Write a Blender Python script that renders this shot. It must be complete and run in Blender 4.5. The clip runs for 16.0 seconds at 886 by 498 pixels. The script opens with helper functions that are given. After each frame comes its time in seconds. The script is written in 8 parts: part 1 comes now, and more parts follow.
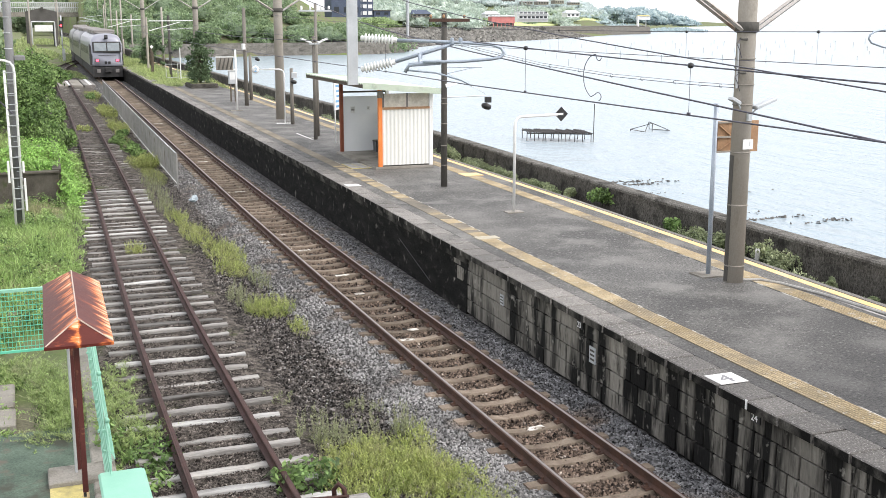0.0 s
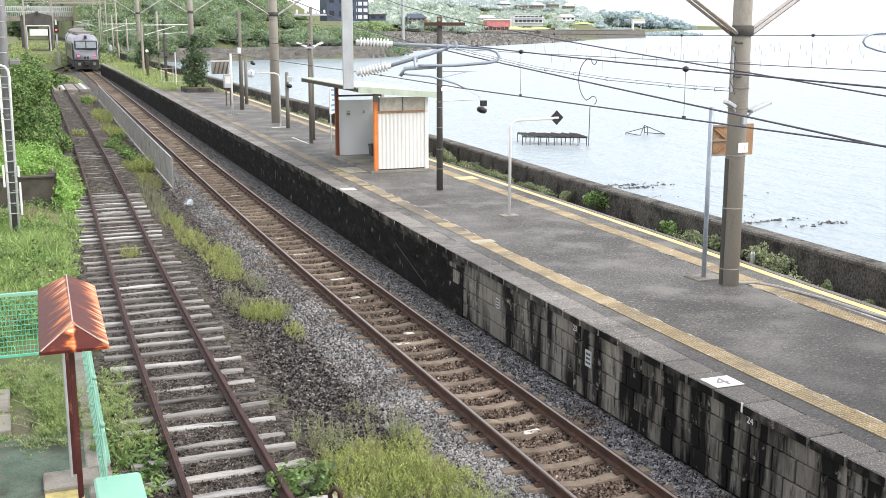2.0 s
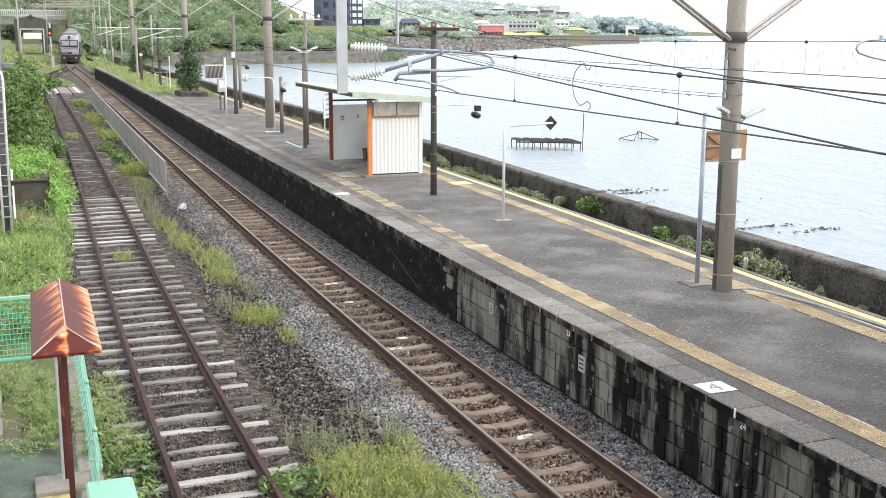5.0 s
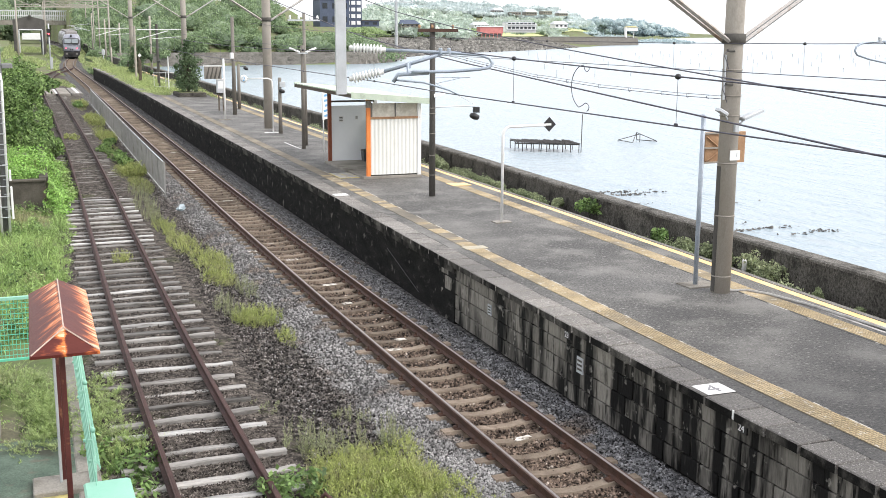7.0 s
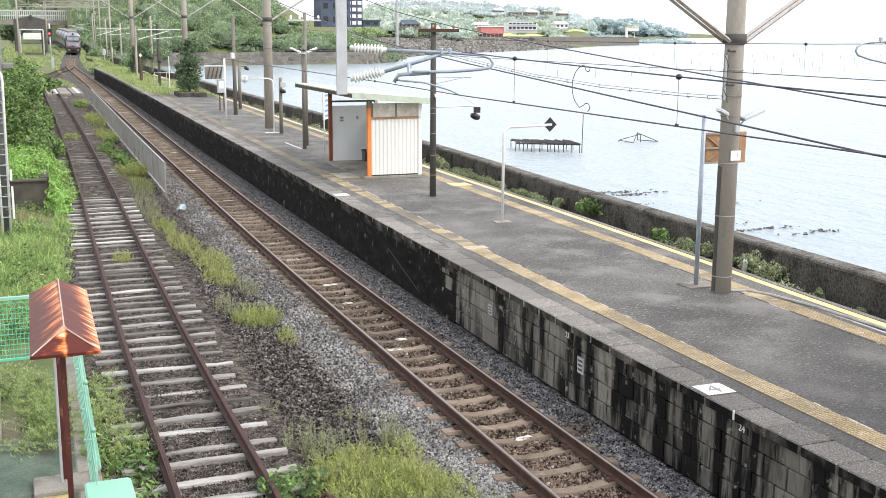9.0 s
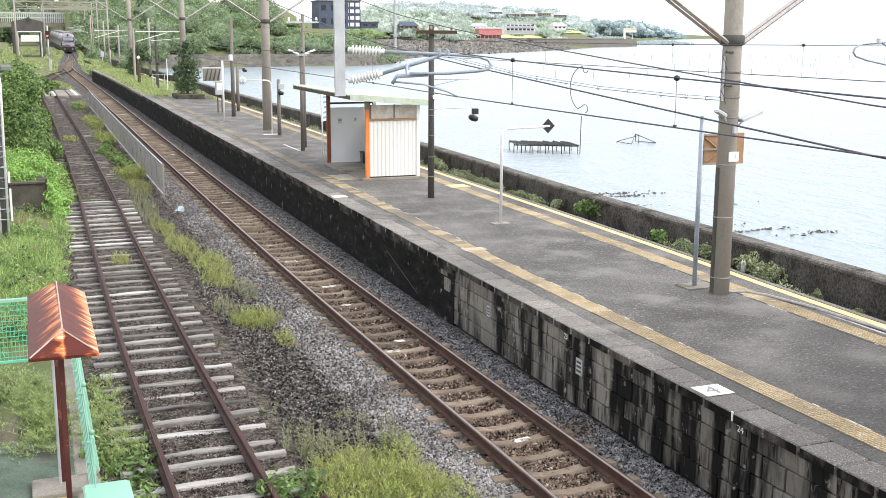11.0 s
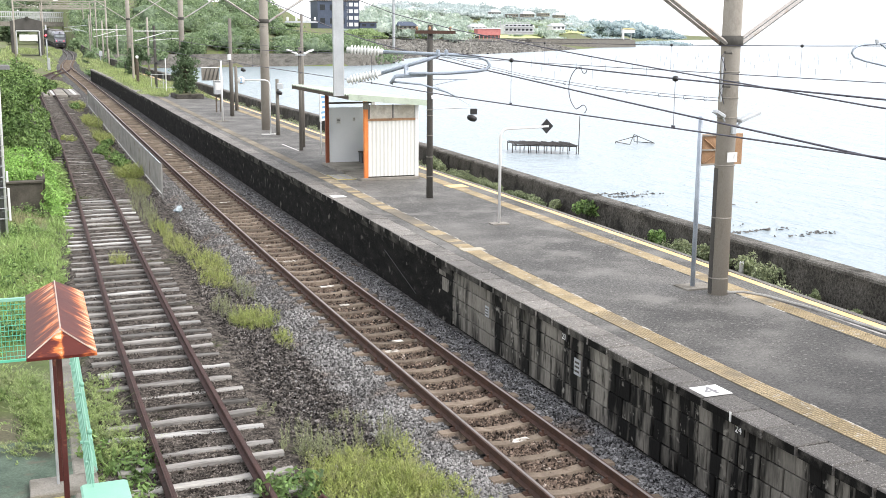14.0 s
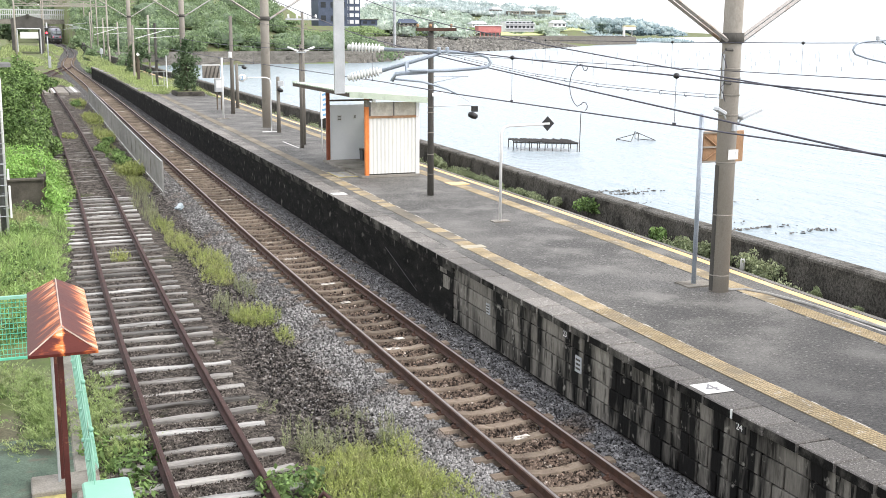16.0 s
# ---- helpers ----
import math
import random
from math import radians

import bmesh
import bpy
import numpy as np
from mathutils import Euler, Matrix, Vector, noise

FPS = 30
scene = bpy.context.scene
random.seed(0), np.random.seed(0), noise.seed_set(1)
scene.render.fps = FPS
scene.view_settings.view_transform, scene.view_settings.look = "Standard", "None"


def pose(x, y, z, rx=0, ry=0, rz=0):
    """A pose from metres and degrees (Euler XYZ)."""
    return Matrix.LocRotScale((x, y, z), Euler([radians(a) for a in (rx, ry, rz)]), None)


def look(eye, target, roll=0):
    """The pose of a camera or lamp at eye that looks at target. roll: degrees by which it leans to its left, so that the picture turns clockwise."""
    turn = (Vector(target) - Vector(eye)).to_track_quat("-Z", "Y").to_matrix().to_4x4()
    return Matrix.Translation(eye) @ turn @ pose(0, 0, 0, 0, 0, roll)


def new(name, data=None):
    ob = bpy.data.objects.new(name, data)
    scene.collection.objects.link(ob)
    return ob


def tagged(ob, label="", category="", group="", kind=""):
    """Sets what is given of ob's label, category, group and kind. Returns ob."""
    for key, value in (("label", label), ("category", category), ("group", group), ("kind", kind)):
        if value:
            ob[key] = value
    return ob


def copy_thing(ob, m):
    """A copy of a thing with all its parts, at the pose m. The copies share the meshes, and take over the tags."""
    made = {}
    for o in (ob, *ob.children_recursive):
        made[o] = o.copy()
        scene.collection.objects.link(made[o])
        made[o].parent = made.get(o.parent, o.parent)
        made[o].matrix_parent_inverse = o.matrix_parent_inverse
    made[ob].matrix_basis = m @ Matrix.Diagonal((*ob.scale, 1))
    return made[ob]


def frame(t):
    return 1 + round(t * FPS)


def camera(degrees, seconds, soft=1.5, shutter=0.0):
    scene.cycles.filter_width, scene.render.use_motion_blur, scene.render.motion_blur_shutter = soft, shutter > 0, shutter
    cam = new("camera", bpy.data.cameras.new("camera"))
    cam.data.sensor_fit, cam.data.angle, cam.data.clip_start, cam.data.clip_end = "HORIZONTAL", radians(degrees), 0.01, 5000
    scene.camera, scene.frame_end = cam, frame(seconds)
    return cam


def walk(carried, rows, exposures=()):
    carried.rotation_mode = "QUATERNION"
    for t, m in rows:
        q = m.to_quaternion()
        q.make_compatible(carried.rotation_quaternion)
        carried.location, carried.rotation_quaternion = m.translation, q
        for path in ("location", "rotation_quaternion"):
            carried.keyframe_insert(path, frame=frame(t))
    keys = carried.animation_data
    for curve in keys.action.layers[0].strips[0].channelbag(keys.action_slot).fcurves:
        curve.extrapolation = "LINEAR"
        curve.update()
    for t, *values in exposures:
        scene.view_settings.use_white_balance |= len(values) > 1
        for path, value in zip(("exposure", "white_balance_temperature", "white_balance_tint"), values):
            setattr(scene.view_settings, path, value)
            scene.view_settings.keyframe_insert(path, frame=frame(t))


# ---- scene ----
EXPO = 0.63
EYE = (0.0, 0.0, 5.5)
# seconds, tilt below the horizon, turn to the right of the line, lean, in degrees
PATH = [(0, 11.620, 20.668, 0.000), (0.5, 11.587, 20.793, -0.028), (1, 11.519, 20.845, -0.060), (1.5, 11.472, 20.889, -0.042), (2, 11.428, 20.895, -0.051), (2.5, 11.383, 20.923, -0.052), (3, 11.339, 20.944, -0.051), (3.5, 11.295, 20.970, -0.041), (4, 11.253, 21.075, 0.033), (6.5, 11.114, 21.310, 0.276), (7, 11.111, 21.311, 0.292), (7.5, 11.104, 21.300, 0.307), (8, 11.108, 21.275, 0.319), (8.5, 11.104, 21.272, 0.320), (9, 11.108, 21.275, 0.319), (11.5, 11.013, 21.393, 0.234), (12, 11.014, 21.450, 0.275), (12.5, 11.022, 21.466, 0.313), (13, 11.023, 21.444, 0.320), (13.5, 11.023, 21.452, 0.331), (14, 11.020, 21.449, 0.352), (14.5, 11.035, 21.446, 0.370), (15, 11.067, 21.441, 0.313), (15.5, 11.112, 21.405, 0.314), (16, 11.156, 21.398, 0.307)]
cam = camera(43.805, 16.0, 0.8)
walk(cam, [(t, pose(*EYE, 90 - tilt, 0, -turn) @ pose(0, 0, 0, 0, 0, lean)) for t, tilt, turn, lean in PATH], exposures=[(0, EXPO), (4, EXPO + 0.02), (9, EXPO + 0.04), (12, EXPO + 0.09), (16, EXPO + 0.10)])

# ---- world and sun: bright hazy overcast by the sea ----
world = bpy.data.worlds.new("hazy_sky")
scene.world = world
world.use_nodes = True
wn, wl = world.node_tree.nodes, world.node_tree.links
sky = wn.new("ShaderNodeTexSky")
sky.sky_type = 'NISHITA'
sky.sun_disc = False
sky.sun_elevation, sky.sun_rotation = radians(48), radians(125)
sky.air_density, sky.dust_density, sky.ozone_density = 1.6, 5.0, 1.0
haze = wn.new("ShaderNodeMix")
haze.data_type = 'RGBA'
haze.inputs[0].default_value = 0.72
haze.inputs[7].default_value = (11.25, 11.25, 11.75, 1)
wl.new(sky.outputs[0], haze.inputs[6])
bg = wn["Background"]
wl.new(haze.outputs[2], bg.inputs[0])
bg.inputs[1].default_value = 0.112
sun = new("sun", bpy.data.lights.new("sun", 'SUN'))
sun.data.energy, sun.data.angle, sun.data.color = 1.5, radians(32), (1.0, 0.965, 0.92)
sun.matrix_world = look((30, -25, 45), (0, 5, 0))


# ---- lines of the place: x of each line at a distance y, and the rise of the ground ----
def spline(points):
    ys, xs = [p[0] for p in points], [p[1] for p in points]
    def value(y):
        if y <= ys[0]:
            return xs[0]
        if y >= ys[-1]:
            return xs[-1] + (xs[-1] - xs[-2]) / (ys[-1] - ys[-2]) * (y - ys[-1])
        i = max(k for k in range(len(ys) - 1) if ys[k] <= y)
        def slope(k):
            if k == 0 or k == len(ys) - 1:
                a, b = (0, 1) if k == 0 else (k - 1, k)
            else:
                a, b = k - 1, k + 1
            return (xs[b] - xs[a]) / (ys[b] - ys[a])
        h = ys[i + 1] - ys[i]
        t = (y - ys[i]) / h
        return ((2 * t**3 - 3 * t**2 + 1) * xs[i] + (t**3 - 2 * t**2 + t) * h * slope(i)
                + (3 * t**2 - 2 * t**3) * xs[i + 1] + (t**3 - t**2) * h * slope(i + 1))
    return value


def soft(y, a, w):
    u = (y - a) / w
    return w * (math.log1p(math.exp(u)) if u < 30 else u)


def rise(y):
    return 0.010 * soft(y, 45, 8) - 0.0065 * soft(y, 108, 6) + 0.0048 * soft(min(y, 420), 195, 15)


main_x = spline([(-40, 6.41), (5, 6.41), (25, 6.43), (50, 6.72), (75, 6.95), (100, 7.12), (125, 7.3), (145, 7.45), (160, 7.75), (175, 8.5), (190, 9.5),
                 (207, 10.65), (224, 11.55), (240, 12.1), (257, 12.5), (291, 12.88), (317, 13.02), (350, 12.95), (410, 11.7)])
siding_x = spline([(-40, 2.08), (12, 2.13), (20, 2.18), (31, 2.39), (41, 2.60), (59, 2.88), (75, 3.0), (90, 3.05), (108, 3.15), (118, 3.35),
                   (127, 3.9), (138.5, 5.2), (149.5, 6.85), (161, 7.8)])
edge_x = spline([(-15, 8.0), (8, 7.965), (12, 7.945), (16, 7.975), (20, 8.025), (25, 8.12), (36, 8.3), (60, 8.42), (100, 8.44), (125, 8.24)])
sea_edge_x = spline([(-15, 12.7), (13.5, 12.75), (20, 12.95), (30, 13.1), (50, 13.1), (80, 12.8), (125, 12.0)])
wall_x = spline([(-15, 13.5), (14, 13.62), (25, 13.75), (38, 14.2), (50, 14.15), (65, 13.7), (125, 12.9), (170, 12.9), (224, 14.6), (262, 15.8)])
PLAT, SEA = 1.0, -2.5
PLAT_END = 123.0


# ---- mesh helpers ----
class Shape:
    """Collects vertices and faces for one mesh."""
    def __init__(self):
        self.v, self.f = [], []

    def add(self, verts, faces):
        n = len(self.v)
        self.v.extend([tuple(p) for p in verts])
        self.f.extend([tuple(n + i for i in f) for f in faces])
        return self

    def box(self, c, s, m=None, taper=1.0, bevel=0.0):
        x, y, z = [k / 2 for k in s]
        m = m or Matrix.Identity(4)
        if bevel <= 0:
            pts = [(-x, -y, -z), (x, -y, -z), (x, y, -z), (-x, y, -z)] + [(a * taper, b * taper, z) for a, b in ((-x, -y), (x, -y), (x, y), (-x, y))]
            fs = [(3, 2, 1, 0), (4, 5, 6, 7), (0, 1, 5, 4), (1, 2, 6, 5), (2, 3, 7, 6), (3, 0, 4, 7)]
        else:
            b = bevel
            ring = [(-x + b, -y), (x - b, -y), (x, -y + b), (x, y - b), (x - b, y), (-x + b, y), (-x, y - b), (-x, -y + b)]
            top = [(p * (x - b) / x, q * (y - b) / y) for p, q in ring]
            pts = [(p, q, -z) for p, q in ring] + [(p, q, z - b) for p, q in ring] + [(p, q, z) for p, q in top]
            fs = [tuple(range(7, -1, -1)), tuple(range(16, 24))]
            for k in range(8):
                j = (k + 1) % 8
                fs += [(k, j, 8 + j, 8 + k), (8 + k, 8 + j, 16 + j, 16 + k)]
        c = Vector(c)
        return self.add([m @ Vector(p) + c for p in pts], fs)

    def tube(self, pts, r, n=8, r2=None, cap=True):
        pts = [Vector(p) for p in pts]
        r2 = r if r2 is None else r2
        rings = []
        ref = None
        for i, p in enumerate(pts):
            d = (pts[min(i + 1, len(pts) - 1)] - pts[max(i - 1, 0)]).normalized()
            if ref is None:
                ref = Vector((1, 0, 0)) if abs(d.x) < 0.8 else Vector((0, 1, 0))
            u = (ref - d * ref.dot(d)).normalized()
            ref = u
            w = d.cross(u)
            k = r + (r2 - r) * i / max(1, len(pts) - 1)
            rings.append([p + (u * math.cos(2 * math.pi * a / n) + w * math.sin(2 * math.pi * a / n)) * k for a in range(n)])
        base = len(self.v)
        for ring in rings:
            self.v.extend([tuple(q) for q in ring])
        for i in range(len(rings) - 1):
            for a in range(n):
                b = (a + 1) % n
                self.f.append((base + i * n + a, base + i * n + b, base + (i + 1) * n + b, base + (i + 1) * n + a))
        if cap:
            self.f.append(tuple(base + a for a in reversed(range(n))))
            self.f.append(tuple(base + (len(rings) - 1) * n + a for a in range(n)))
        return self

    def lathe(self, c, prof, n=12, m=None):
        """prof: (radius, height) pairs about the z axis through c."""
        m = m or Matrix.Identity(4)
        c = Vector(c)
        base = len(self.v)
        for r, h in prof:
            for a in range(n):
                t = 2 * math.pi * a / n
                self.v.append(tuple(m @ Vector((r * math.cos(t), r * math.sin(t), h)) + c))
        for i in range(len(prof) - 1):
            for a in range(n):
                b = (a + 1) % n
                self.f.append((base + i * n + a, base + i * n + b, base + (i + 1) * n + b, base + (i + 1) * n + a))
        self.f.append(tuple(base + a for a in reversed(range(n))))
        self.f.append(tuple(base + (len(prof) - 1) * n + a for a in range(n)))
        return self

    def sweep(self, section, ys, xf, zf, close=True):
        """A section of (x, z) points carried along y; xf and zf give its place."""
        base, n = len(self.v), len(section)
        for y in ys:
            ox, oz = xf(y), zf(y)
            self.v.extend([(ox + sx, y, oz + sz) for sx, sz in section])
        m = n if close else n - 1
        for i in range(len(ys) - 1):
            for a in range(m):
                b = (a + 1) % n
                self.f.append((base + i * n + a, base + (i + 1) * n + a, base + (i + 1) * n + b, base + i * n + b))
        if close:
            self.f.append(tuple(base + a for a in range(n)))
            self.f.append(tuple(base + (len(ys) - 1) * n + a for a in reversed(range(n))))
        return self

    def mesh(self, name, material, smooth=False):
        me = bpy.data.meshes.new(name)
        me.from_pydata(self.v, [], self.f)
        me.materials.append(material)
        if smooth:
            me.polygons.foreach_set("use_smooth", [True] * len(me.polygons))
        me.update()
        return me


def fix_normals(me):
    bm = bmesh.new()
    bm.from_mesh(me)
    bmesh.ops.recalc_face_normals(bm, faces=bm.faces)
    bm.to_mesh(me)
    bm.free()


def part(name, shape, material, parent=None, label="", smooth=False):
    me = shape.mesh(name, material, smooth)
    fix_normals(me)
    ob = new(name, me)
    if parent:
        ob.parent = parent
    if label:
        ob["label"] = label
    return ob


def thing(name, label, category, m=None, group="", kind=""):
    ob = new(name)
    ob.empty_display_size = 0.1
    ob.matrix_world = m or Matrix.Identity(4)
    return tagged(ob, label, category, group, kind)


def solid(name, shape, material, label="", category="", kind="", group="", smooth=False):
    return tagged(part(name, shape, material, None, "", smooth), label, category, group, kind)


def bulk(name, verts, quads, material, label, category, parent=None, smooth=False):
    """One large mesh from numpy arrays."""
    me = bpy.data.meshes.new(name)
    me.vertices.add(len(verts))
    me.vertices.foreach_set("co", np.asarray(verts, dtype=np.float32).ravel())
    n, k = quads.shape
    me.loops.add(n * k)
    me.loops.foreach_set("vertex_index", np.asarray(quads, dtype=np.int32).ravel())
    me.polygons.add(n)
    me.polygons.foreach_set("loop_start", np.arange(0, n * k, k, dtype=np.int32))
    me.materials.append(material)
    me.update(calc_edges=True)
    me.validate()
    ob = new(name, me)
    if parent:
        ob.parent = parent
    return tagged(ob, label, category, kind="stuff")


def frange(a, b, n):
    return [a + (b - a) * i / n for i in range(n + 1)]


# ---- materials ----
def rgb(c):
    return (*c, 1.0)


def material(name, a, b, rough=0.8, scale=3.0, fine=40.0, bump=0.3, metal=0.0, stretch=(1, 1, 1), vary=0.0, island=0.0, space="world",
             contrast=(0.3, 0.7), spots=None, spots2=None, depth=0.02, spec=0.5, grain=0.25):
    """Two base colours mixed by coarse and fine noise, with relief. vary: by object; island: by loose piece. spots: (colour, scale, low, high)."""
    mt = bpy.data.materials.new(name)
    mt.use_nodes = True
    n, l = mt.node_tree.nodes, mt.node_tree.links
    bs = n["Principled BSDF"]
    bs.inputs["Roughness"].default_value, bs.inputs["Metallic"].default_value = rough, metal
    bs.inputs["Specular IOR Level"].default_value = spec if rough < 0.84 else spec * 0.3
    if space == "world":
        src = n.new("ShaderNodeNewGeometry").outputs["Position"]
    else:
        src = n.new("ShaderNodeTexCoord").outputs["Object"]
    mp = n.new("ShaderNodeMapping")
    mp.inputs["Scale"].default_value = stretch
    l.new(src, mp.inputs[0])
    def tex(s, detail=4, rg=0.6):
        t = n.new("ShaderNodeTexNoise")
        t.inputs["Scale"].default_value, t.inputs["Detail"].default_value, t.inputs["Roughness"].default_value = s, detail, rg
        l.new(mp.outputs[0], t.inputs["Vector"])
        return t.outputs["Fac"]
    def mapr(v, lo, hi, o0=0.0, o1=1.0):
        r = n.new("ShaderNodeMapRange")
        r.inputs[1].default_value, r.inputs[2].default_value, r.inputs[3].default_value, r.inputs[4].default_value = lo, hi, o0, o1
        l.new(v, r.inputs[0])
        return r.outputs[0]
    def mix(f, c1, c2, mode='MIX'):
        x = n.new("ShaderNodeMix")
        x.data_type, x.blend_type = 'RGBA', mode
        for sock, val in ((x.inputs[0], f), (x.inputs[6], c1), (x.inputs[7], c2)):
            if isinstance(val, bpy.types.NodeSocket):
                l.new(val, sock)
            elif isinstance(val, tuple):
                sock.default_value = rgb(val)
            else:
                sock.default_value = val
        return x.outputs[2]
    col = mix(mapr(tex(scale), *contrast), a, b)
    fine_t = tex(fine, 3, 0.7)
    g = n.new("ShaderNodeCombineColor")
    gv = mapr(fine_t, 0.25, 0.75, 1 - grain, 1 + grain)
    for k in range(3):
        l.new(gv, g.inputs[k])
    col = mix(1.0, col, g.outputs[0], 'MULTIPLY')
    if spots:
        col = mix(mapr(tex(spots[1], 5, 0.65), spots[2], spots[3]), col, spots[0])
    if spots2:
        mp2 = n.new("ShaderNodeTexNoise")
        mp2.inputs["Scale"].default_value, mp2.inputs["Detail"].default_value = spots2[1], 6
        l.new(src, mp2.inputs["Vector"])
        col = mix(mapr(mp2.outputs["Fac"], spots2[2], spots2[3]), col, spots2[0])
    if vary or island:
        if island:
            rnd, amt = n.new("ShaderNodeNewGeometry").outputs["Random Per Island"], island
        else:
            rnd, amt = n.new("ShaderNodeObjectInfo").outputs["Random"], vary
        h = n.new("ShaderNodeCombineColor")
        hv = mapr(rnd, 0, 1, 1 - amt, 1 + amt)
        for k in range(3):
            l.new(hv, h.inputs[k])
        col = mix(1.0, col, h.outputs[0], 'MULTIPLY')
    l.new(col, bs.inputs["Base Color"])
    if bump:
        bp = n.new("ShaderNodeBump")
        bp.inputs["Strength"].default_value, bp.inputs["Distance"].default_value = bump, depth
        l.new(fine_t, bp.inputs["Height"])
        l.new(bp.outputs[0], bs.inputs["Normal"])
    return mt


def leaf_material(name, a, b, c, scale=0.5, light=0.35, island=0.45):
    """Leaves: hue by leaf and by patch, with light coming through."""
    mt = material(name, a, b, 0.55, scale, 6.0, 0.0, island=island, spots=(c, scale * 2.3, 0.5, 0.68), grain=0.2, spec=0.3)
    n, l = mt.node_tree.nodes, mt.node_tree.links
    bs, out = n["Principled BSDF"], n["Material Output"]
    tr = n.new("ShaderNodeBsdfTranslucent")
    l.new(bs.inputs["Base Color"].links[0].from_socket, tr.inputs[0])
    mx = n.new("ShaderNodeMixShader")
    mx.inputs[0].default_value = light
    l.new(bs.outputs[0], mx.inputs[1])
    l.new(tr.outputs[0], mx.inputs[2])
    l.new(mx.outputs[0], out.inputs["Surface"])
    return mt


def glow_material(name, color, strength):
    mt = bpy.data.materials.new(name)
    mt.use_nodes = True
    bs = mt.node_tree.nodes["Principled BSDF"]
    bs.inputs["Base Color"].default_value = rgb(color)
    bs.inputs["Emission Color"].default_value, bs.inputs["Emission Strength"].default_value = rgb(color), strength
    return mt


def water_material():
    mt = bpy.data.materials.new("sea_water")
    mt.use_nodes = True
    n, l = mt.node_tree.nodes, mt.node_tree.links
    bs = n["Principled BSDF"]
    bs.inputs["Base Color"].default_value = (0.285, 0.35, 0.39, 1)
    bs.inputs["Specular IOR Level"].default_value = 0.3
    bs.inputs["Specular Tint"].default_value = (0.84, 0.935, 1.0, 1)
    bs.inputs["Roughness"].default_value, bs.inputs["IOR"].default_value = 0.22, 1.33
    src = n.new("ShaderNodeNewGeometry").outputs["Position"]
    hs = []
    for sc, stretch, rz, amp in ((0.55, (1.0, 0.35, 1), 62, 1.0), (2.6, (1, 0.5, 1), 70, 0.35), (0.05, (1, 0.3, 1), 65, 2.0)):
        mp = n.new("ShaderNodeMapping")
        mp.inputs["Scale"].default_value, mp.inputs["Rotation"].default_value = stretch, (0, 0, radians(rz))
        l.new(src, mp.inputs[0])
        t = n.new("ShaderNodeTexNoise")
        t.inputs["Scale"].default_value, t.inputs["Detail"].default_value = sc, 3
        l.new(mp.outputs[0], t.inputs["Vector"])
        k = n.new("ShaderNodeMath")
        k.operation = 'MULTIPLY'
        k.inputs[1].default_value = amp
        l.new(t.outputs["Fac"], k.inputs[0])
        hs.append(k.outputs[0])
    s = hs[0]
    for h in hs[1:]:
        ad = n.new("ShaderNodeMath")
        l.new(s, ad.inputs[0])
        l.new(h, ad.inputs[1])
        s = ad.outputs[0]
    bp = n.new("ShaderNodeBump")
    bp.inputs["Strength"].default_value, bp.inputs["Distance"].default_value = 0.9, 0.42
    l.new(s, bp.inputs["Height"])
    l.new(bp.outputs[0], bs.inputs["Normal"])
    return mt


M_WATER = water_material()
M_SOIL = material("soil", (0.11, 0.105, 0.07), (0.19, 0.18, 0.125), 0.95, 0.8, 25, 0.6, spots=((0.14, 0.19, 0.065), 0.35, 0.42, 0.6), grain=0.5)
M_VERGE = material("dry_verge_soil", (0.085, 0.075, 0.062), (0.17, 0.155, 0.135), 0.95, 3.0, 40, 0.6, spots=((0.08, 0.095, 0.04), 1.5, 0.55, 0.7))
M_STONE = material("ballast_stone", (0.12, 0.117, 0.115), (0.32, 0.313, 0.307), 0.85, 0.6, 60, 0.4, island=0.8, contrast=(0.3, 0.7), spots2=((0.17, 0.135, 0.11), 0.9, 0.54, 0.68))
# Darker copy for the platform side: own tone plus the platform's shadow put in.
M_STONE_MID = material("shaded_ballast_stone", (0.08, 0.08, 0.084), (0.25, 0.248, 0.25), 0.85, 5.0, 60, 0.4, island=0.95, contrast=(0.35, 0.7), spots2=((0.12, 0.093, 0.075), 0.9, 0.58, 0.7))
M_STONE_DARK = material("old_ballast_stone", (0.018, 0.016, 0.015), (0.27, 0.245, 0.228), 0.9, 9.0, 60, 0.4, island=0.95, contrast=(0.42, 0.74), spots2=((0.33, 0.31, 0.29), 9.0, 0.66, 0.7))
M_STONE_BROWN = material("brownish_ballast_stone", (0.03, 0.025, 0.022), (0.24, 0.212, 0.19), 0.9, 9.0, 60, 0.4, island=0.85, contrast=(0.38, 0.72), spots2=((0.30, 0.28, 0.26), 9.0, 0.68, 0.72))
M_STONE_RUST = material("rusty_ballast_stone", (0.05, 0.035, 0.027), (0.20, 0.152, 0.12), 0.9, 5.0, 60, 0.4, island=0.95, spots2=((0.34, 0.29, 0.25), 7.0, 0.62, 0.68))
M_RAIL_SIDE = material("rusty_rail_steel", (0.040, 0.019, 0.013), (0.086, 0.041, 0.026), 0.65, 6, 90, 0.3, metal=0.2)
M_RAIL_RED = material("red_rusted_rail_steel", (0.034, 0.014, 0.012), (0.072, 0.031, 0.025), 0.7, 4, 90, 0.3, metal=0.2)
M_RAIL_TOP = material("polished_rail_head", (0.24, 0.215, 0.20), (0.34, 0.315, 0.295), 0.45, 2, 60, 0.05, metal=0.8, stretch=(1, 0.1, 1))
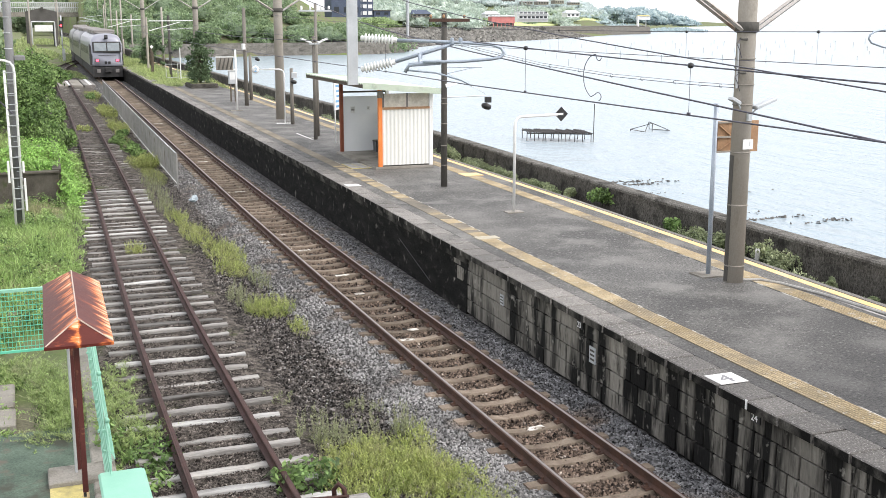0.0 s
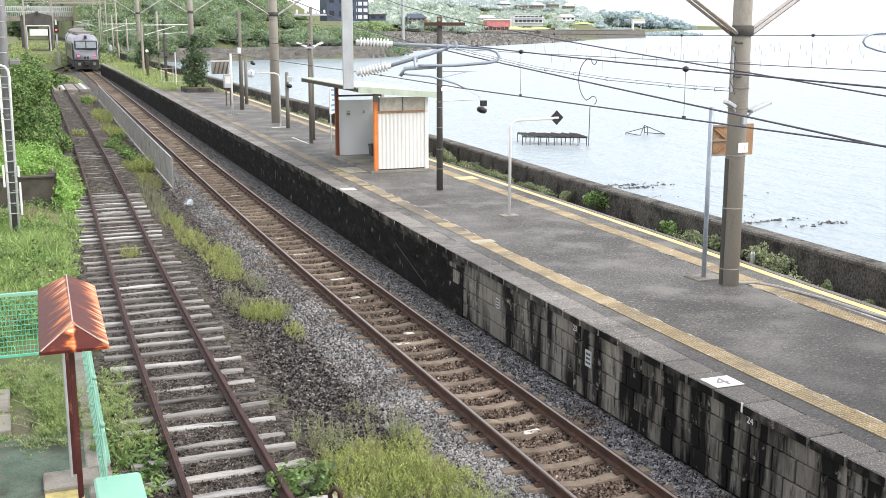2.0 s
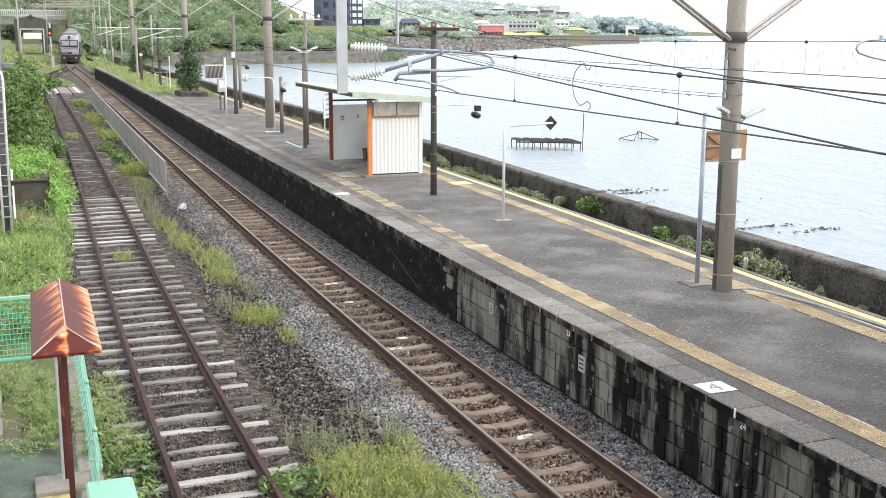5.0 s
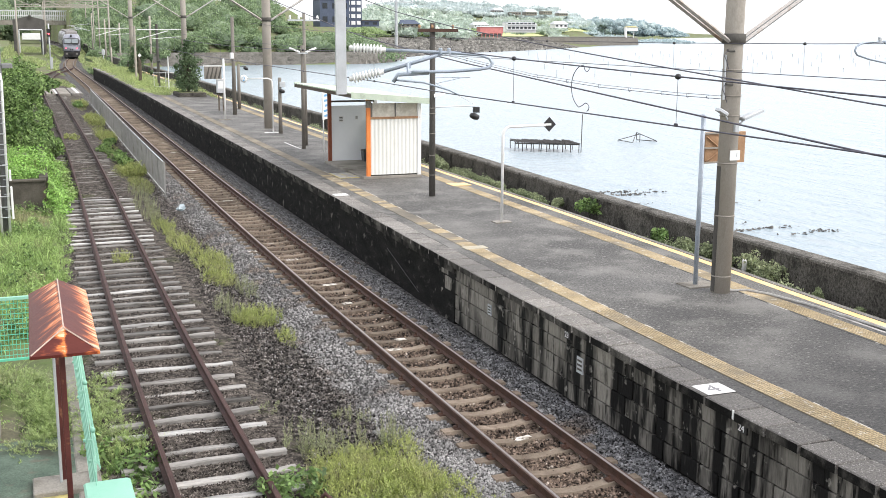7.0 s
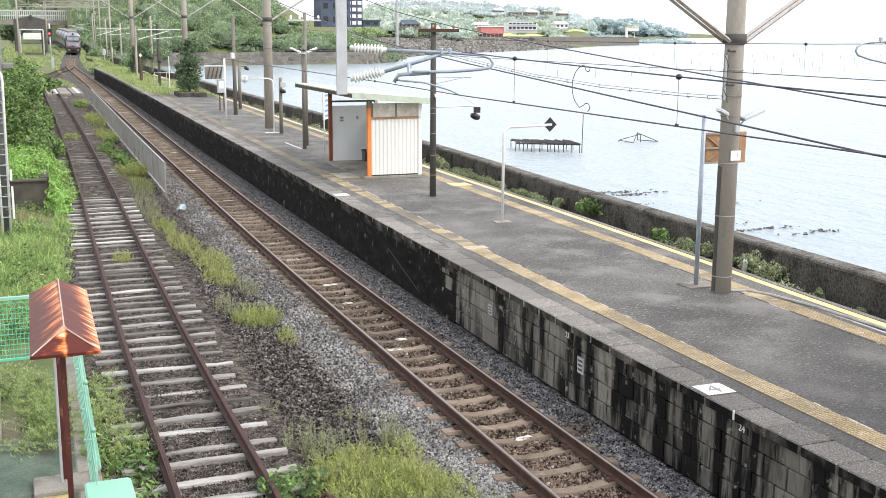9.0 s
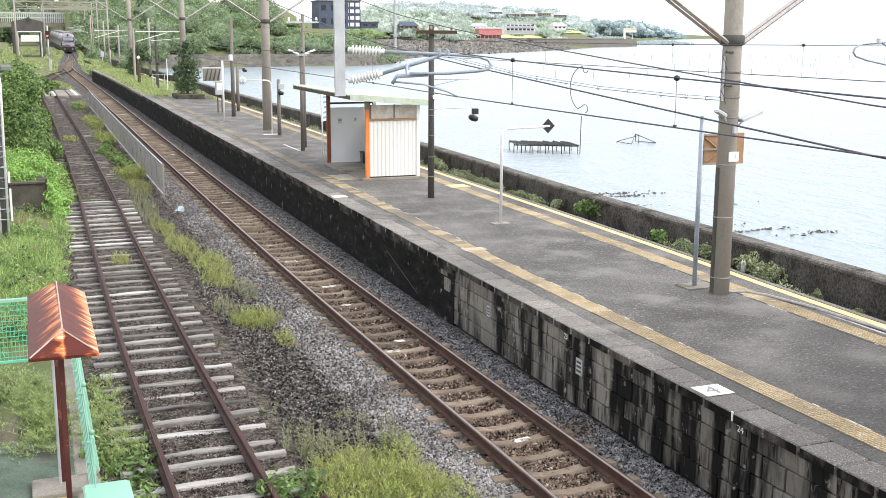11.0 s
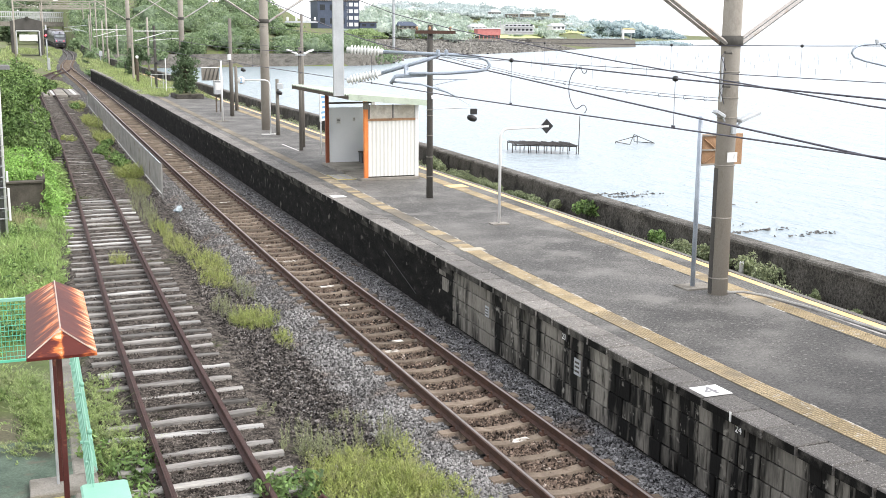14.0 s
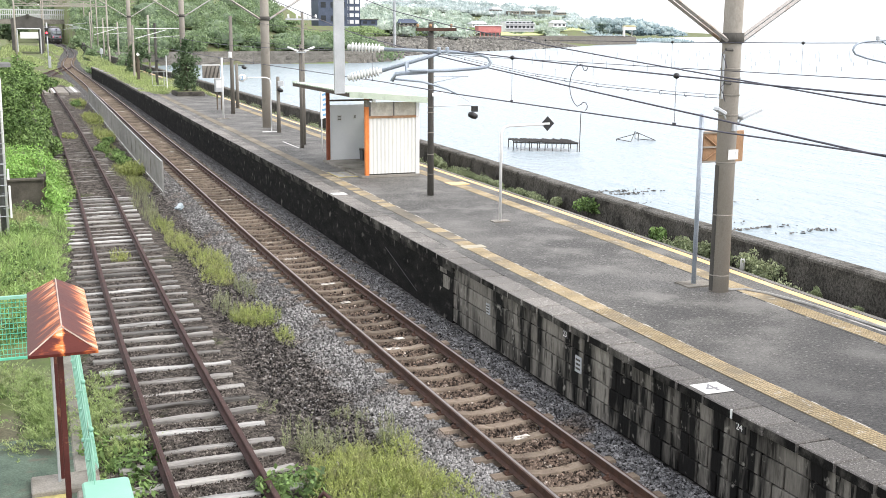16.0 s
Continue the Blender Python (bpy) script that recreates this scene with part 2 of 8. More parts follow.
M_SLEEPER_C = material("rust_dusted_concrete", (0.128, 0.10, 0.078), (0.25, 0.205, 0.16), 0.9, 2.6, 45, 0.35, vary=0.3, spots=((0.075, 0.050, 0.036), 4.0, 0.58, 0.72), spots2=((0.50, 0.46, 0.40), 2.6, 0.685, 0.73))
M_SLEEPER_W = material("bleached_sleeper_wood", (0.145, 0.137, 0.128), (0.37, 0.357, 0.338), 0.9, 1.4, 26, 0.6, stretch=(0.35, 3.0, 3.0), vary=0.5, spots=((0.06, 0.052, 0.045), 2.2, 0.54, 0.68))
M_SLEEPER_WHITE = material("white_washed_sleeper_wood", (0.30, 0.295, 0.285), (0.58, 0.57, 0.555), 0.9, 2.0, 26, 0.5, stretch=(0.35, 3.0, 3.0), vary=0.25, spots=((0.10, 0.09, 0.08), 2.2, 0.55, 0.7))
M_SPLASH = material("whitish_splash", (0.30, 0.27, 0.23), (0.66, 0.63, 0.58), 0.9, 6.0, 40, 0.3, contrast=(0.4, 0.55), spots=((0.12, 0.09, 0.065), 9.0, 0.53, 0.62))
M_ASPHALT = material("platform_asphalt", (0.030, 0.0288, 0.0275), (0.062, 0.0596, 0.0565), 0.72, 0.45, 26, 1.0, contrast=(0.36, 0.62), spots=((0.092, 0.089, 0.084), 0.9, 0.50, 0.72), spots2=((0.125, 0.121, 0.115), 16, 0.58, 0.70), depth=0.016, grain=1.0, spec=0.5)
def paler_past(mt, y0, y1, gain):
    """Paler colour past a ragged line across the platform, by y and noise."""
    n, l = mt.node_tree.nodes, mt.node_tree.links
    bs = n["Principled BSDF"]
    pos = n.new("ShaderNodeNewGeometry").outputs["Position"]
    sep = n.new("ShaderNodeSeparateXYZ")
    l.new(pos, sep.inputs[0])
    rag = n.new("ShaderNodeTexNoise")
    rag.inputs["Scale"].default_value, rag.inputs["Detail"].default_value, rag.inputs["Roughness"].default_value = 0.55, 6, 0.65
    l.new(pos, rag.inputs["Vector"])
    k = n.new("ShaderNodeMath")
    k.operation = 'MULTIPLY_ADD'
    k.inputs[1].default_value = 11.0
    l.new(rag.outputs["Fac"], k.inputs[0])
    l.new(sep.outputs["Y"], k.inputs[2])
    m = n.new("ShaderNodeMapRange")
    m.inputs[1].default_value, m.inputs[2].default_value = y0 + 5.5, y1 + 5.5
    l.new(k.outputs[0], m.inputs[0])
    x = n.new("ShaderNodeMix")
    x.data_type, x.blend_type = 'RGBA', 'MULTIPLY'
    l.new(m.outputs[0], x.inputs[0])
    l.new(bs.inputs["Base Color"].links[0].from_socket, x.inputs[6])
    x.inputs[7].default_value = (gain, gain, gain * 0.98, 1)
    l.new(x.outputs[2], bs.inputs["Base Color"])


paler_past(M_ASPHALT, 11.5, 16.0, 2.05)
M_COPING = material("worn_coping_concrete", (0.060, 0.0555, 0.0515), (0.132, 0.123, 0.114), 0.75, 0.45, 34, 0.7, vary=0.14, spots=((0.042, 0.039, 0.0365), 0.9, 0.55, 0.70), spots2=((0.25, 0.24, 0.228), 46, 0.58, 0.66), depth=0.012, grain=0.7)
M_BLOCK = material("streaked_wall_block", (0.012, 0.0118, 0.011), (0.205, 0.192, 0.168), 0.92, 2.3, 34, 0.4, stretch=(1, 1, 0.17), vary=0.17, contrast=(0.41, 0.56), spots=((0.009, 0.0088, 0.0083), 5.0, 0.56, 0.66), spots2=((0.24, 0.228, 0.205), 6.0, 0.60, 0.72), grain=0.28)
M_BLOCK_SOOT = material("soot_streaked_wall_block", (0.009, 0.0088, 0.0084), (0.175, 0.164, 0.145), 0.92, 2.3, 34, 0.4, stretch=(1, 1, 0.17), vary=0.2, contrast=(0.45, 0.58), spots=((0.007, 0.0069, 0.0066), 5.0, 0.52, 0.62), spots2=((0.24, 0.228, 0.205), 6.0, 0.62, 0.73), grain=0.28)
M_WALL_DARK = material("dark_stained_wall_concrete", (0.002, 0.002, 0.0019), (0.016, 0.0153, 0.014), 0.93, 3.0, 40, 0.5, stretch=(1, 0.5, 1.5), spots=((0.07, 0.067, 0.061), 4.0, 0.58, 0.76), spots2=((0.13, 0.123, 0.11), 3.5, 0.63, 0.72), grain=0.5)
paler_past(M_COPING, 10.5, 16.0, 1.75)
M_COPING_FACE = material("dark_coping_face", (0.008, 0.0078, 0.0073), (0.10, 0.094, 0.084), 0.9, 1.6, 40, 0.5, contrast=(0.44, 0.66), vary=0.3, grain=0.5)
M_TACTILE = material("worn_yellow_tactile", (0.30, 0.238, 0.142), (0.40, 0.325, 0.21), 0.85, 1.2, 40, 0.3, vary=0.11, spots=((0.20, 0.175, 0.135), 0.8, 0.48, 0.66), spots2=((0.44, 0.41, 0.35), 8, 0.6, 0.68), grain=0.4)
# Greyer copy of the tile colour for far tiles: fading put into the colour.
M_TACTILE_FAR = material("greyed_tactile", (0.17, 0.148, 0.115), (0.27, 0.238, 0.185), 0.88, 0.7, 40, 0.3, vary=0.04, spots=((0.13, 0.12, 0.105), 0.6, 0.5, 0.72), grain=0.4)
# Tile base between the studs: shade of the gaps put into a darker colour.
M_TACTILE_GAP = material("gap_shade_tactile_base", (0.13, 0.108, 0.076), (0.19, 0.158, 0.112), 0.9, 3.0, 40, 0.3, grain=0.4)
M_BED_GREY = material("grey_ballast_bed", (0.018, 0.0175, 0.017), (0.16, 0.155, 0.15), 0.95, 9.0, 16, 1.0, depth=0.05, grain=0.8, contrast=(0.40, 0.60))
M_BED_DIRT = material("dirty_old_ballast_bed", (0.03, 0.026, 0.023), (0.135, 0.118, 0.102), 0.95, 5.0, 20, 1.0, depth=0.04, grain=0.8, contrast=(0.4, 0.62), spots=((0.07, 0.08, 0.035), 0.7, 0.6, 0.7))
M_YELLOW_LINE = material("yellow_line_paint", (0.72, 0.48, 0.21), (0.80, 0.57, 0.31), 0.7, 1.5, 40, 0.2, spots=((0.58, 0.48, 0.34), 1.4, 0.56, 0.72))
M_SEAWALL = material("weathered_seawall_concrete", (0.045, 0.042, 0.037), (0.115, 0.108, 0.096), 0.95, 1.2, 24, 0.9, stretch=(1, 1, 0.7), spots=((0.15, 0.142, 0.128), 1.6, 0.58, 0.75), spots2=((0.028, 0.027, 0.024), 2.5, 0.56, 0.68), grain=0.9, depth=0.03)
M_SEAWALL_CAP = material("rough_seawall_top", (0.085, 0.08, 0.072), (0.185, 0.176, 0.16), 0.95, 1.6, 26, 0.8, spots=((0.05, 0.047, 0.042), 2.2, 0.52, 0.64), spots2=((0.24, 0.23, 0.21), 14, 0.60, 0.68), grain=0.7, depth=0.03)
M_SEAWALL_TOP = material("pale_seawall_cap", (0.13, 0.125, 0.115), (0.25, 0.24, 0.22), 0.95, 1.3, 40, 0.5, spots2=((0.07, 0.067, 0.06), 3.0, 0.52, 0.66))
M_POLE = material("grey_brown_concrete_pole", (0.30, 0.272, 0.238), (0.405, 0.374, 0.33), 0.85, 1.0, 60, 0.15, stretch=(1, 1, 0.5), space="object", grain=0.12, spots=((0.19, 0.168, 0.143), 2.0, 0.55, 0.75))
M_FADED = material("faded_white_line", (0.30, 0.29, 0.275), (0.45, 0.44, 0.42), 0.85, 3, 50, 0.1, spots=((0.17, 0.165, 0.16), 2.0, 0.58, 0.72))
M_BRACE = material("pale_rust_stained_steel", (0.36, 0.335, 0.31), (0.48, 0.46, 0.44), 0.6, 1.5, 40, 0.1, metal=0.2, spots=((0.28, 0.19, 0.13), 2.2, 0.56, 0.7))
M_POLE_DARK = material("dark_concrete_pole", (0.07, 0.066, 0.06), (0.12, 0.115, 0.105), 0.85, 1.2, 50, 0.25, stretch=(1, 1, 0.25), space="object")
M_POLE_BROWN = material("grey_brown_thin_pole", (0.14, 0.128, 0.112), (0.22, 0.205, 0.182), 0.85, 1.2, 50, 0.25, stretch=(1, 1, 0.25), space="object")
M_POLE_GREY = material("grey_steel_pole", (0.15, 0.15, 0.152), (0.22, 0.222, 0.225), 0.6, 2, 50, 0.1, metal=0.2, space="object", spots=((0.12, 0.11, 0.10), 3, 0.6, 0.72))
M_GALV = material("galvanised_steel", (0.42, 0.44, 0.46), (0.54, 0.56, 0.58), 0.5, 3, 60, 0.05, metal=0.35, grain=0.07)
M_GALV_BLUE = material("blue_grey_steel_tube", (0.30, 0.35, 0.42), (0.42, 0.47, 0.54), 0.5, 4, 60, 0.1, metal=0.3)
M_WHITE = material("white_paint", (0.70, 0.71, 0.71), (0.80, 0.80, 0.79), 0.6, 2, 50, 0.1, spots=((0.55, 0.54, 0.50), 3.0, 0.66, 0.8), grain=0.06)
# White greyed down for distance haze, put into the base colour.
M_RAILING = material("hazy_white_railing", (0.47, 0.48, 0.49), (0.56, 0.57, 0.58), 0.7, 1, 20, 0.1, grain=0.1)
M_WHITE_PAINT = material("white_road_paint", (0.62, 0.62, 0.60), (0.75, 0.74, 0.72), 0.8, 6, 60, 0.2, spots=((0.3, 0.3, 0.29), 9, 0.62, 0.72))
M_BLACK = material("black_paint", (0.012, 0.012, 0.013), (0.025, 0.025, 0.026), 0.5, 5, 50, 0.1)
M_WIRE = material("dark_wire", (0.055, 0.052, 0.07), (0.10, 0.095, 0.12), 0.55, 5, 50, 0.0, metal=0.3)
M_INSUL = material("glazed_porcelain", (0.72, 0.73, 0.72), (0.82, 0.82, 0.80), 0.25, 4, 50, 0.0, grain=0.05)
M_FAR_STONE = material("far_shore_concrete", (0.12, 0.112, 0.10), (0.22, 0.21, 0.19), 0.95, 0.4, 3, 0.5, stretch=(1, 1, 2.5), spots=((0.08, 0.076, 0.068), 0.5, 0.54, 0.68), grain=0.5)


# ---- ground, sea ----
shore_y = spline([(-400, 262), (14, 262), (40, 266), (60, 272), (86, 277), (101, 299), (128, 361), (164, 409), (197, 445), (237, 489), (285, 546), (330, 600), (470, 800), (900, 1500), (2000, 3000)])


def land(x, y):
    if y < shore_y(x) and x > wall_x(min(y, 250)) + 0.2:
        return -4.0
    z = rise(min(y, 330)) - 0.32
    if y > shore_y(x) and x > 16:
        d = y - shore_y(x)
        k = 0.02 + 0.14 * max(0.0, min(1.0, (0.255 - x / y) / 0.03))
        z = min(1.2, -1.0 + d * 0.4) + min(14, d * k)
        # a shelving stony beach, then fields and a low ridge, past the wall's end
        w = max(0.0, min(1.0, (x / y - 0.295) / 0.02))
        beach = -2.7 + 0.075 * min(d, 75) + 0.045 * max(0, min(d, 115) - 75) + 0.03 * max(0, min(d, 320) - 160) + 0.05 * max(0.0, min(y, 1080) - 700) * max(0.0, min(1.0, (0.56 - x / y) / 0.05))
        z = z * (1 - w) + beach * w
    if x < 0.9:
        z += 0.25 * soft(-x - 1.5, 0, 0.8) * (0.3 if y < 38.4 else 1.0)
        if y > 38.4:
            z += 0.9 * min(1, (y - 38.4) / 0.4)
        z = min(z, 9 + 0.02 * y)
    return z


def build_ground():
    xs = [-300, -120, -60, -30] + frange(-16, -2, 7) + frange(-1, 3, 8) + frange(4, 30, 26) + frange(32, 120, 22) + frange(140, 600, 18) + [800, 1200, 2000, 3500]
    ys = frange(-40, 36, 38) + [38.3, 38.85] + frange(40, 120, 40) + frange(125, 320, 39) + frange(340, 1000, 33) + [1300, 1800, 2600, 4800]
    s = Shape()
    verts = [(x, y, land(x, y) + (noise.noise((x * 0.7, y * 0.7, 0)) * 0.05 if abs(x) < 40 else 0)) for y in ys for x in xs]
    n = len(xs)
    faces = [(j * n + i, j * n + i + 1, (j + 1) * n + i + 1, (j + 1) * n + i) for j in range(len(ys) - 1) for i in range(n - 1)]
    s.add(verts, faces)
    solid("ground", s, M_SOIL, "dark earth ground with weeds beside the railway", "ground", "structure", smooth=True)
    w = Shape().add([(13.0, -300, SEA), (6000, -300, SEA), (6000, 4900, SEA), (13.0, 4900, SEA)], [(0, 1, 2, 3)])
    solid("water", w, M_WATER, "calm pale silvery sea with small ripples", "sea", "structure")


build_ground()

# ---- ballast beds ----
YS_FULL = frange(-40, 60, 50) + frange(64, 400, 84)


def build_beds():
    s = Shape()
    section = [(-1.9, -0.34), (-1.25, -0.21), (-0.7, -0.20), (-0.6, -0.27), (0.6, -0.27), (0.7, -0.20), (1.25, -0.21), (1.75, -0.30), (1.75, -0.6), (-1.9, -0.6)]
    s.sweep(section, YS_FULL, main_x, rise)
    solid("ballast_bed", s, M_BED_GREY, "grey crushed stone ballast bed under the running line", "ballast", "structure")
    s = Shape()
    section = [(-1.5, -0.30), (-1.15, -0.215), (1.15, -0.215), (1.5, -0.27), (2.4, -0.29), (2.4, -0.6), (-1.5, -0.6)]
    s.sweep(section, frange(-12, 148, 80), siding_x, rise)
    solid("ballast_bed", s, M_BED_DIRT, "dark old ballast bed under the weedy siding", "ballast", "structure")


build_beds()

# ---- platform ----
YS_PLAT = frange(-40, 60, 100) + frange(62, PLAT_END, 30)


def plat_z(y):
    return PLAT + rise(y)


def build_platform():
    # body of the platform between the coping and the sea side edge
    s = Shape()
    for y in YS_PLAT:
        a, b, z = edge_x(y) + 0.46, sea_edge_x(y), plat_z(y)
        s.v += [(a, y, z), (b, y, z), (b, y, z - 1.6), (a, y, z - 1.6)]
    for i in range(len(YS_PLAT) - 1):
        for a in range(4):
            b = (a + 1) % 4
            s.f.append((4 * i + a, 4 * i + b, 4 * i + 4 + b, 4 * i + 4 + a))
    s.f += [(0, 1, 2, 3), tuple(len(s.v) - 4 + a for a in (3, 2, 1, 0))]
    platform = solid("platform", s, M_ASPHALT, "long grey asphalt station platform with worn patches", "platform", "structure")
    # yellow line along the sea side edge
    s = Shape()
    s.sweep([(-0.2, 0.004), (-0.03, 0.004), (-0.03, -0.02), (-0.2, -0.02)], YS_PLAT, sea_edge_x, plat_z)
    part("edge_line", s, M_YELLOW_LINE, platform, "faded yellow painted line along the sea side edge")
    s = Shape()
    s.sweep([(-0.015, 0.012), (0.10, 0.012), (0.10, -0.25), (-0.015, -0.25)], YS_PLAT, sea_edge_x, plat_z)
    part("sea_side_kerb", s, M_COPING, platform)
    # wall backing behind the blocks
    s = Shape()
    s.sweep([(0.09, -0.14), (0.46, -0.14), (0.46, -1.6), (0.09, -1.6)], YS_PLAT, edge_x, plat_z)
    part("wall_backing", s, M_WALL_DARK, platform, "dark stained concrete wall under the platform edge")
    return platform


PLATFORM = build_platform()

# ---- sea wall and far shore wall ----
def build_seawall():
    ys = frange(-40, 60, 50) + frange(64, 262, 50)
    zf = lambda y: 1.38 + rise(y) * 0.9
    s = Shape().sweep([(0.0, 0.0), (0.36, 0.0), (0.5, -6), (-0.06, -6)], ys, wall_x, zf)
    wall = solid("sea_wall", s, M_SEAWALL, "low dark weathered concrete sea wall behind the platform", "wall", "structure")
    s = Shape().sweep([(-0.008, 0.03), (0.03, 0.06), (0.33, 0.06), (0.375, 0.03), (0.375, -0.02), (-0.008, -0.02)], ys, wall_x, zf)
    part("cap", s, M_SEAWALL_CAP, wall, "rough worn concrete top")
    # far shore wall across the bay
    s = Shape()
    xs = frange(16, 96, 20)
    for x0, x1 in zip(xs, xs[1:]):
        p = []
        for x in (x0, x1):
            y = shore_y(x) - 1.0
            p += [(x, y, -3.5), (x, y + 0.6, 0.6), (x, y + 1.4, 0.6), (x, y + 1.6, -3.5)]
        s.add(p, [(0, 4, 5, 1), (1, 5, 6, 2), (2, 6, 7, 3)])
    solid("shore_wall", s, M_FAR_STONE, "grey weathered concrete shore wall across the bay", "wall", "structure")


build_seawall()


def build_gap():
    s = Shape()
    ys = frange(-40, 60, 50) + frange(64, 121, 19)
    n = len(ys)
    for y in ys:
        for k in range(4):
            a, b = sea_edge_x(y) + 0.08, wall_x(y) + 0.05
            s.v.append((a + (b - a) * k / 3, y, rise(y) + 0.62 + 0.05 * noise.noise((k * 1.7, y * 0.9, 3.0))))
    for i in range(n - 1):
        for k in range(3):
            s.f.append((4 * i + k, 4 * i + k + 1, 4 * i + 5 + k, 4 * i + 4 + k))
    solid("verge", s, M_VERGE, "dry gravelly strip between the platform and the sea wall", "verge", "structure", smooth=True)


build_gap()

# ---- railway tracks ----
def rail_parts(track, xf, ys, side_mat, top_mat, label):
    for sgn in (-1, 1):
        off = sgn * 0.566
        s = Shape()
        s.sweep([(off - 0.063, -0.150), (off + 0.063, -0.150), (off + 0.063, -0.137), (off + 0.009, -0.118), (off + 0.009, -0.042), (off + 0.033, -0.032),
                 (off + 0.033, -0.004), (off - 0.033, -0.004), (off - 0.033, -0.032), (off - 0.009, -0.042), (off - 0.009, -0.118), (off - 0.063, -0.137)], ys, xf, rise)
        rail = part("rail", s, side_mat, track, label)
        s = Shape()
        s.sweep([(off - 0.019 - sgn * 0.008, -0.004), (off - 0.015 - sgn * 0.008, 0.0), (off + 0.015 - sgn * 0.008, 0.0), (off + 0.019 - sgn * 0.008, -0.004)], ys, xf, rise)
        part("rail_head", s, top_mat, rail)


YS_RAIL = frange(-40, 60, 100) + frange(61, 130, 69) + frange(132, 400, 134)
main_track = thing("railway_track", "running line with rusty brown rails on concrete sleepers", "railway track")
rail_parts(main_track, main_x, YS_RAIL, M_RAIL_SIDE, M_RAIL_TOP, "rusty rail with a polished head")
siding = thing("railway_track", "disused siding with dark red rusted rails on bleached wooden sleepers", "railway track")
rail_parts(siding, siding_x, frange(11.3, 60, 49) + frange(61, 160, 99), M_RAIL_RED, M_RAIL_RED, "dark red rusted rail")


def sleepers():
    rng = random.Random(4)
    # concrete: dipped in the middle, high under the rails
    s = Shape()
    prof = [(-0.90, -0.004), (-0.75, 0.0), (-0.48, 0.0), (-0.34, -0.022), (-0.15, -0.046), (0.15, -0.046), (0.34, -0.022), (0.48, 0.0), (0.75, 0.0), (0.90, -0.004)]
    for x, z in prof:
        s.v += [(x, -0.13, -0.16), (x, -0.08, z), (x, 0.08, z), (x, 0.13, -0.16)]
    for i in range(len(prof) - 1):
        for k in range(3):
            s.f.append((4 * i + k, 4 * i + 4 + k, 4 * i + 5 + k, 4 * i + k + 1))
    s.f += [(0, 1, 2, 3), tuple(len(s.v) - 4 + k for k in (3, 2, 1, 0))]
    me = s.mesh("sleeper", M_SLEEPER_C)
    # spring clip and bolt beside a rail's foot
    c = Shape()
    c.box((0, 0, 0.006), (0.10, 0.12, 0.024), taper=0.85)
    c.box((-0.02, 0, 0.03), (0.075, 0.055, 0.028), taper=0.7)
    c.lathe((0, 0, 0.03), [(0.018, 0), (0.018, 0.04), (0.010, 0.05)], 6)
    clip = c.mesh("rail_clip", M_RAIL_SIDE)
    y = -11.51
    while y < 200:
        ob = new("sleeper", me)
        ob.parent = main_track
        slope = math.atan((main_x(y + 0.5) - main_x(y - 0.5)))
        ob.matrix_local = pose(main_x(y), y, rise(y) - 0.152 + rng.uniform(-0.008, 0.004), 0, 0, -math.degrees(slope) + rng.uniform(-0.5, 0.5))
        if 9.5 < y < 46:
            for off in (-0.671, -0.461, 0.461, 0.671):
                fit = new("rail_clip", clip)
                fit.parent = main_track
                fit.matrix_local = pose(main_x(y) + off, y, rise(y) - 0.150, 0, 0, -math.degrees(slope) + (180 if -0.566 < off < 0 or off > 0.566 else 0))
        y += 0.61
    # pale splashes on some sleepers
    for dx, yy, w in ((0.0, 62.91, 0.5), (0.02, 45.83, 0.42), (0.1, 37.29, 0.36), (-0.82, 28.14, 0.24), (-0.05, 26.92, 0.3), (0.12, 23.87, 0.34), (0.0, 22.04, 0.22), (-0.2, 18.38, 0.34), (0.15, 18.99, 0.2), (0.2, 52.54, 0.5), (-0.1, 76.94, 0.6), (0.1, 13.5, 0.3)):
        if abs(dx) < 0.5:
            b = Shape().box((main_x(yy) + dx, yy, rise(yy) - 0.184), (w, 0.12, 0.012), Matrix.Rotation(radians(7), 4, 'Z'), taper=0.9)
        else:
            b = Shape().box((main_x(yy) + dx, yy, rise(yy) - 0.148), (w, 0.13, 0.012), taper=0.9)
        part("splash", b, M_SPLASH, main_track, "whitish splash on a sleeper")
    me_w = []
    for seed in range(4):
        r = random.Random(seed)
        s = Shape()
        n, half = 8, 1.10
        for i in range(n + 1):
            x = -half + 2 * half * i / n
            w, h, o = 0.080 + r.uniform(-0.018, 0.004), r.uniform(-0.012, 0.003), r.uniform(-0.004, 0.004)
            s.v += [(x, o - w, -0.14), (x, o - w, h - 0.014), (x, o - w + 0.014, h), (x, o + w - 0.014, h + r.uniform(-0.006, 0.002)), (x, o + w, h - 0.014), (x, o + w, -0.14)]
        for i in range(n):
            for k in range(5):
                s.f.append((6 * i + k, 6 * i + 6 + k, 6 * i + 7 + k, 6 * i + k + 1))
        s.f += [(0, 1, 2, 3, 4, 5), tuple(6 * n + k for k in (5, 4, 3, 2, 1, 0))]
        me_w.append(s.mesh("sleeper", M_SLEEPER_W))
    whites = [m.copy() for m in me_w]
    for m in whites:
        m.materials[0] = M_SLEEPER_WHITE
    y = 11.6
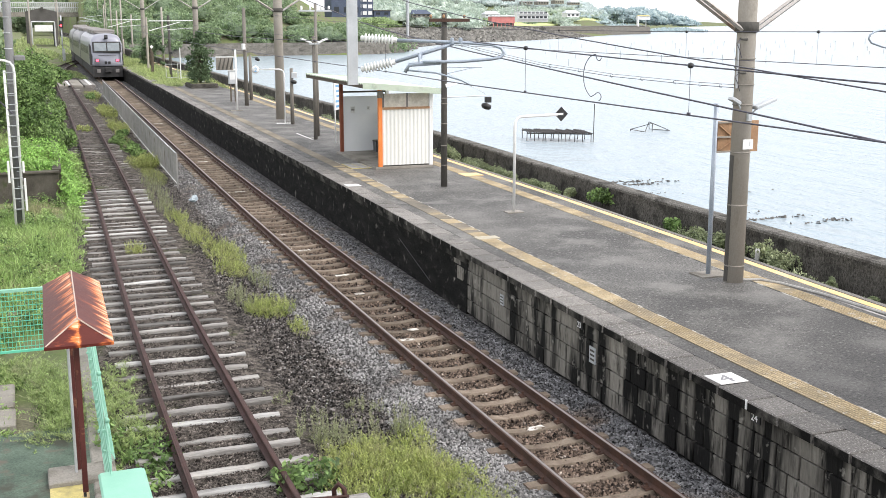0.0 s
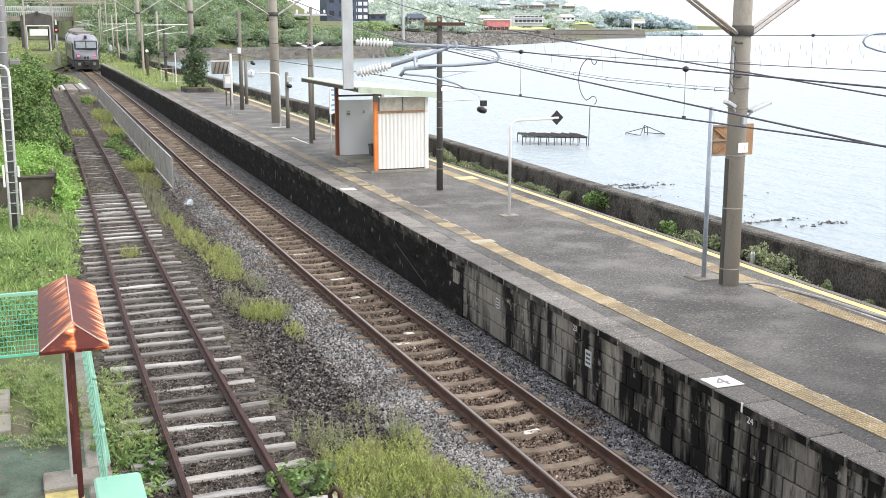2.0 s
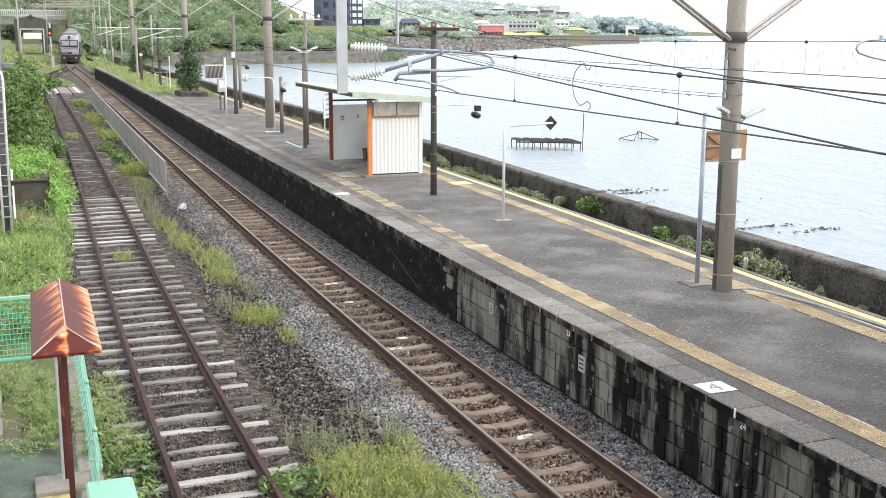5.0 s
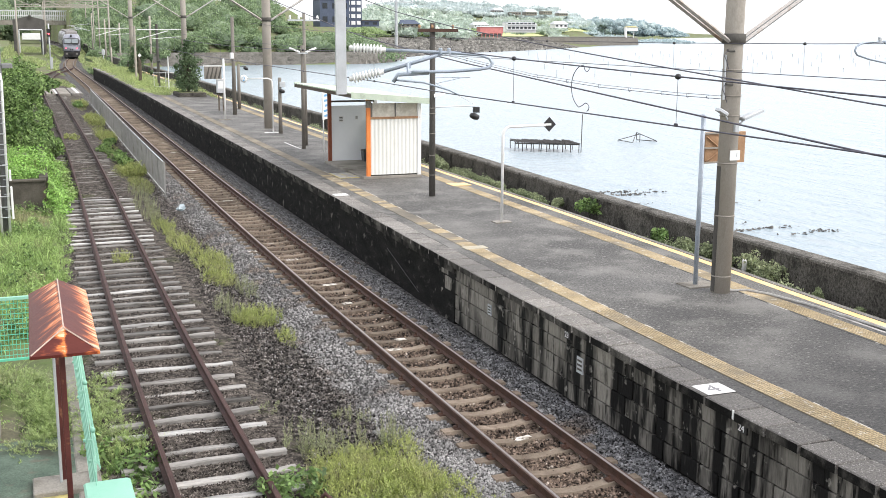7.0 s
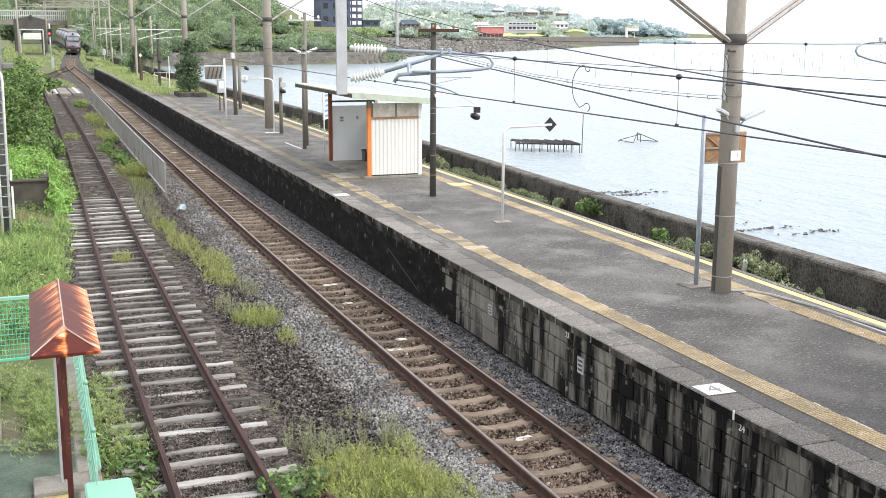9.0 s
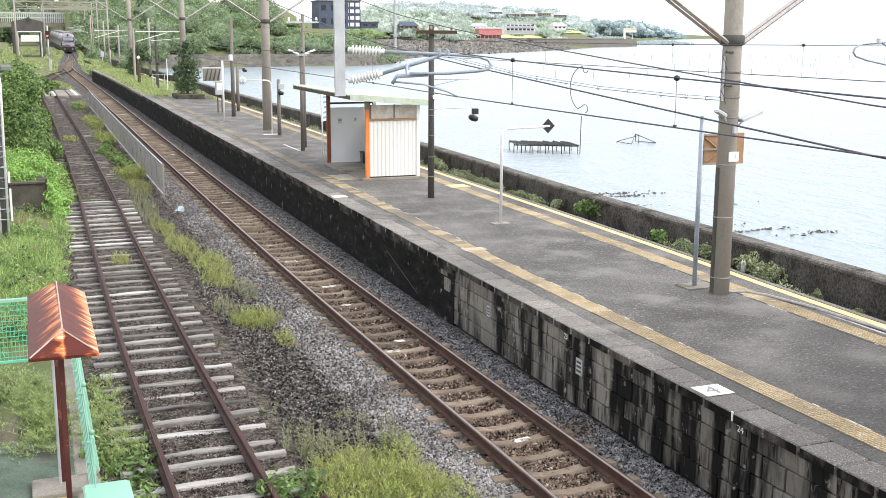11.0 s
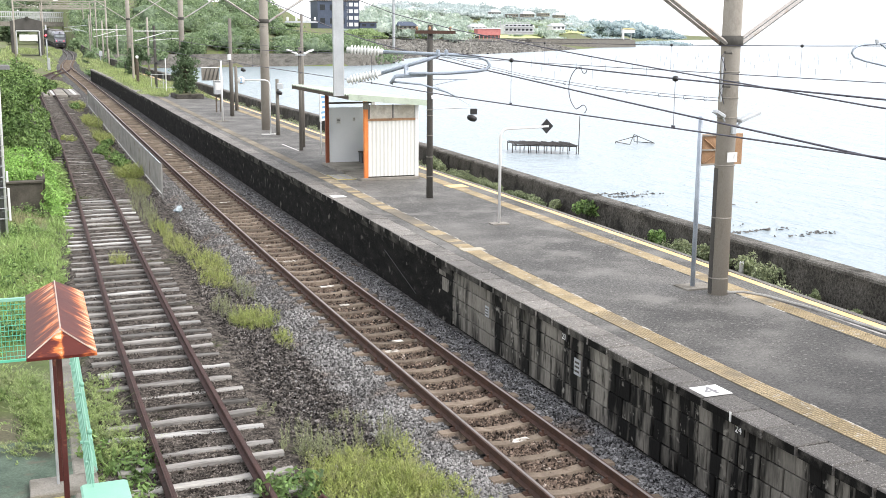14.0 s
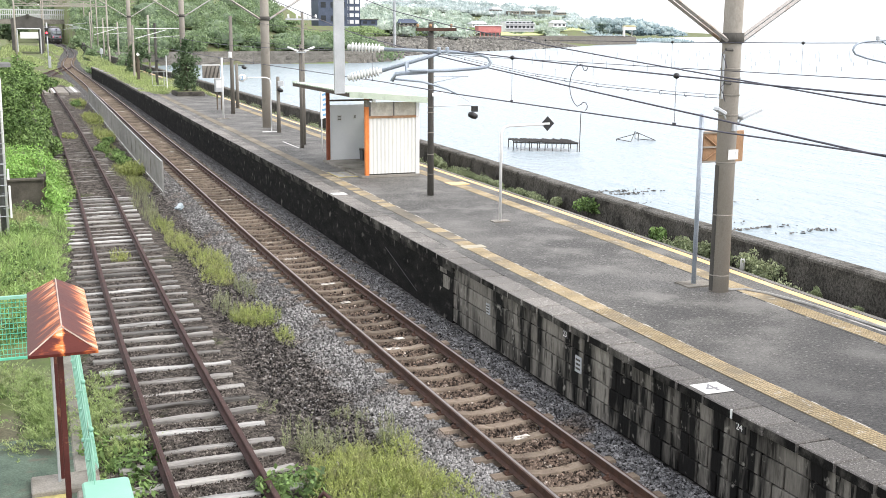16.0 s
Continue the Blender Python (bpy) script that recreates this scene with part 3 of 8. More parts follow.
    while y < 125:
        white = (y < 40 and rng.random() < 0.36)
        ob = new("sleeper", rng.choice(whites if white else me_w))
        ob.parent = siding
        sink = rng.choice((0, 0.0, 0.01, 0.02, 0.045)) if y < 24 else (rng.choice((0.0, 0.01, 0.025, 0.04)) if y < 39 else (rng.choice((0.055, 0.060, 0.066)) if y < 56 else rng.choice((0.060, 0.066, 0.075))))
        ob.matrix_local = pose(siding_x(y) + rng.uniform(-0.06, 0.06), y, rise(y) - 0.150 - sink + rng.uniform(-0.01, 0.006), 0, rng.uniform(-0.8, 0.8), rng.uniform(-3, 3))
        y += rng.choice((0.52, 0.6, 0.66, 0.74))


sleepers()


# ---- loose stones ----
def stones(name, n, place, mat, label, seed, lo=0.010, hi=0.024, parent=None):
    r = np.random.RandomState(seed)
    c = place(r, n)
    n = len(c)
    # crushed stone: four corners below, an uneven ridge above
    lump = np.array([(-1, -1, -1), (1, -1, -1), (1, 1, -1), (-1, 1, -1), (-0.65, -0.15, 0.9), (0.6, 0.2, 0.9)], float)
    size = r.uniform(lo, hi, (n, 1, 1)) * np.stack([r.uniform(0.7, 1.3, n), r.uniform(0.7, 1.3, n), r.uniform(0.6, 1.0, n)], 1)[:, None, :]
    v = (lump[None] * (1 + r.uniform(-0.45, 0.25, (n, 6, 3))) + r.uniform(-0.25, 0.25, (n, 6, 3))) * size
    ang = r.uniform(0, 6.28, (n, 2))
    ca, sa, cb, sb = np.cos(ang[:, 0]), np.sin(ang[:, 0]), np.cos(ang[:, 1] * 0.12), np.sin(ang[:, 1] * 0.12)
    x, y, z = v[..., 0].copy(), v[..., 1].copy(), v[..., 2].copy()
    y, z = cb[:, None] * y - sb[:, None] * z, sb[:, None] * y + cb[:, None] * z
    x, y = ca[:, None] * x - sa[:, None] * y, sa[:, None] * x + ca[:, None] * y
    v = np.stack([x, y, z], -1) + c[:, None, :]
    q = np.array([(0, 1, 5), (0, 5, 4), (2, 3, 4), (2, 4, 5), (1, 2, 5), (3, 0, 4)])
    f = (q[None] + (np.arange(n) * 6)[:, None, None]).reshape(-1, 3)
    return bulk(name, v.reshape(-1, 3), f, mat, label, "gravel", parent)


def near_bias(r, n, y0, y1):
    """More stones close by, where each shows larger."""
    u = r.uniform(0, 1, n)
    k = 1.15
    return (y0 ** -k + u * (y1 ** -k - y0 ** -k)) ** (-1 / k)


def vec(f, a):
    t = np.linspace(-20, 340, 721)
    return np.interp(a, t, [f(k) for k in t])


def bed_main(r, n, side=-1):
    y = near_bias(r, n, 9.0, 95)
    x = r.uniform(-2.0, 1.5, n)
    x = np.where(x < -1.3, -1.3 - (np.abs(x) - 1.3) * r.uniform(0.6, 2.0, n), x)
    x = np.where(np.abs(np.abs(x) - 0.566) < 0.09, x + 0.25, x)
    zs = np.interp(x, [-2.8, -2.2, -1.9, -1.25, -0.92, -0.66, 0.66, 0.92, 1.25, 1.75], [-0.26, -0.275, -0.30, -0.175, -0.185, -0.215, -0.225, -0.205, -0.180, -0.28]) + r.uniform(-0.02, 0.02, n)
    keep = (np.abs(x) > 0.65) & (x * side > 0)
    return np.stack([vec(main_x, y) + x, y, vec(rise, y) + zs], 1)[keep]


def bed_inside(r, n):
    y = near_bias(r, n, 9.0, 70)
    x = r.uniform(-0.53, 0.53, n)
    return np.stack([vec(main_x, y) + x, y, vec(rise, y) - 0.225 + 0.05 * (np.abs(x) - 0.25) + r.uniform(-0.02, 0.022, n)], 1)


def bed_between(r, n):
    y = near_bias(r, n, 9.0, 75)
    a, b = vec(siding_x, y) + 1.0, vec(main_x, y) - 1.8 + np.abs(r.normal(0, 0.22, n))
    x = a + (b - a) * r.uniform(0, 1, n)
    return np.stack([x, y, vec(rise, y) - 0.265 + r.uniform(-0.02, 0.03, n)], 1)


def bed_siding(r, n):
    y = near_bias(r, n, 11.0, 80)
    x = r.uniform(-1.35, 1.3, n)
    return np.stack([vec(siding_x, y) + x, y, vec(rise, y) - np.interp(np.abs(x), [0, 1.1, 1.4], [0.205, 0.21, 0.27]) + r.uniform(-0.012, 0.012, n)], 1)


stones("ballast", 120000, bed_main, M_STONE, "light grey crushed ballast stones beside the running line", 1, 0.009, 0.020)
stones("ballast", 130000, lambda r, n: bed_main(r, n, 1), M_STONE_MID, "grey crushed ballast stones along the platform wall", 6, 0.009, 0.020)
stones("ballast", 30000, bed_inside, M_STONE_RUST, "rust-stained ballast stones between the rails", 2)
stones("ballast", 52000, bed_between, M_STONE_DARK, "dark old ballast stones between the two tracks", 3, 0.009, 0.021)
stones("ballast", 46000, bed_siding, M_STONE_BROWN, "brownish dirty ballast stones in the siding", 5, 0.006, 0.016)


# ---- more materials for things ----
M_ORANGE = material("orange_post_paint", (0.72, 0.20, 0.045), (0.80, 0.27, 0.07), 0.55, 3, 60, 0.1, spots=((0.45, 0.12, 0.04), 4, 0.6, 0.75), grain=0.1)
M_ROOF_GREEN = material("pale_green_roof_sheet", (0.42, 0.50, 0.40), (0.54, 0.60, 0.50), 0.55, 2, 50, 0.1, spots=((0.30, 0.33, 0.27), 2.5, 0.6, 0.75), grain=0.1)
M_ROOF_DARK = material("brown_roof_underside", (0.06, 0.045, 0.035), (0.10, 0.08, 0.06), 0.8, 2, 40, 0.2)
M_PANEL_WHITE = material("white_cladding_sheet", (0.74, 0.74, 0.70), (0.82, 0.82, 0.79), 0.5, 1.4, 40, 0.08, stretch=(1, 1, 0.3), spots=((0.62, 0.60, 0.53), 2.2, 0.6, 0.8), grain=0.05)
M_INNER = material("pale_grey_inner_wall", (0.80, 0.82, 0.85), (0.86, 0.88, 0.90), 0.7, 1.5, 40, 0.08, grain=0.05)
M_FROST = leaf_material("dusty_translucent_pane", (0.74, 0.70, 0.61), (0.84, 0.81, 0.74), (0.62, 0.57, 0.48), 1.5, 0.3, 0.0)
M_SEAT = material("dark_bench_plastic", (0.05, 0.055, 0.06), (0.09, 0.095, 0.1), 0.5, 3, 50, 0.1)
M_BLUE_SIGN = material("blue_sign_print", (0.10, 0.30, 0.55), (0.14, 0.36, 0.60), 0.5, 3, 50, 0.0, grain=0.05)
M_BROWN_BOARD = material("weathered_board_back", (0.30, 0.17, 0.09), (0.42, 0.26, 0.15), 0.8, 4, 40, 0.2, spots=((0.18, 0.10, 0.06), 5, 0.58, 0.7))
def rusting_roof(x_ridge, x_eave):
    """Dark red paint, rusting in streaks below the ridge and up from the sunny eave."""
    mt = material("rust_red_roof_sheet", (0.078, 0.0145, 0.0115), (0.105, 0.023, 0.017), 0.48, 2.5, 50, 0.10, stretch=(0.6, 2.6, 0.6), grain=0.12, spec=0.2)
    n, l = mt.node_tree.nodes, mt.node_tree.links
    bs = n["Principled BSDF"]
    pos = n.new("ShaderNodeNewGeometry").outputs["Position"]
    sep = n.new("ShaderNodeSeparateXYZ")
    l.new(pos, sep.inputs[0])
    ramp = n.new("ShaderNodeValToRGB")
    span = n.new("ShaderNodeMapRange")
    span.inputs[1].default_value, span.inputs[2].default_value = 2 * x_ridge - x_eave, x_eave
    l.new(sep.outputs["X"], span.inputs[0])
    stops = ramp.color_ramp.elements
    for q, v in ((0.10, 0.02), (0.24, 0.09), (0.38, 0.18), (0.49, 0.25), (0.55, 0.02), (0.76, 0.04), (0.88, 0.16)):
        stops.new(q).color = (v, v, v, 1)
    stops[0].color, stops[len(stops) - 1].color = (0.0, 0.0, 0.0, 1), (0.27, 0.27, 0.27, 1)
    l.new(span.outputs[0], ramp.inputs[0])
    mp = n.new("ShaderNodeMapping")
    mp.inputs["Scale"].default_value = (0.5, 2.4, 0.5)
    l.new(pos, mp.inputs[0])
    streak = n.new("ShaderNodeTexNoise")
    streak.inputs["Scale"].default_value, streak.inputs["Detail"].default_value, streak.inputs["Roughness"].default_value = 5.5, 5, 0.62
    l.new(mp.outputs[0], streak.inputs["Vector"])
    total = n.new("ShaderNodeMath")
    l.new(streak.outputs["Fac"], total.inputs[0])
    l.new(ramp.outputs[0], total.inputs[1])
    col = bs.inputs["Base Color"].links[0].from_socket
    for tint, lo, hi in (((0.27, 0.06, 0.022), 0.60, 0.70), ((0.60, 0.18, 0.05), 0.665, 0.735), ((0.78, 0.50, 0.33), 0.755, 0.82)):
        m = n.new("ShaderNodeMapRange")
        m.inputs[1].default_value, m.inputs[2].default_value = lo, hi
        l.new(total.outputs[0], m.inputs[0])
        x = n.new("ShaderNodeMix")
        x.data_type = 'RGBA'
        l.new(m.outputs[0], x.inputs[0])
        l.new(col, x.inputs[6])
        x.inputs[7].default_value = rgb(tint)
        col = x.outputs[2]
    l.new(col, bs.inputs["Base Color"])
    return mt


M_ROOF_RED = rusting_roof(0.36, 0.70)
M_RED_POST = material("dark_red_post_paint", (0.065, 0.012, 0.011), (0.10, 0.022, 0.018), 0.5, 3, 60, 0.1, spots=((0.22, 0.09, 0.05), 5, 0.62, 0.7))
M_MINT = material("mint_green_paint", (0.22, 0.47, 0.36), (0.29, 0.55, 0.43), 0.5, 2, 60, 0.08, grain=0.06, spots=((0.34, 0.48, 0.39), 3, 0.62, 0.75))
M_GREEN_WIRE = material("green_coated_wire", (0.10, 0.50, 0.34), (0.16, 0.60, 0.42), 0.5, 3, 60, 0.0, grain=0.05)
M_GREEN_FLOOR = material("green_painted_concrete", (0.07, 0.098, 0.075), (0.135, 0.178, 0.138), 0.85, 1.8, 40, 0.3, spots=((0.075, 0.078, 0.062), 1.6, 0.5, 0.64), spots2=((0.14, 0.125, 0.10), 3.0, 0.58, 0.7), grain=0.4)
M_YELLOW_FLOOR = material("yellow_painted_concrete", (0.46, 0.38, 0.14), (0.56, 0.48, 0.20), 0.8, 2, 40, 0.2, spots=((0.2, 0.18, 0.1), 2.5, 0.5, 0.66))
M_CONC = material("old_concrete", (0.20, 0.185, 0.16), (0.32, 0.30, 0.27), 0.92, 1.4, 40, 0.4, spots=((0.12, 0.11, 0.09), 1.5, 0.55, 0.7))
M_WALL_STONE = material("mossy_dark_retaining_wall", (0.055, 0.05, 0.042), (0.12, 0.11, 0.092), 0.95, 1.6, 30, 0.5, spots=((0.05, 0.065, 0.025), 1.5, 0.58, 0.7))
M_FENCE_GREY = material("grey_fence_sheet", (0.24, 0.238, 0.23), (0.36, 0.355, 0.34), 0.6, 1.4, 40, 0.1, metal=0.3, spots=((0.17, 0.14, 0.11), 2.4, 0.56, 0.72))
M_DARK_CONC = material("dark_portal_concrete", (0.075, 0.071, 0.067), (0.125, 0.119, 0.112), 0.9, 0.5, 12, 0.3)
M_BARK = material("grey_brown_bark", (0.08, 0.065, 0.05), (0.15, 0.125, 0.10), 0.9, 4, 30, 0.6)
M_TURF = material("rough_turf", (0.19, 0.24, 0.07), (0.38, 0.44, 0.14), 0.95, 1.5, 12, 0.8, depth=0.05, grain=0.6, spots=((0.13, 0.125, 0.10), 0.5, 0.58, 0.66))
M_GRASS_FAR = leaf_material("far_weed_grass", (0.275, 0.345, 0.14), (0.385, 0.45, 0.20), (0.38, 0.39, 0.235), 0.5)
# Post orange darkened: shade on the shelter's far post put into the colour.
M_ORANGE_SHADED = material("shaded_orange_paint", (0.20, 0.055, 0.028), (0.27, 0.08, 0.038), 0.6, 3, 60, 0.1)
M_LEAF = leaf_material("bush_leaves", (0.11, 0.195, 0.06), (0.26, 0.37, 0.13), (0.04, 0.07, 0.03), 0.9, 0.35, 0.6)
M_LEAF_BRIGHT = leaf_material("bright_vine_leaves", (0.24, 0.43, 0.095), (0.33, 0.52, 0.15), (0.15, 0.29, 0.07), 0.9)
M_LEAF_DARK = leaf_material("dark_tree_leaves", (0.085, 0.135, 0.07), (0.15, 0.21, 0.11), (0.05, 0.09, 0.04))
M_LEAF_FAR = leaf_material("hillside_leaves", (0.205, 0.29, 0.155), (0.285, 0.365, 0.20), (0.145, 0.215, 0.12), 0.16, 0.35, 0.2)
M_GRASS = leaf_material("weed_grass", (0.25, 0.345, 0.12), (0.36, 0.44, 0.175), (0.37, 0.385, 0.22), 0.8)
M_WEED = leaf_material("feathery_track_weed", (0.275, 0.335, 0.10), (0.42, 0.455, 0.16), (0.37, 0.36, 0.19), 1.6)
M_WEED_DULL = leaf_material("seeding_weed", (0.22, 0.25, 0.13), (0.33, 0.345, 0.20), (0.30, 0.28, 0.19), 1.6)
M_GRASS_DRY = leaf_material("dry_weed_grass", (0.30, 0.31, 0.16), (0.42, 0.39, 0.24), (0.24, 0.27, 0.11), 0.9)
M_GLASS_DARK = material("dark_window_glass", (0.02, 0.025, 0.03), (0.04, 0.045, 0.05), 0.3, 2, 20, 0.0, space="object", spec=0.3)
M_TRAIN = material("silver_grey_train_paint", (0.25, 0.255, 0.30), (0.31, 0.315, 0.36), 0.32, 0.6, 20, 0.0, metal=0.25, space="object", grain=0.05)
M_TRAIN_SIDE = material("grey_train_side", (0.15, 0.147, 0.155), (0.20, 0.196, 0.205), 0.35, 0.6, 20, 0.0, metal=0.25, space="object", grain=0.06)
M_TRAIN_ROOF = material("dusty_train_roof", (0.17, 0.16, 0.155), (0.25, 0.235, 0.225), 0.7, 0.8, 14, 0.1, space="object")
M_UNDER = material("sooty_underframe", (0.02, 0.02, 0.021), (0.045, 0.043, 0.042), 0.8, 3, 30, 0.2, space="object")
M_TAIL = glow_material("red_tail_lamp", (1.0, 0.12, 0.2), 1.3)
M_SIGNAL = glow_material("red_signal_lamp", (1.0, 0.03, 0.04), 8.0)


def post(name, x, y, z0, z1, r, mat, parent, n=10, r2=None, smooth=True, label=""):
    return part(name, Shape().tube([(x, y, z0), (x, y, z1)], r, n, r2), mat, parent, label, smooth)


# ---- waiting shelter ----
def build_shelter():
    z = plat_z(35)
    x0, x1, y0, y1 = 10.22, 11.88, 32.6, 37.05
    sh = thing("waiting_shelter", "small white platform waiting shelter with orange posts and pale green roof", "shelter")
    part("floor_slab", Shape().box(((x0 + x1) / 2 - 0.05, (y0 + y1) / 2, z + 0.04), (x1 - x0 + 0.25, y1 - y0 + 0.15, 0.08), bevel=0.01), M_CONC, sh, "pale concrete floor slab")
    for x, y in ((x0, y0), (x0, y1), (x1, y0), (x1, y1)):
        hgt = 2.46 if x == x0 else 2.36
        part("post", Shape().box((x, y, z + hgt / 2), (0.12, 0.12, hgt), bevel=0.01), (M_ORANGE if y == y0 else M_ORANGE_SHADED) if x == x0 else M_WHITE, sh, ("orange steel post" if y == y0 else "orange steel post coloured darker for shade") if x == x0 else "")
    # corrugated end wall: ribs run upright
    def sheet(y, xa, xb, za, zb, mat, name, ribs):
        s = Shape()
        n = ribs * 4
        prof = []
        for i in range(n + 1):
            k = i % 4
            prof.append((xa + (xb - xa) * i / n, -0.018 if k in (1, 2) else 0.0))
        for i, (x, d) in enumerate(prof):
            s.v += [(x, y + d, za), (x, y + d, zb), (x, y + d + 0.03, zb), (x, y + d + 0.03, za)]
        for i in range(n):
            for a in range(4):
                b = (a + 1) % 4
                s.f.append((4 * i + a, 4 * i + b, 4 * i + 4 + b, 4 * i + 4 + a))
        return part(name, s, mat, sh, "white ribbed steel end wall")
    sheet(y0 - 0.02, x0 + 0.06, x1 + 0.05, z + 0.12, z + 1.86, M_PANEL_WHITE, "end_wall", 13)
    part("sill_rail", Shape().box(((x0 + x1) / 2 + 0.05, y0 - 0.02, z + 1.88), (x1 - x0 - 0.02, 0.08, 0.07)), M_BROWN_BOARD, sh, "rusty brown sill rail")
    part("end_window", Shape().box(((x0 + x1) / 2 + 0.05, y0 + 0.01, z + 2.12), (x1 - x0 - 0.14, 0.03, 0.42)), M_FROST, sh, "dusty translucent window band")
    part("bottom_rail", Shape().box(((x0 + x1) / 2 + 0.05, y0 + 0.03, z + 0.1), (x1 - x0, 0.05, 0.05)), M_POLE_DARK, sh)
    part("far_end_wall", Shape().box(((x0 + x1) / 2, y1, z + 1.03), (x1 - x0 - 0.1, 0.06, 1.9), bevel=0.01), M_INNER, sh, "pale grey flat inner end wall")
    part("cross_rail", Shape().box(((x0 + x1) / 2, y1, z + 2.13), (x1 - x0 - 0.1, 0.05, 0.06)), M_ROOF_DARK, sh)
    part("back_wall", Shape().box((x1, (y0 + y1) / 2, z + 1.0), (0.05, y1 - y0 - 0.13, 1.84), bevel=0.01), M_PANEL_WHITE, sh)
    # roof: slopes down to the sea side, ribs across
    s = Shape()
    ra, rb, ya, yb = 9.55, 12.15, 32.15, 39.3
    za, zb = z + 2.66, z + 2.44
    n = 64
    for i in range(n + 1):
        y = ya + (yb - ya) * i / n
        d = 0.03 if i % 2 else 0.0
        s.v += [(ra, y, za + d), (rb, y, zb + d), (rb, y, zb + d - 0.03), (ra, y, za + d - 0.03)]
    for i in range(n):
        for a in range(4):
            b = (a + 1) % 4
            s.f.append((4 * i + a, 4 * i + b, 4 * i + 4 + b, 4 * i + 4 + a))
    s.f += [(0, 1, 2, 3), tuple(4 * n + k for k in (3, 2, 1, 0))]
    part("roof_sheet", s, M_ROOF_GREEN, sh, "pale green ribbed steel roof sheet")
    for y, t in ((ya - 0.02, 0.03), (yb, 0.03)):
        s = Shape().add([(ra, y, za - 0.14), (rb, y, zb - 0.14), (rb, y, zb + 0.045), (ra, y, za + 0.045), (ra, y + t, za - 0.14), (rb, y + t, zb - 0.14), (rb, y + t, zb + 0.045), (ra, y + t, za + 0.045)],
                        [(0, 1, 2, 3), (7, 6, 5, 4), (0, 4, 5, 1), (3, 2, 6, 7), (0, 3, 7, 4), (1, 5, 6, 2)])
        part("fascia", s, M_ROOF_GREEN, sh, "pale green end fascia")
    part("eave_beam", Shape().box((ra + 0.04, (ya + yb) / 2, za - 0.07), (0.06, yb - ya, 0.12)), M_ROOF_DARK, sh, "dark brown eave beam")
    for y in frange(ya + 0.5, yb - 0.5, 5):
        part("rafter", Shape().tube([(ra + 0.1, y, za - 0.1), (rb - 0.1, y, zb - 0.1)], 0.04, 4), M_ROOF_DARK, sh)
    # bench inside along the back wall
    bench = thing("bench", "dark plastic bench against the shelter wall", "bench")
    s = Shape()
    s.box((x1 - 0.35, 35.4, z + 0.45), (0.42, 2.6, 0.05), bevel=0.012)
    part("seat", s, M_SEAT, bench)
    part("backrest", Shape().box((x1 - 0.14, 35.4, z + 0.70), (0.05, 2.6, 0.36), bevel=0.012), M_SEAT, bench)
    for y in (34.3, 36.5):
        part("leg", Shape().box((x1 - 0.35, y, z + 0.25), (0.34, 0.05, 0.35)), M_POLE_DARK, bench)
    for x, zz, w, h in ((10.62, 1.52, 0.16, 0.22), (11.18, 1.56, 0.10, 0.14)):
        notice = thing("notice", "small paper notice on the shelter wall", "notice", group="notices in the shelter")
        part("sheet", Shape().box((x, y1 - 0.035, z + zz), (w, 0.006, h)), M_WHITE, notice)
        for k in range(3):
            part("print_bar", Shape().box((x, y1 - 0.041, z + zz + h * (0.25 - 0.22 * k)), (w * 0.7, 0.004, h * 0.1)), M_POLE_DARK, notice)
    for xx, ww in ((x0 + 0.1, 0.06), ((x0 + x1) / 2 + 0.05, 0.04), (x1 - 0.02, 0.06)):
        part("window_frame", Shape().box((xx, y0 - 0.012, z + 2.12), (ww, 0.03, 0.44)), M_SEAWALL_TOP, sh)
    case = thing("rubbish_bin", "dark plastic bin standing inside the shelter", "bin")
    part("bin_body", Shape().box((x0 + 1.25, y1 - 0.4, z + 0.26), (0.36, 0.32, 0.36), taper=1.08), M_SEAT, case)
    part("bin_rim", Shape().box((x0 + 1.25, y1 - 0.4, z + 0.45), (0.42, 0.38, 0.04), bevel=0.01), M_POLE_DARK, case)
    # corner lamp box
    part("lamp_box", Shape().box((x0 - 0.02, y0 - 0.1, z + 2.32), (0.16, 0.12, 0.22), bevel=0.02), M_CONC, sh)


build_shelter()


# ---- concrete poles and the overhead line ----
def bands(x, y, heights, r, parent, mat=None):
    for h in heights:
        part("band", Shape().lathe((x, y, h), [(r, -0.012), (r + 0.006, -0.010), (r + 0.006, 0.010), (r, 0.012)], 16), mat or M_CONC, parent, "pale steel band", True)


def braced_pole(x, y, z0, zv, r, label, reach=2.6):
    p = thing("line_pole", label, "pole", group="overhead line poles")
    post("shaft", x, y, z0 - 0.3, zv + 5.5, r, M_POLE, p, 40, r * 0.86)
    part("collar", Shape().lathe((x, y, zv), [(r * 0.98, -0.09), (r + 0.03, -0.08), (r + 0.03, 0.08), (r * 0.98, 0.09)], 14), M_POLE_DARK, p, "rusty steel collar", True)
    for sx in (-1, 1):
        for d in (-0.09, 0.09):
            part("brace", Shape().tube([(x + sx * r * 0.9, y + d, zv - 0.04), (x + sx * (r + reach), y + d, zv + reach * 0.62)], 0.038, 4), M_BRACE, p, "pale rust-stained steel brace")
    part("beam", Shape().box((x - 3.0, y, zv + 3.2), (9.0, 0.25, 0.3)), M_GALV, p)
    return p


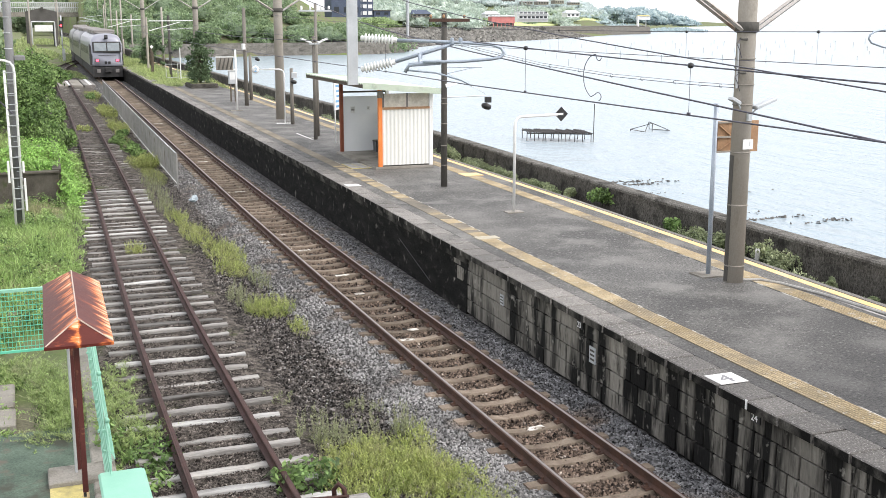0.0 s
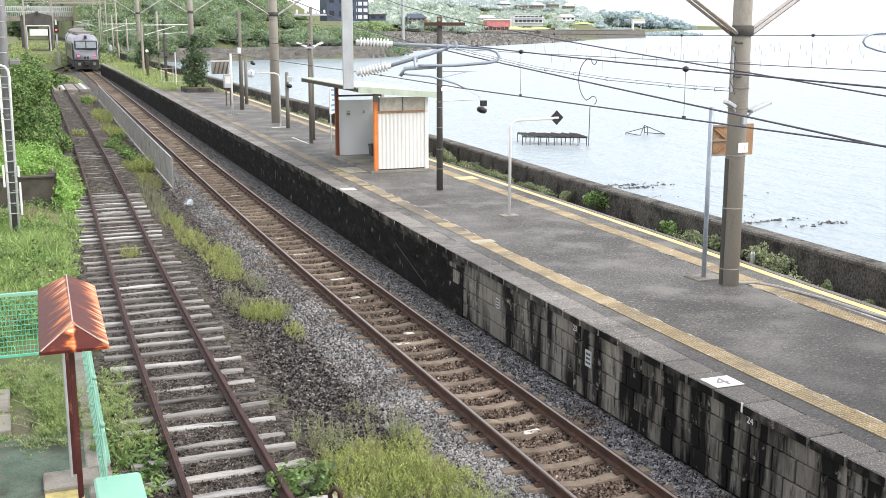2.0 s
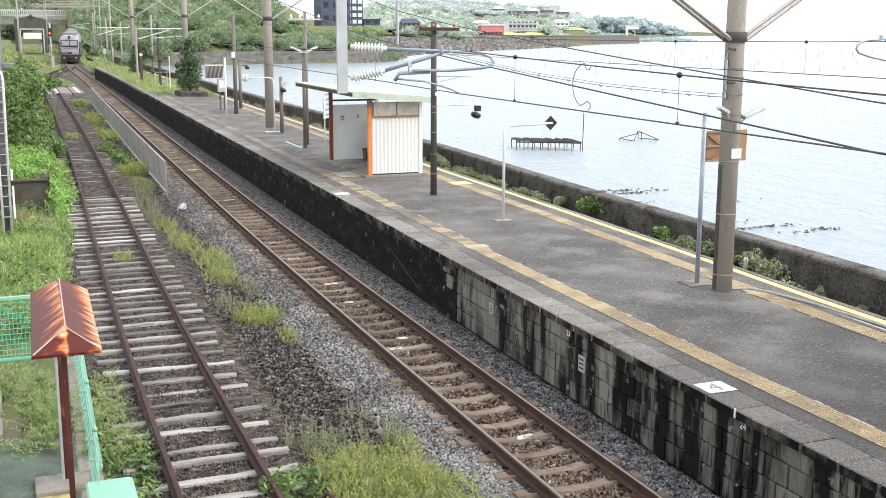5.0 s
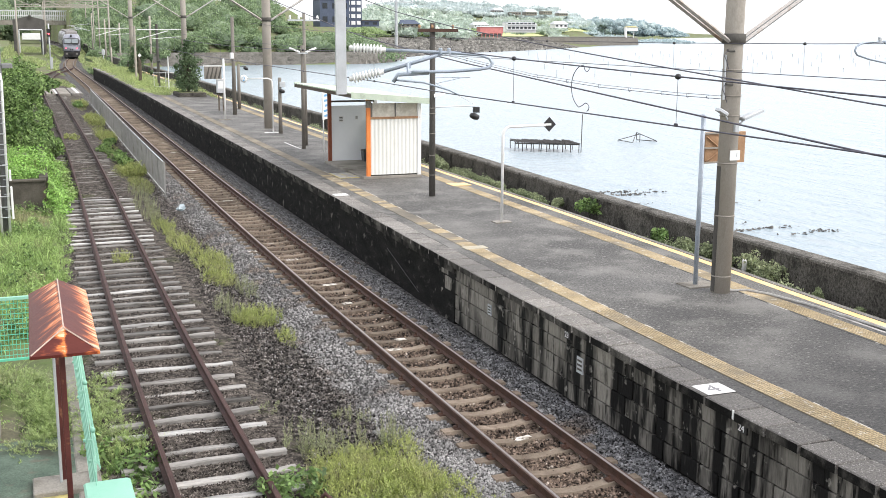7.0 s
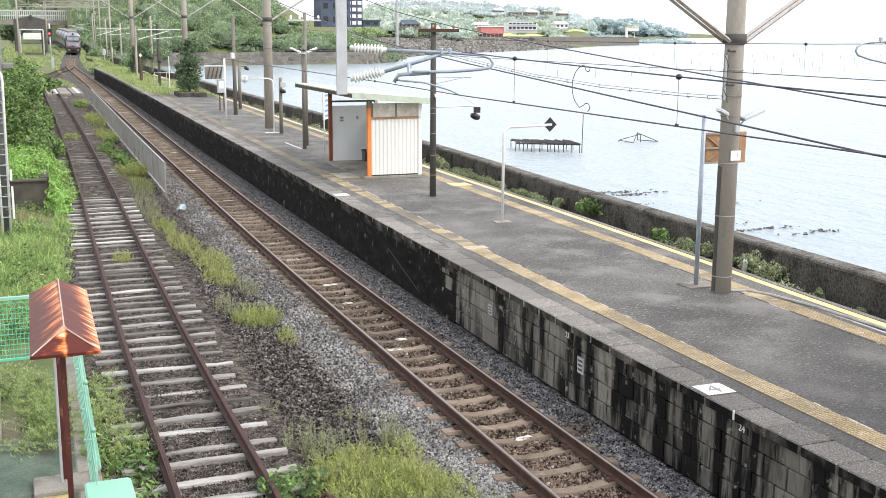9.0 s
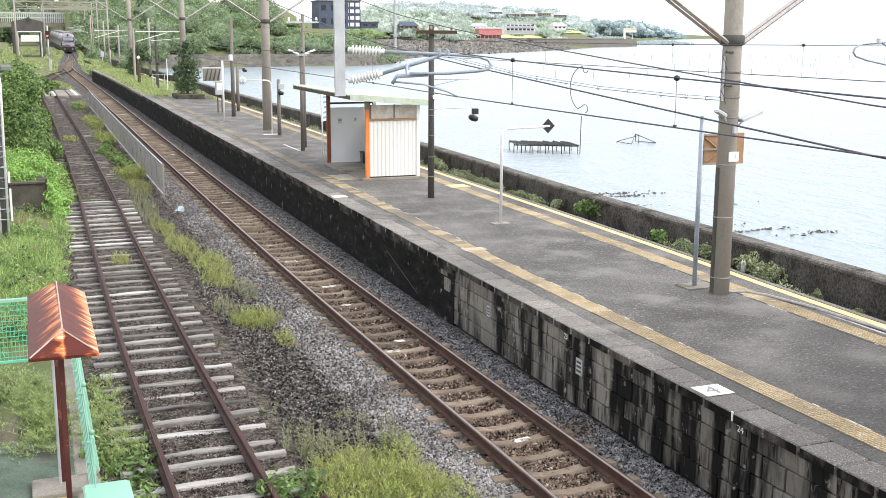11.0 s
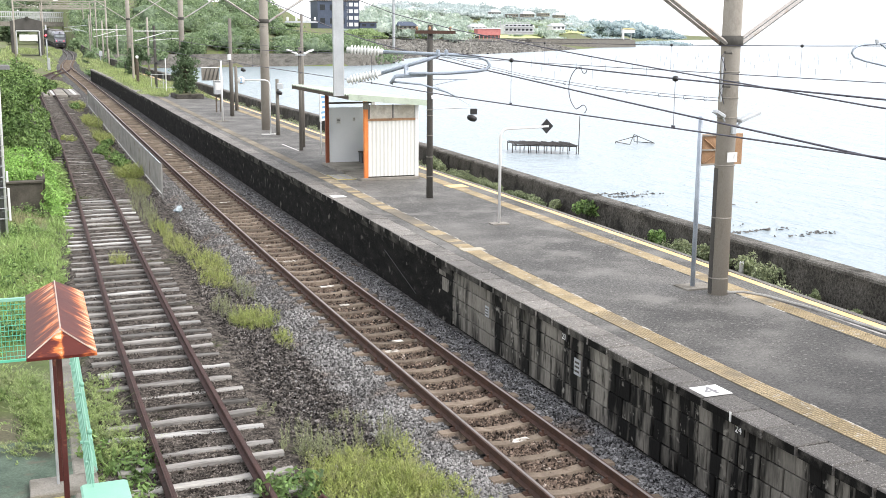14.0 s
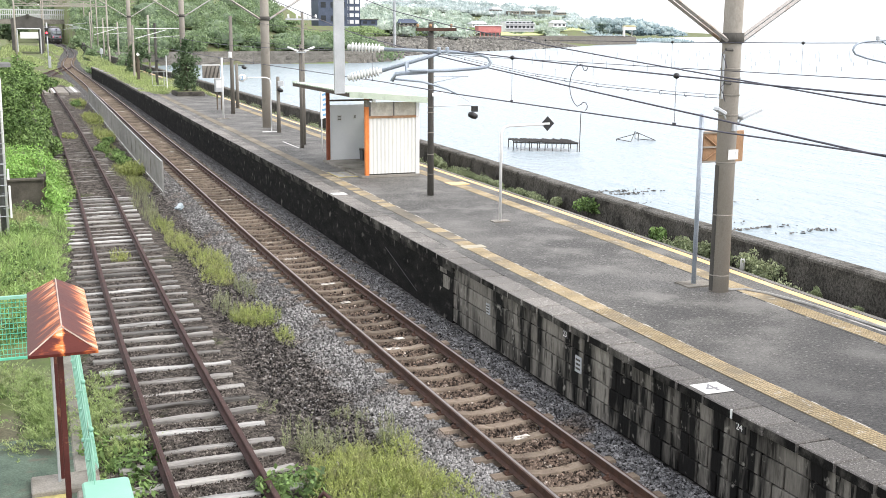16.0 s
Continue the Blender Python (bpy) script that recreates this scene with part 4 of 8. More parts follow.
def build_poles():
    z = plat_z(16)
    x, y, r = 11.54, 16.0, 0.172
    p = braced_pole(x, y, z, 5.42, r, "thick brown-grey concrete overhead line pole on the platform")
    # darker strip over 58 degrees of the shaft, from the platform to z 3.25
    strip = Shape()
    n = 10
    for zz, k in ((z + 0.02, 1.006), (3.25, 0.95 * 1.045)):
        for i in range(n + 1):
            a = radians(140 + 58 * i / n)
            strip.v.append((x + r * k * math.cos(a), y + r * k * math.sin(a), zz))
    strip.f += [(i, i + 1, n + 2 + i, n + 1 + i) for i in range(n)]
    part("dark_strip", strip, M_POLE_DARK, p, "dark strip up one side of the pole", True)
    bands(x, y, (1.30, 2.38, 3.30, 4.12, 4.46, 4.75, 4.90), r, p)
    for dx, dz, w, tilt in ((-0.25, 4.20, 0.20, 28), (0.36, 4.14, 0.44, -20)):
        lamp = part("floodlight", Shape().box((x + dx, y - 0.12, dz), (w, 0.16, 0.055), Matrix.Rotation(radians(tilt), 4, 'Y'), bevel=0.015), M_GALV, p, "pale grey floodlight")
        part("lamp_arm", Shape().tube([(x + dx * 0.4, y - 0.1, dz - 0.16), (x + dx * 0.75, y - 0.11, dz - 0.03)], 0.018, 6), M_GALV, lamp)
    part("number_plate", Shape().box((x + 0.02, y - 0.178, 3.45), (0.20, 0.012, 0.17)), M_WHITE, p, "white plate with unreadable print")
    part("print_bar", Shape().box((x + 0.055, y - 0.186, 3.46), (0.014, 0.004, 0.08)), M_GALV, p)
    part("junction_box", Shape().box((x + 0.01, y - 0.19, 3.92), (0.09, 0.06, 0.13), bevel=0.01), M_GALV, p, "small grey junction box")
    for zz in (5.22, 4.66):
        part("bracket", Shape().tube([(x - 0.1, y - 0.16, zz), (x - 0.26, y - 0.2, zz + 0.01)], 0.025, 6), M_POLE_DARK, p, "dark insulator bracket")
        part("loop_wire", Shape().tube([(x - 0.26, y - 0.2, zz), (x - 0.33, y - 0.2, zz - 0.06), (x - 0.27, y - 0.2, zz - 0.16), (x - 0.22, y - 0.2, zz - 0.3)], 0.007, 5), M_WIRE, p)
    part("conduit", Shape().tube([(x - 0.185, y - 0.05, 5.15), (x - 0.185, y - 0.05, 4.4)], 0.022, 6), M_GALV, p)
    # cable loop and conduit on the ground
    part("ground_conduit", Shape().tube([(x + 0.17, y - 0.05, z + 0.02), (x + 0.45, y - 0.15, z + 0.025), (x + 0.62, y - 0.5, z + 0.025), (x + 0.78, y - 1.4, z + 0.025), (x + 0.9, y - 3.6, z + 0.025)], 0.026, 6), M_FADED, p, "pale conduit on the platform")
    # board on a thin post
    b = thing("sign_board", "brown weathered sign board seen from behind on a grey steel post", "sign")
    bx, by = 11.40, 16.57
    post("post", bx, by, z, z + 3.10, 0.042, M_GALV_BLUE, b, 10, 0.04, label="blue-grey steel post")
    part("foot_slab", Shape().box((bx + 0.05, by, z + 0.012), (0.62, 0.45, 0.024)), M_CONC, b, "pale concrete foot slab")
    part("board", Shape().box((bx + 0.50, by + 0.03, z + 2.50), (0.86, 0.03, 0.56), bevel=0.006), M_BROWN_BOARD, b)
    for a, c in (((0.09, 0.5), (0.32, 0.33)), ((0.09, 0.06), (0.32, 0.2))):
        part("brace", Shape().tube([(bx + a[0], by - 0.0, z + 2.2 + a[1]), (bx + c[0], by - 0.0, z + 2.2 + c[1])], 0.016, 4), M_BROWN_BOARD, b)
    for zz in (2.24, 2.50, 2.76):
        part("crossbar", Shape().box((bx + 0.37, by - 0.0, z + zz), (0.70, 0.025, 0.03)), M_POLE, b)
    # next braced poles down the line
    for (x, y, zv, r) in ((11.12, 50.9, 6.05, 0.215), (11.62, 80.0, 6.5, 0.2), (11.05, 110.0, 6.75, 0.2)):
        z = plat_z(y) if y < 121 else rise(y) - 0.3
        p = braced_pole(x, y, z, zv, r, "tall concrete overhead line pole with angled braces", 3.0)
        if y > 60:
            for a, b, rr in (((x - 0.2, 5.45), (x - 3.2, 5.42), 0.035), ((x - 1.1, 5.35), (x - 3.2, 4.75), 0.032), ((x - 0.2, 4.95), (x - 2.2, 4.8), 0.022)):
                part("cantilever_arm", Shape().tube([(a[0], y, a[1] + rise(y) * 0.5), (b[0], y, b[1] + rise(y) * 0.5)], rr, 6), M_INSUL, p, "pale cantilever tube")


build_poles()


def thin_pole(x, y, h, r, label, mat=None, head=True):
    z = plat_z(y)
    p = thing("pole", label, "pole")
    post("shaft", x, y, z - 0.05, z + h, r, mat or M_POLE_DARK, p, 12, r * 0.8)
    return p, z


def speaker(p, x, y, z, mat=None):
    s = Shape().lathe((x, y, z), [(0.03, 0.0), (0.13, -0.03), (0.15, -0.10), (0.11, -0.16), (0.02, -0.18)], 12, Matrix.Rotation(radians(20), 4, 'Y'))
    part("speaker_horn", s, M_BLACK, p, "black dome lamp", True)


def build_platform_poles():
    # dark pole beside the shelter
    x, y = 10.81, 28.57
    p, z = thin_pole(x, y, 4.75, 0.092, "dark concrete pole with a rusty crossarm beside the shelter")
    bands(x, y, [z + k for k in (0.6, 1.15, 1.75, 2.3, 2.45)], 0.088, p)
    part("crossarm", Shape().box((x + 0.12, y - 0.1, z + 4.55), (1.15, 0.08, 0.09)), M_RAIL_SIDE, p, "rusty steel crossarm")
    for k in (-0.42, -0.05, 0.55):
        part("insulator", Shape().lathe((x + k, y - 0.1, z + 4.6), [(0.02, 0), (0.04, 0.03), (0.035, 0.08), (0.015, 0.1)], 8), M_BROWN_BOARD, p, smooth=True)
    part("lamp_arm", Shape().tube([(x + 0.1, y, z + 2.47), (x + 1.22, y - 0.03, z + 2.49)], 0.016, 6), M_GALV, p, "thin grey arm")
    part("stay_wire", Shape().tube([(x + 0.1, y, z + 3.12), (x + 1.2, y - 0.03, z + 2.55)], 0.006, 5), M_GALV, p)
    part("lamp_box", Shape().box((x + 1.3, y - 0.03, z + 2.38), (0.17, 0.12, 0.16), bevel=0.01), M_BLACK, p, "black lamp box")
    speaker(p, x + 1.28, y - 0.03, z + 2.28)
    part("upper_arm", Shape().tube([(x + 0.1, y, z + 3.28), (x + 1.1, y - 0.02, z + 3.28)], 0.018, 6), M_GALV_BLUE, p)
    part("upper_strut", Shape().tube([(x + 0.1, y, z + 3.12), (x + 0.85, y - 0.02, z + 3.27)], 0.014, 6), M_GALV_BLUE, p)
    part("small_lamp", Shape().add([(x - 0.02, y - 0.2, z + 2.75), (x + 0.3, y - 0.3, z + 2.85), (x + 0.26, y - 0.2, z + 2.9), (x, y - 0.1, z + 2.84)], [(0, 1, 2, 3), (3, 2, 1, 0)]), M_WHITE, p)
    # white post with a hanging diamond sign
    x, y = 10.87, 23.97
    z = plat_z(y)
    g = thing("stop_sign", "white bent post carrying a black diamond stop marker", "sign")
    arc = [(x, y, z), (x, y, z + 2.10)] + [(x + 0.2 * (1 - math.cos(a)), y, z + 2.10 + 0.2 * math.sin(a)) for a in (0.3, 0.6, 0.9, 1.2, 1.57)] + [(x + 1.12, y, z + 2.32)]
    part("post", Shape().tube(arc, 0.035, 10), M_WHITE, g, smooth=True)
    part("foot_plate", Shape().box((x, y, z + 0.012), (0.42, 0.3, 0.024)), M_CONC, g)
    d = Matrix.Rotation(radians(45), 4, 'Y')
    part("diamond", Shape().box((x + 1.22, y, z + 2.33), (0.25, 0.02, 0.25), d), M_BLACK, g, "black diamond plate")
    part("mark", Shape().box((x + 1.20, y - 0.013, z + 2.33), (0.14, 0.006, 0.05)), M_WHITE, g, "white mark")
    # pair of lamp poles
    x, y = 10.5, 41.85
    p, z = thin_pole(x, y, 3.95, 0.078, "grey pole with two white floodlights", M_POLE_BROWN)
    for s in (-1, 1):
        part("floodlight", Shape().box((x + s * 0.32, y - 0.1, z + 3.78), (0.42, 0.2, 0.06), Matrix.Rotation(radians(-s * 22), 4, 'Y'), bevel=0.012), M_WHITE, p, "white floodlight")
    part("lamp_bar", Shape().box((x, y - 0.1, z + 3.66), (0.4, 0.05, 0.05)), M_GALV, p)
    x, y = 10.89, 43.04
    p, z = thin_pole(x, y, 5.2, 0.075, "grey pole with a flat crossarm", M_POLE_BROWN)
    part("crossarm", Shape().box((x, y, z + 4.9), (1.3, 0.1, 0.06)), M_GALV, p)
    for k in (-0.55, -0.2, 0.25, 0.55):
        part("insulator", Shape().lathe((x + k, y, z + 4.93), [(0.03, 0), (0.05, 0.04), (0.04, 0.14), (0.02, 0.16)], 8), M_INSUL, p, smooth=True)
    # lamp post with a hanging lamp
    x, y = 11.07, 48.27
    p, z = thin_pole(x, y, 2.45, 0.09, "short grey-brown post with a black hanging lamp", M_POLE_BROWN)
    part("lamp_box", Shape().box((x + 0.10, y - 0.05, z + 2.15), (0.26, 0.14, 0.24), bevel=0.02), M_GALV, p, "pale lamp box")
    speaker(p, x + 0.1, y - 0.1, z + 1.95)
    # numbered stop post with a bent arm
    x, y = 10.82, 48.64
    z = plat_z(y)
    g = thing("stop_sign", "white bent post carrying a round blue number 2 sign", "sign")
    arc = [(x, y, z), (x, y, z + 2.2), (x - 0.04, y, z + 2.33), (x - 0.2, y, z + 2.4), (x - 1.1, y, z + 2.4)]
    part("post", Shape().tube(arc, 0.03, 8), M_WHITE, g, smooth=True)
    part("disc", Shape().lathe((x - 1.25, y, z + 2.4), [(0.02, -0.012), (0.17, -0.01), (0.17, 0.01), (0.02, 0.012)], 20, Matrix.Rotation(radians(90), 4, 'X')), M_WHITE, g, "white disc", True)
    text(g, "2", (x - 1.33, y - 0.03, z + 2.30), 0.28, M_BLUE_SIGN, (90, 0, 0), "numeral")
    part("foot_plate", Shape().box((x, y, z + 0.012), (0.8, 0.25, 0.024)), M_WHITE_PAINT, g)
    # far posts
    x, y = 11.09, 59.08
    p, z = thin_pole(x, y, 5.1, 0.11, "tall grey-brown concrete pole on the platform", M_POLE_BROWN)
    part("floodlight", Shape().box((x - 0.1, y - 0.15, z + 3.1), (0.16, 0.3, 0.3), bevel=0.02), M_WHITE, p)
    x, y = 12.08, 62.9
    p, z = thin_pole(x, y, 2.5, 0.10, "short grey-brown post with a black lamp on the sea side", M_POLE_BROWN)
    speaker(p, x + 0.45, y, z + 2.35)
    part("lamp_arm", Shape().tube([(x, y, z + 2.4), (x + 0.45, y, z + 2.38)], 0.02, 6), M_BLACK, p)
    # board with dark stripes
    x, y = 10.04, 56.11
    z = plat_z(y)
    g = thing("sign_board", "white framed board with dark slanted stripes on a white post", "sign")
    post("post", x, y, z, z + 3.05, 0.05, M_WHITE, g)
    part("panel", Shape().box((x - 0.55, y, z + 2.35), (0.86, 0.03, 0.62), bevel=0.006), M_CONC, g)
    part("top_rail", Shape().box((x - 0.55, y - 0.01, z + 2.68), (0.9, 0.05, 0.05)), M_WHITE, g)
    for k in range(4):
        a = x - 0.92 + 0.2 * k
        part("stripe", Shape().add([(a, y - 0.02, z + 2.05), (a + 0.1, y - 0.02, z + 2.05), (a + 0.22, y - 0.02, z + 2.63), (a + 0.17, y - 0.02, z + 2.63),
                                    (a, y - 0.016, z + 2.05), (a + 0.1, y - 0.016, z + 2.05), (a + 0.22, y - 0.016, z + 2.63), (a + 0.17, y - 0.016, z + 2.63)],
                                   [(0, 1, 2, 3), (7, 6, 5, 4), (0, 4, 5, 1), (1, 5, 6, 2), (2, 6, 7, 3), (3, 7, 4, 0)]), M_POLE_DARK, g)
    part("foot_plate", Shape().box((x - 0.05, y, z + 0.012), (0.6, 0.4, 0.024)), M_CONC, g)
    # control box on a stand
    x, y = 10.89, 61.98
    z = plat_z(y)
    g = thing("control_box", "pale grey control box on a brown stand", "box")
    for s in (-0.12, 0.12):
        part("leg", Shape().box((x + s, y, z + 0.5), (0.07, 0.07, 1.0)), M_BARK, g)
    part("case", Shape().box((x, y, z + 1.35), (0.46, 0.3, 0.72), bevel=0.02), M_GALV, g)
    part("door_plate", Shape().box((x, y - 0.155, z + 1.42), (0.34, 0.012, 0.4)), M_WHITE, g)
    part("cap", Shape().box((x, y, z + 1.74), (0.52, 0.36, 0.05)), M_WHITE, g)
    # station name board seen nearly edge on
    x, y = 10.91, 40.43
    z = plat_z(y)
    g = thing("station_sign", "white and blue station sign board on two thin white legs", "sign")
    turn = Matrix.Rotation(radians(-32), 4, 'Z')
    for s in (0.0, 0.85):
        q = turn @ Vector((0, s, 0))
        post("leg", x + q.x, y + q.y, z, z + 2.3, 0.025, M_WHITE, g)
    q = turn @ Vector((0, 0.42, 0))
    part("panel", Shape().box((x + q.x, y + q.y, z + 1.75), (0.04, 1.05, 1.05), turn, bevel=0.006), M_WHITE, g)
    for k in range(5):
        for side in (-1, 1):
            o = turn @ Vector((side * 0.026, 0.42, 0))
            part("print_bar", Shape().box((x + o.x, y + o.y, z + 2.12 - 0.19 * k), (0.006, 0.8 - 0.12 * (k % 3), 0.08), turn), M_BLUE_SIGN, g)
    # small white marker by the sea side
    for x, y, h in ((13.0, 60.5, 0.75), (13.15, 17.5, 0.24)):
        g = thing("marker_post", "short white marker post beside the sea wall", "marker", group="marker posts")
        z = plat_z(y) - 0.05
        part("stake", Shape().lathe((x, y, z), [(0.045, -0.4), (0.045, h * 0.7), (0.05, h * 0.72), (0.035, h * 0.95), (0.015, h)], 8), M_WHITE, g, smooth=True)


def text(parent, body, at, size, mat, rot, name):
    c = bpy.data.curves.new(name, 'FONT')
    c.body, c.size, c.extrude = body, size, 0.003
    tmp = bpy.data.objects.new(name, c)
    scene.collection.objects.link(tmp)
    me = bpy.data.meshes.new_from_object(tmp)
    bpy.data.objects.remove(tmp)
    me.materials.clear()
    me.materials.append(mat)
    ob = new(name, me)
    ob.parent = parent
    ob.matrix_local = pose(*at, *rot)
    return ob


build_platform_poles()


def insulator(parent, a, b, r=0.075, n=9):
    a, b = Vector(a), Vector(b)
    d = b - a
    m = d.to_track_quat('Z', 'Y').to_matrix().to_4x4()
    prof = [(0.02, 0.0), (0.045, 0.02)]
    L = d.length
    for i in range(n):
        h = 0.06 + (L - 0.12) * i / n
        w = (L - 0.12) / n
        prof += [(0.034, h), (r * 0.72, h + w * 0.14), (r * 0.97, h + w * 0.34), (r, h + w * 0.5), (r * 0.93, h + w * 0.66), (0.034, h + w * 0.8)]
    prof += [(0.045, L - 0.03), (0.02, L)]
    part("insulator", Shape().lathe(a, prof, 14, m), M_INSUL, parent, "white ribbed porcelain insulator", True)


def build_overhead():
    # drop post and cantilever over the running line
    x, y = 4.68, 16.28
    c = thing("cantilever", "grey steel drop post with blue-grey cantilever tubes and white insulators", "cantilever")
    part("drop_post", Shape().box((x, y, 6.6), (0.14, 0.14, 4.05), bevel=0.01), M_GALV, c, "grey square steel drop post")
    part("drop_post_flange", Shape().box((x - 0.08, y - 0.075, 6.6), (0.03, 0.02, 4.05)), M_GALV, c)
    insulator(c, (x + 0.12, y - 0.02, 5.27), (x + 0.66, y - 0.2, 5.24))
    insulator(c, (x + 0.12, y - 0.02, 4.80), (x + 0.63, y - 0.2, 4.92))
    part("top_tube", Shape().tube([(x + 0.64, y - 0.2, 5.24), (x + 1.6, y - 0.55, 5.20), (x + 2.0, y - 0.68, 5.17), (x + 2.13, y - 0.73, 5.12), (x + 2.17, y - 0.74, 5.04), (x + 2.12, y - 0.73, 4.98), (x + 1.98, y - 0.69, 4.955), (x + 1.55, y - 0.55, 4.92), (x + 1.0, y - 0.37, 4.91)], 0.025, 10), M_GALV_BLUE, c, "bent blue-grey tube", True)
    part("strut_tube", Shape().tube([(x + 0.61, y - 0.2, 4.915), (x + 1.2, y - 0.4, 5.1), (x + 1.45, y - 0.49, 5.19)], 0.028, 8), M_GALV_BLUE, c, "sloping blue-grey strut tube", True)
    part("drop_bracket", Shape().tube([(x + 0.95, y - 0.35, 5.05), (x + 0.95, y - 0.35, 4.90), (x + 1.25, y - 0.45, 4.90), (x + 0.8, y - 0.3, 4.87), (x + 0.74, y - 0.28, 4.76)], 0.03, 8), M_GALV_BLUE, c, smooth=True)
    part("steady_arm", Shape().tube([(x + 0.78, y - 0.29, 4.79), (x + 1.2, y - 0.4, 4.75), (x + 1.55, y - 0.55, 4.64), (x + 1.68, y - 0.6, 4.57)], 0.016, 6), M_GALV_BLUE, c, smooth=True)
    for q in ((1.42, 5.2), (1.54, 5.2), (0.97, 4.98)):
        part("clamp", Shape().box((x + q[0], y - q[0] * 0.35, q[1] + 0.03), (0.045, 0.07, 0.09), bevel=0.012), M_GALV_BLUE, c)
    # wires along the line
    def wire(name, label, pts, r, group="overhead wires"):
        w = thing(name, label, "wire", group=group)
        part("strand", Shape().tube(pts, r, 6), M_WIRE, w)
        return w
    ys = [-6, -2, 2, 6, 10, 13, 16, 20, 25, 30, 38, 45, 51, 60, 70, 80, 88]
    def over(y):
        return main_x(y) + (0.0 if y < 20 else 0.15 * math.sin(y * 0.09))
    wire("contact_wire", "thin dark contact wire above the running line", [(over(y), y, 4.56 + rise(y) + 0.002 * max(0, y - 16)) for y in ys], 0.0085)
    sup = [16.0, 51.0, 88.0]
    def mess(y):
        a, b = (-19.0, 16.0) if y < 16 else ((16.0, 51.0) if y < 51 else (51.0, 88.0))
        t = (y - a) / (b - a)
        return 5.22 + rise(y) - 0.75 * t * (1 - t) * (1.4 if y < 16 else 1)
    m = wire("messenger_wire", "dark messenger wire with droppers above the contact wire", [(over(y), y, mess(y)) for y in frange(-6, 88, 60)], 0.0085)
    for y in (4.4, 9.8, 13.8, 20.5, 26, 31.5, 37, 42.5, 48, 54, 60):
        part("dropper", Shape().tube([(over(y), y, mess(y)), (over(y), y, 4.56 + rise(y))], 0.003, 4), M_WIRE, m)
        part("dropper_bead", Shape().lathe((over(y), y, mess(y)), [(0.01, -0.03), (0.028, -0.02), (0.032, 0), (0.028, 0.02), (0.01, 0.03)], 8, Matrix.Rotation(radians(90), 4, 'X')), M_BLACK, m, "black bead", True)
        part("dropper_clip", Shape().box((over(y), y, 4.57 + rise(y)), (0.016, 0.05, 0.035)), M_WIRE, m)
    loop = [(6.41, 11.75 + 0.06 * math.cos(a), 5.10 + 0.045 * math.sin(a)) for a in frange(-3.0, -0.4, 8)] + [(6.41, 11.80 + 0.33 * math.sin(a), 4.866 + 0.265 * math.cos(a)) for a in frange(0.1, 2.75, 18)]
    loop += [(6.41, 11.75 + 0.078 * math.cos(a), 4.632 + 0.048 * math.sin(a)) for a in frange(0.5, 4.4, 12)]
    part("feed_loop", Shape().tube(loop, 0.005, 5), M_WIRE, m, "thin looping feeder jumper", True)
    # second pair, swung over the platform to its anchor
    wire("contact_wire", "thin dark anchored wire above the platform", [(10.0, y, 4.95) for y in (-6, 0, 6, 12, 20, 28, 38)] + [(9.4, 52, 5.1), (8.8, 70, 5.5)], 0.006)
    m2 = wire("messenger_wire", "dark anchored messenger wire with beads above the platform", [(10.0, y, 5.37 - 0.008 * (y - 13) + 0.0006 * (y - 13) ** 2) for y in (-6, 0, 6, 12, 16, 22, 28, 38, 50)], 0.006)
    for y in (12.28, 15.45, 20.0, 25.2, 31.0):
        zz = 5.37 - 0.008 * (y - 13) + 0.0006 * (y - 13) ** 2
        part("dropper", Shape().tube([(10.0, y, zz), (10.0, y, 4.95)], 0.0022, 4), M_WIRE, m2)
        part("dropper_bead", Shape().lathe((10.0, y, zz), [(0.01, -0.02), (0.02, -0.014), (0.023, 0), (0.02, 0.014), (0.01, 0.02)], 8, Matrix.Rotation(radians(90), 4, 'X')), M_BLACK, m2, "black bead", True)
    # thick feeder cables crossing above the platform
    wire("feeder_cable", "thick dark feeder cable sagging along the platform", [(9.0, -2, 3.96), (9.0, 5, 4.03), (9.0, 9.8, 4.18), (9.0, 16, 4.53), (9.0, 22, 4.88), (9.0, 26.2, 5.16), (9.0, 28.5, 5.33), (9.0, 30.6, 5.53), (9.0, 40, 6.6), (9.0, 50, 7.9)], 0.013)
    wire("feeder_cable", "dark feeder cable sagging along the platform", [(9.0, -2, 4.4), (9.0, 5, 4.53), (9.0, 9.85, 4.74), (9.0, 15.3, 5.09), (9.0, 17.2, 5.22), (9.0, 19.5, 5.39), (9.0, 22.5, 5.62), (9.0, 26.2, 5.98), (9.0, 28.5, 6.29), (9.0, 35, 7.2), (9.0, 50, 9.4)], 0.010)
    sag = [(10.85, 28.4, 4.98), (10.95, 26, 4.77), (11.1, 23, 4.54), (11.25, 20, 4.42), (11.4, 17.5, 4.39), (11.45, 16.1, 4.40)]
    m3 = wire("messenger_wire", "pale sagging signal cable hung from small rings", sag, 0.006)
    part("carrier_wire", Shape().tube([(a, b, c + 0.05) for a, b, c in sag], 0.004, 5), M_WIRE, m3)
    for k in range(11):
        u = 0.4 + 4.3 * k / 10
        p, q, w = sag[int(u)], sag[int(u) + 1], u - int(u)
        c = [p[h] + (q[h] - p[h]) * w for h in range(3)]
        part("ring", Shape().tube([(c[0] + 0.03 * math.cos(b), c[1], c[2] + 0.015 + 0.035 * math.sin(b)) for b in frange(0.6, 5.7, 9)], 0.005, 4), M_WIRE, m3)
    # nearer cantilever over the platform, only its tip in view
    c = thing("cantilever", "bent blue-grey cantilever tube on a grey drop post", "cantilever")
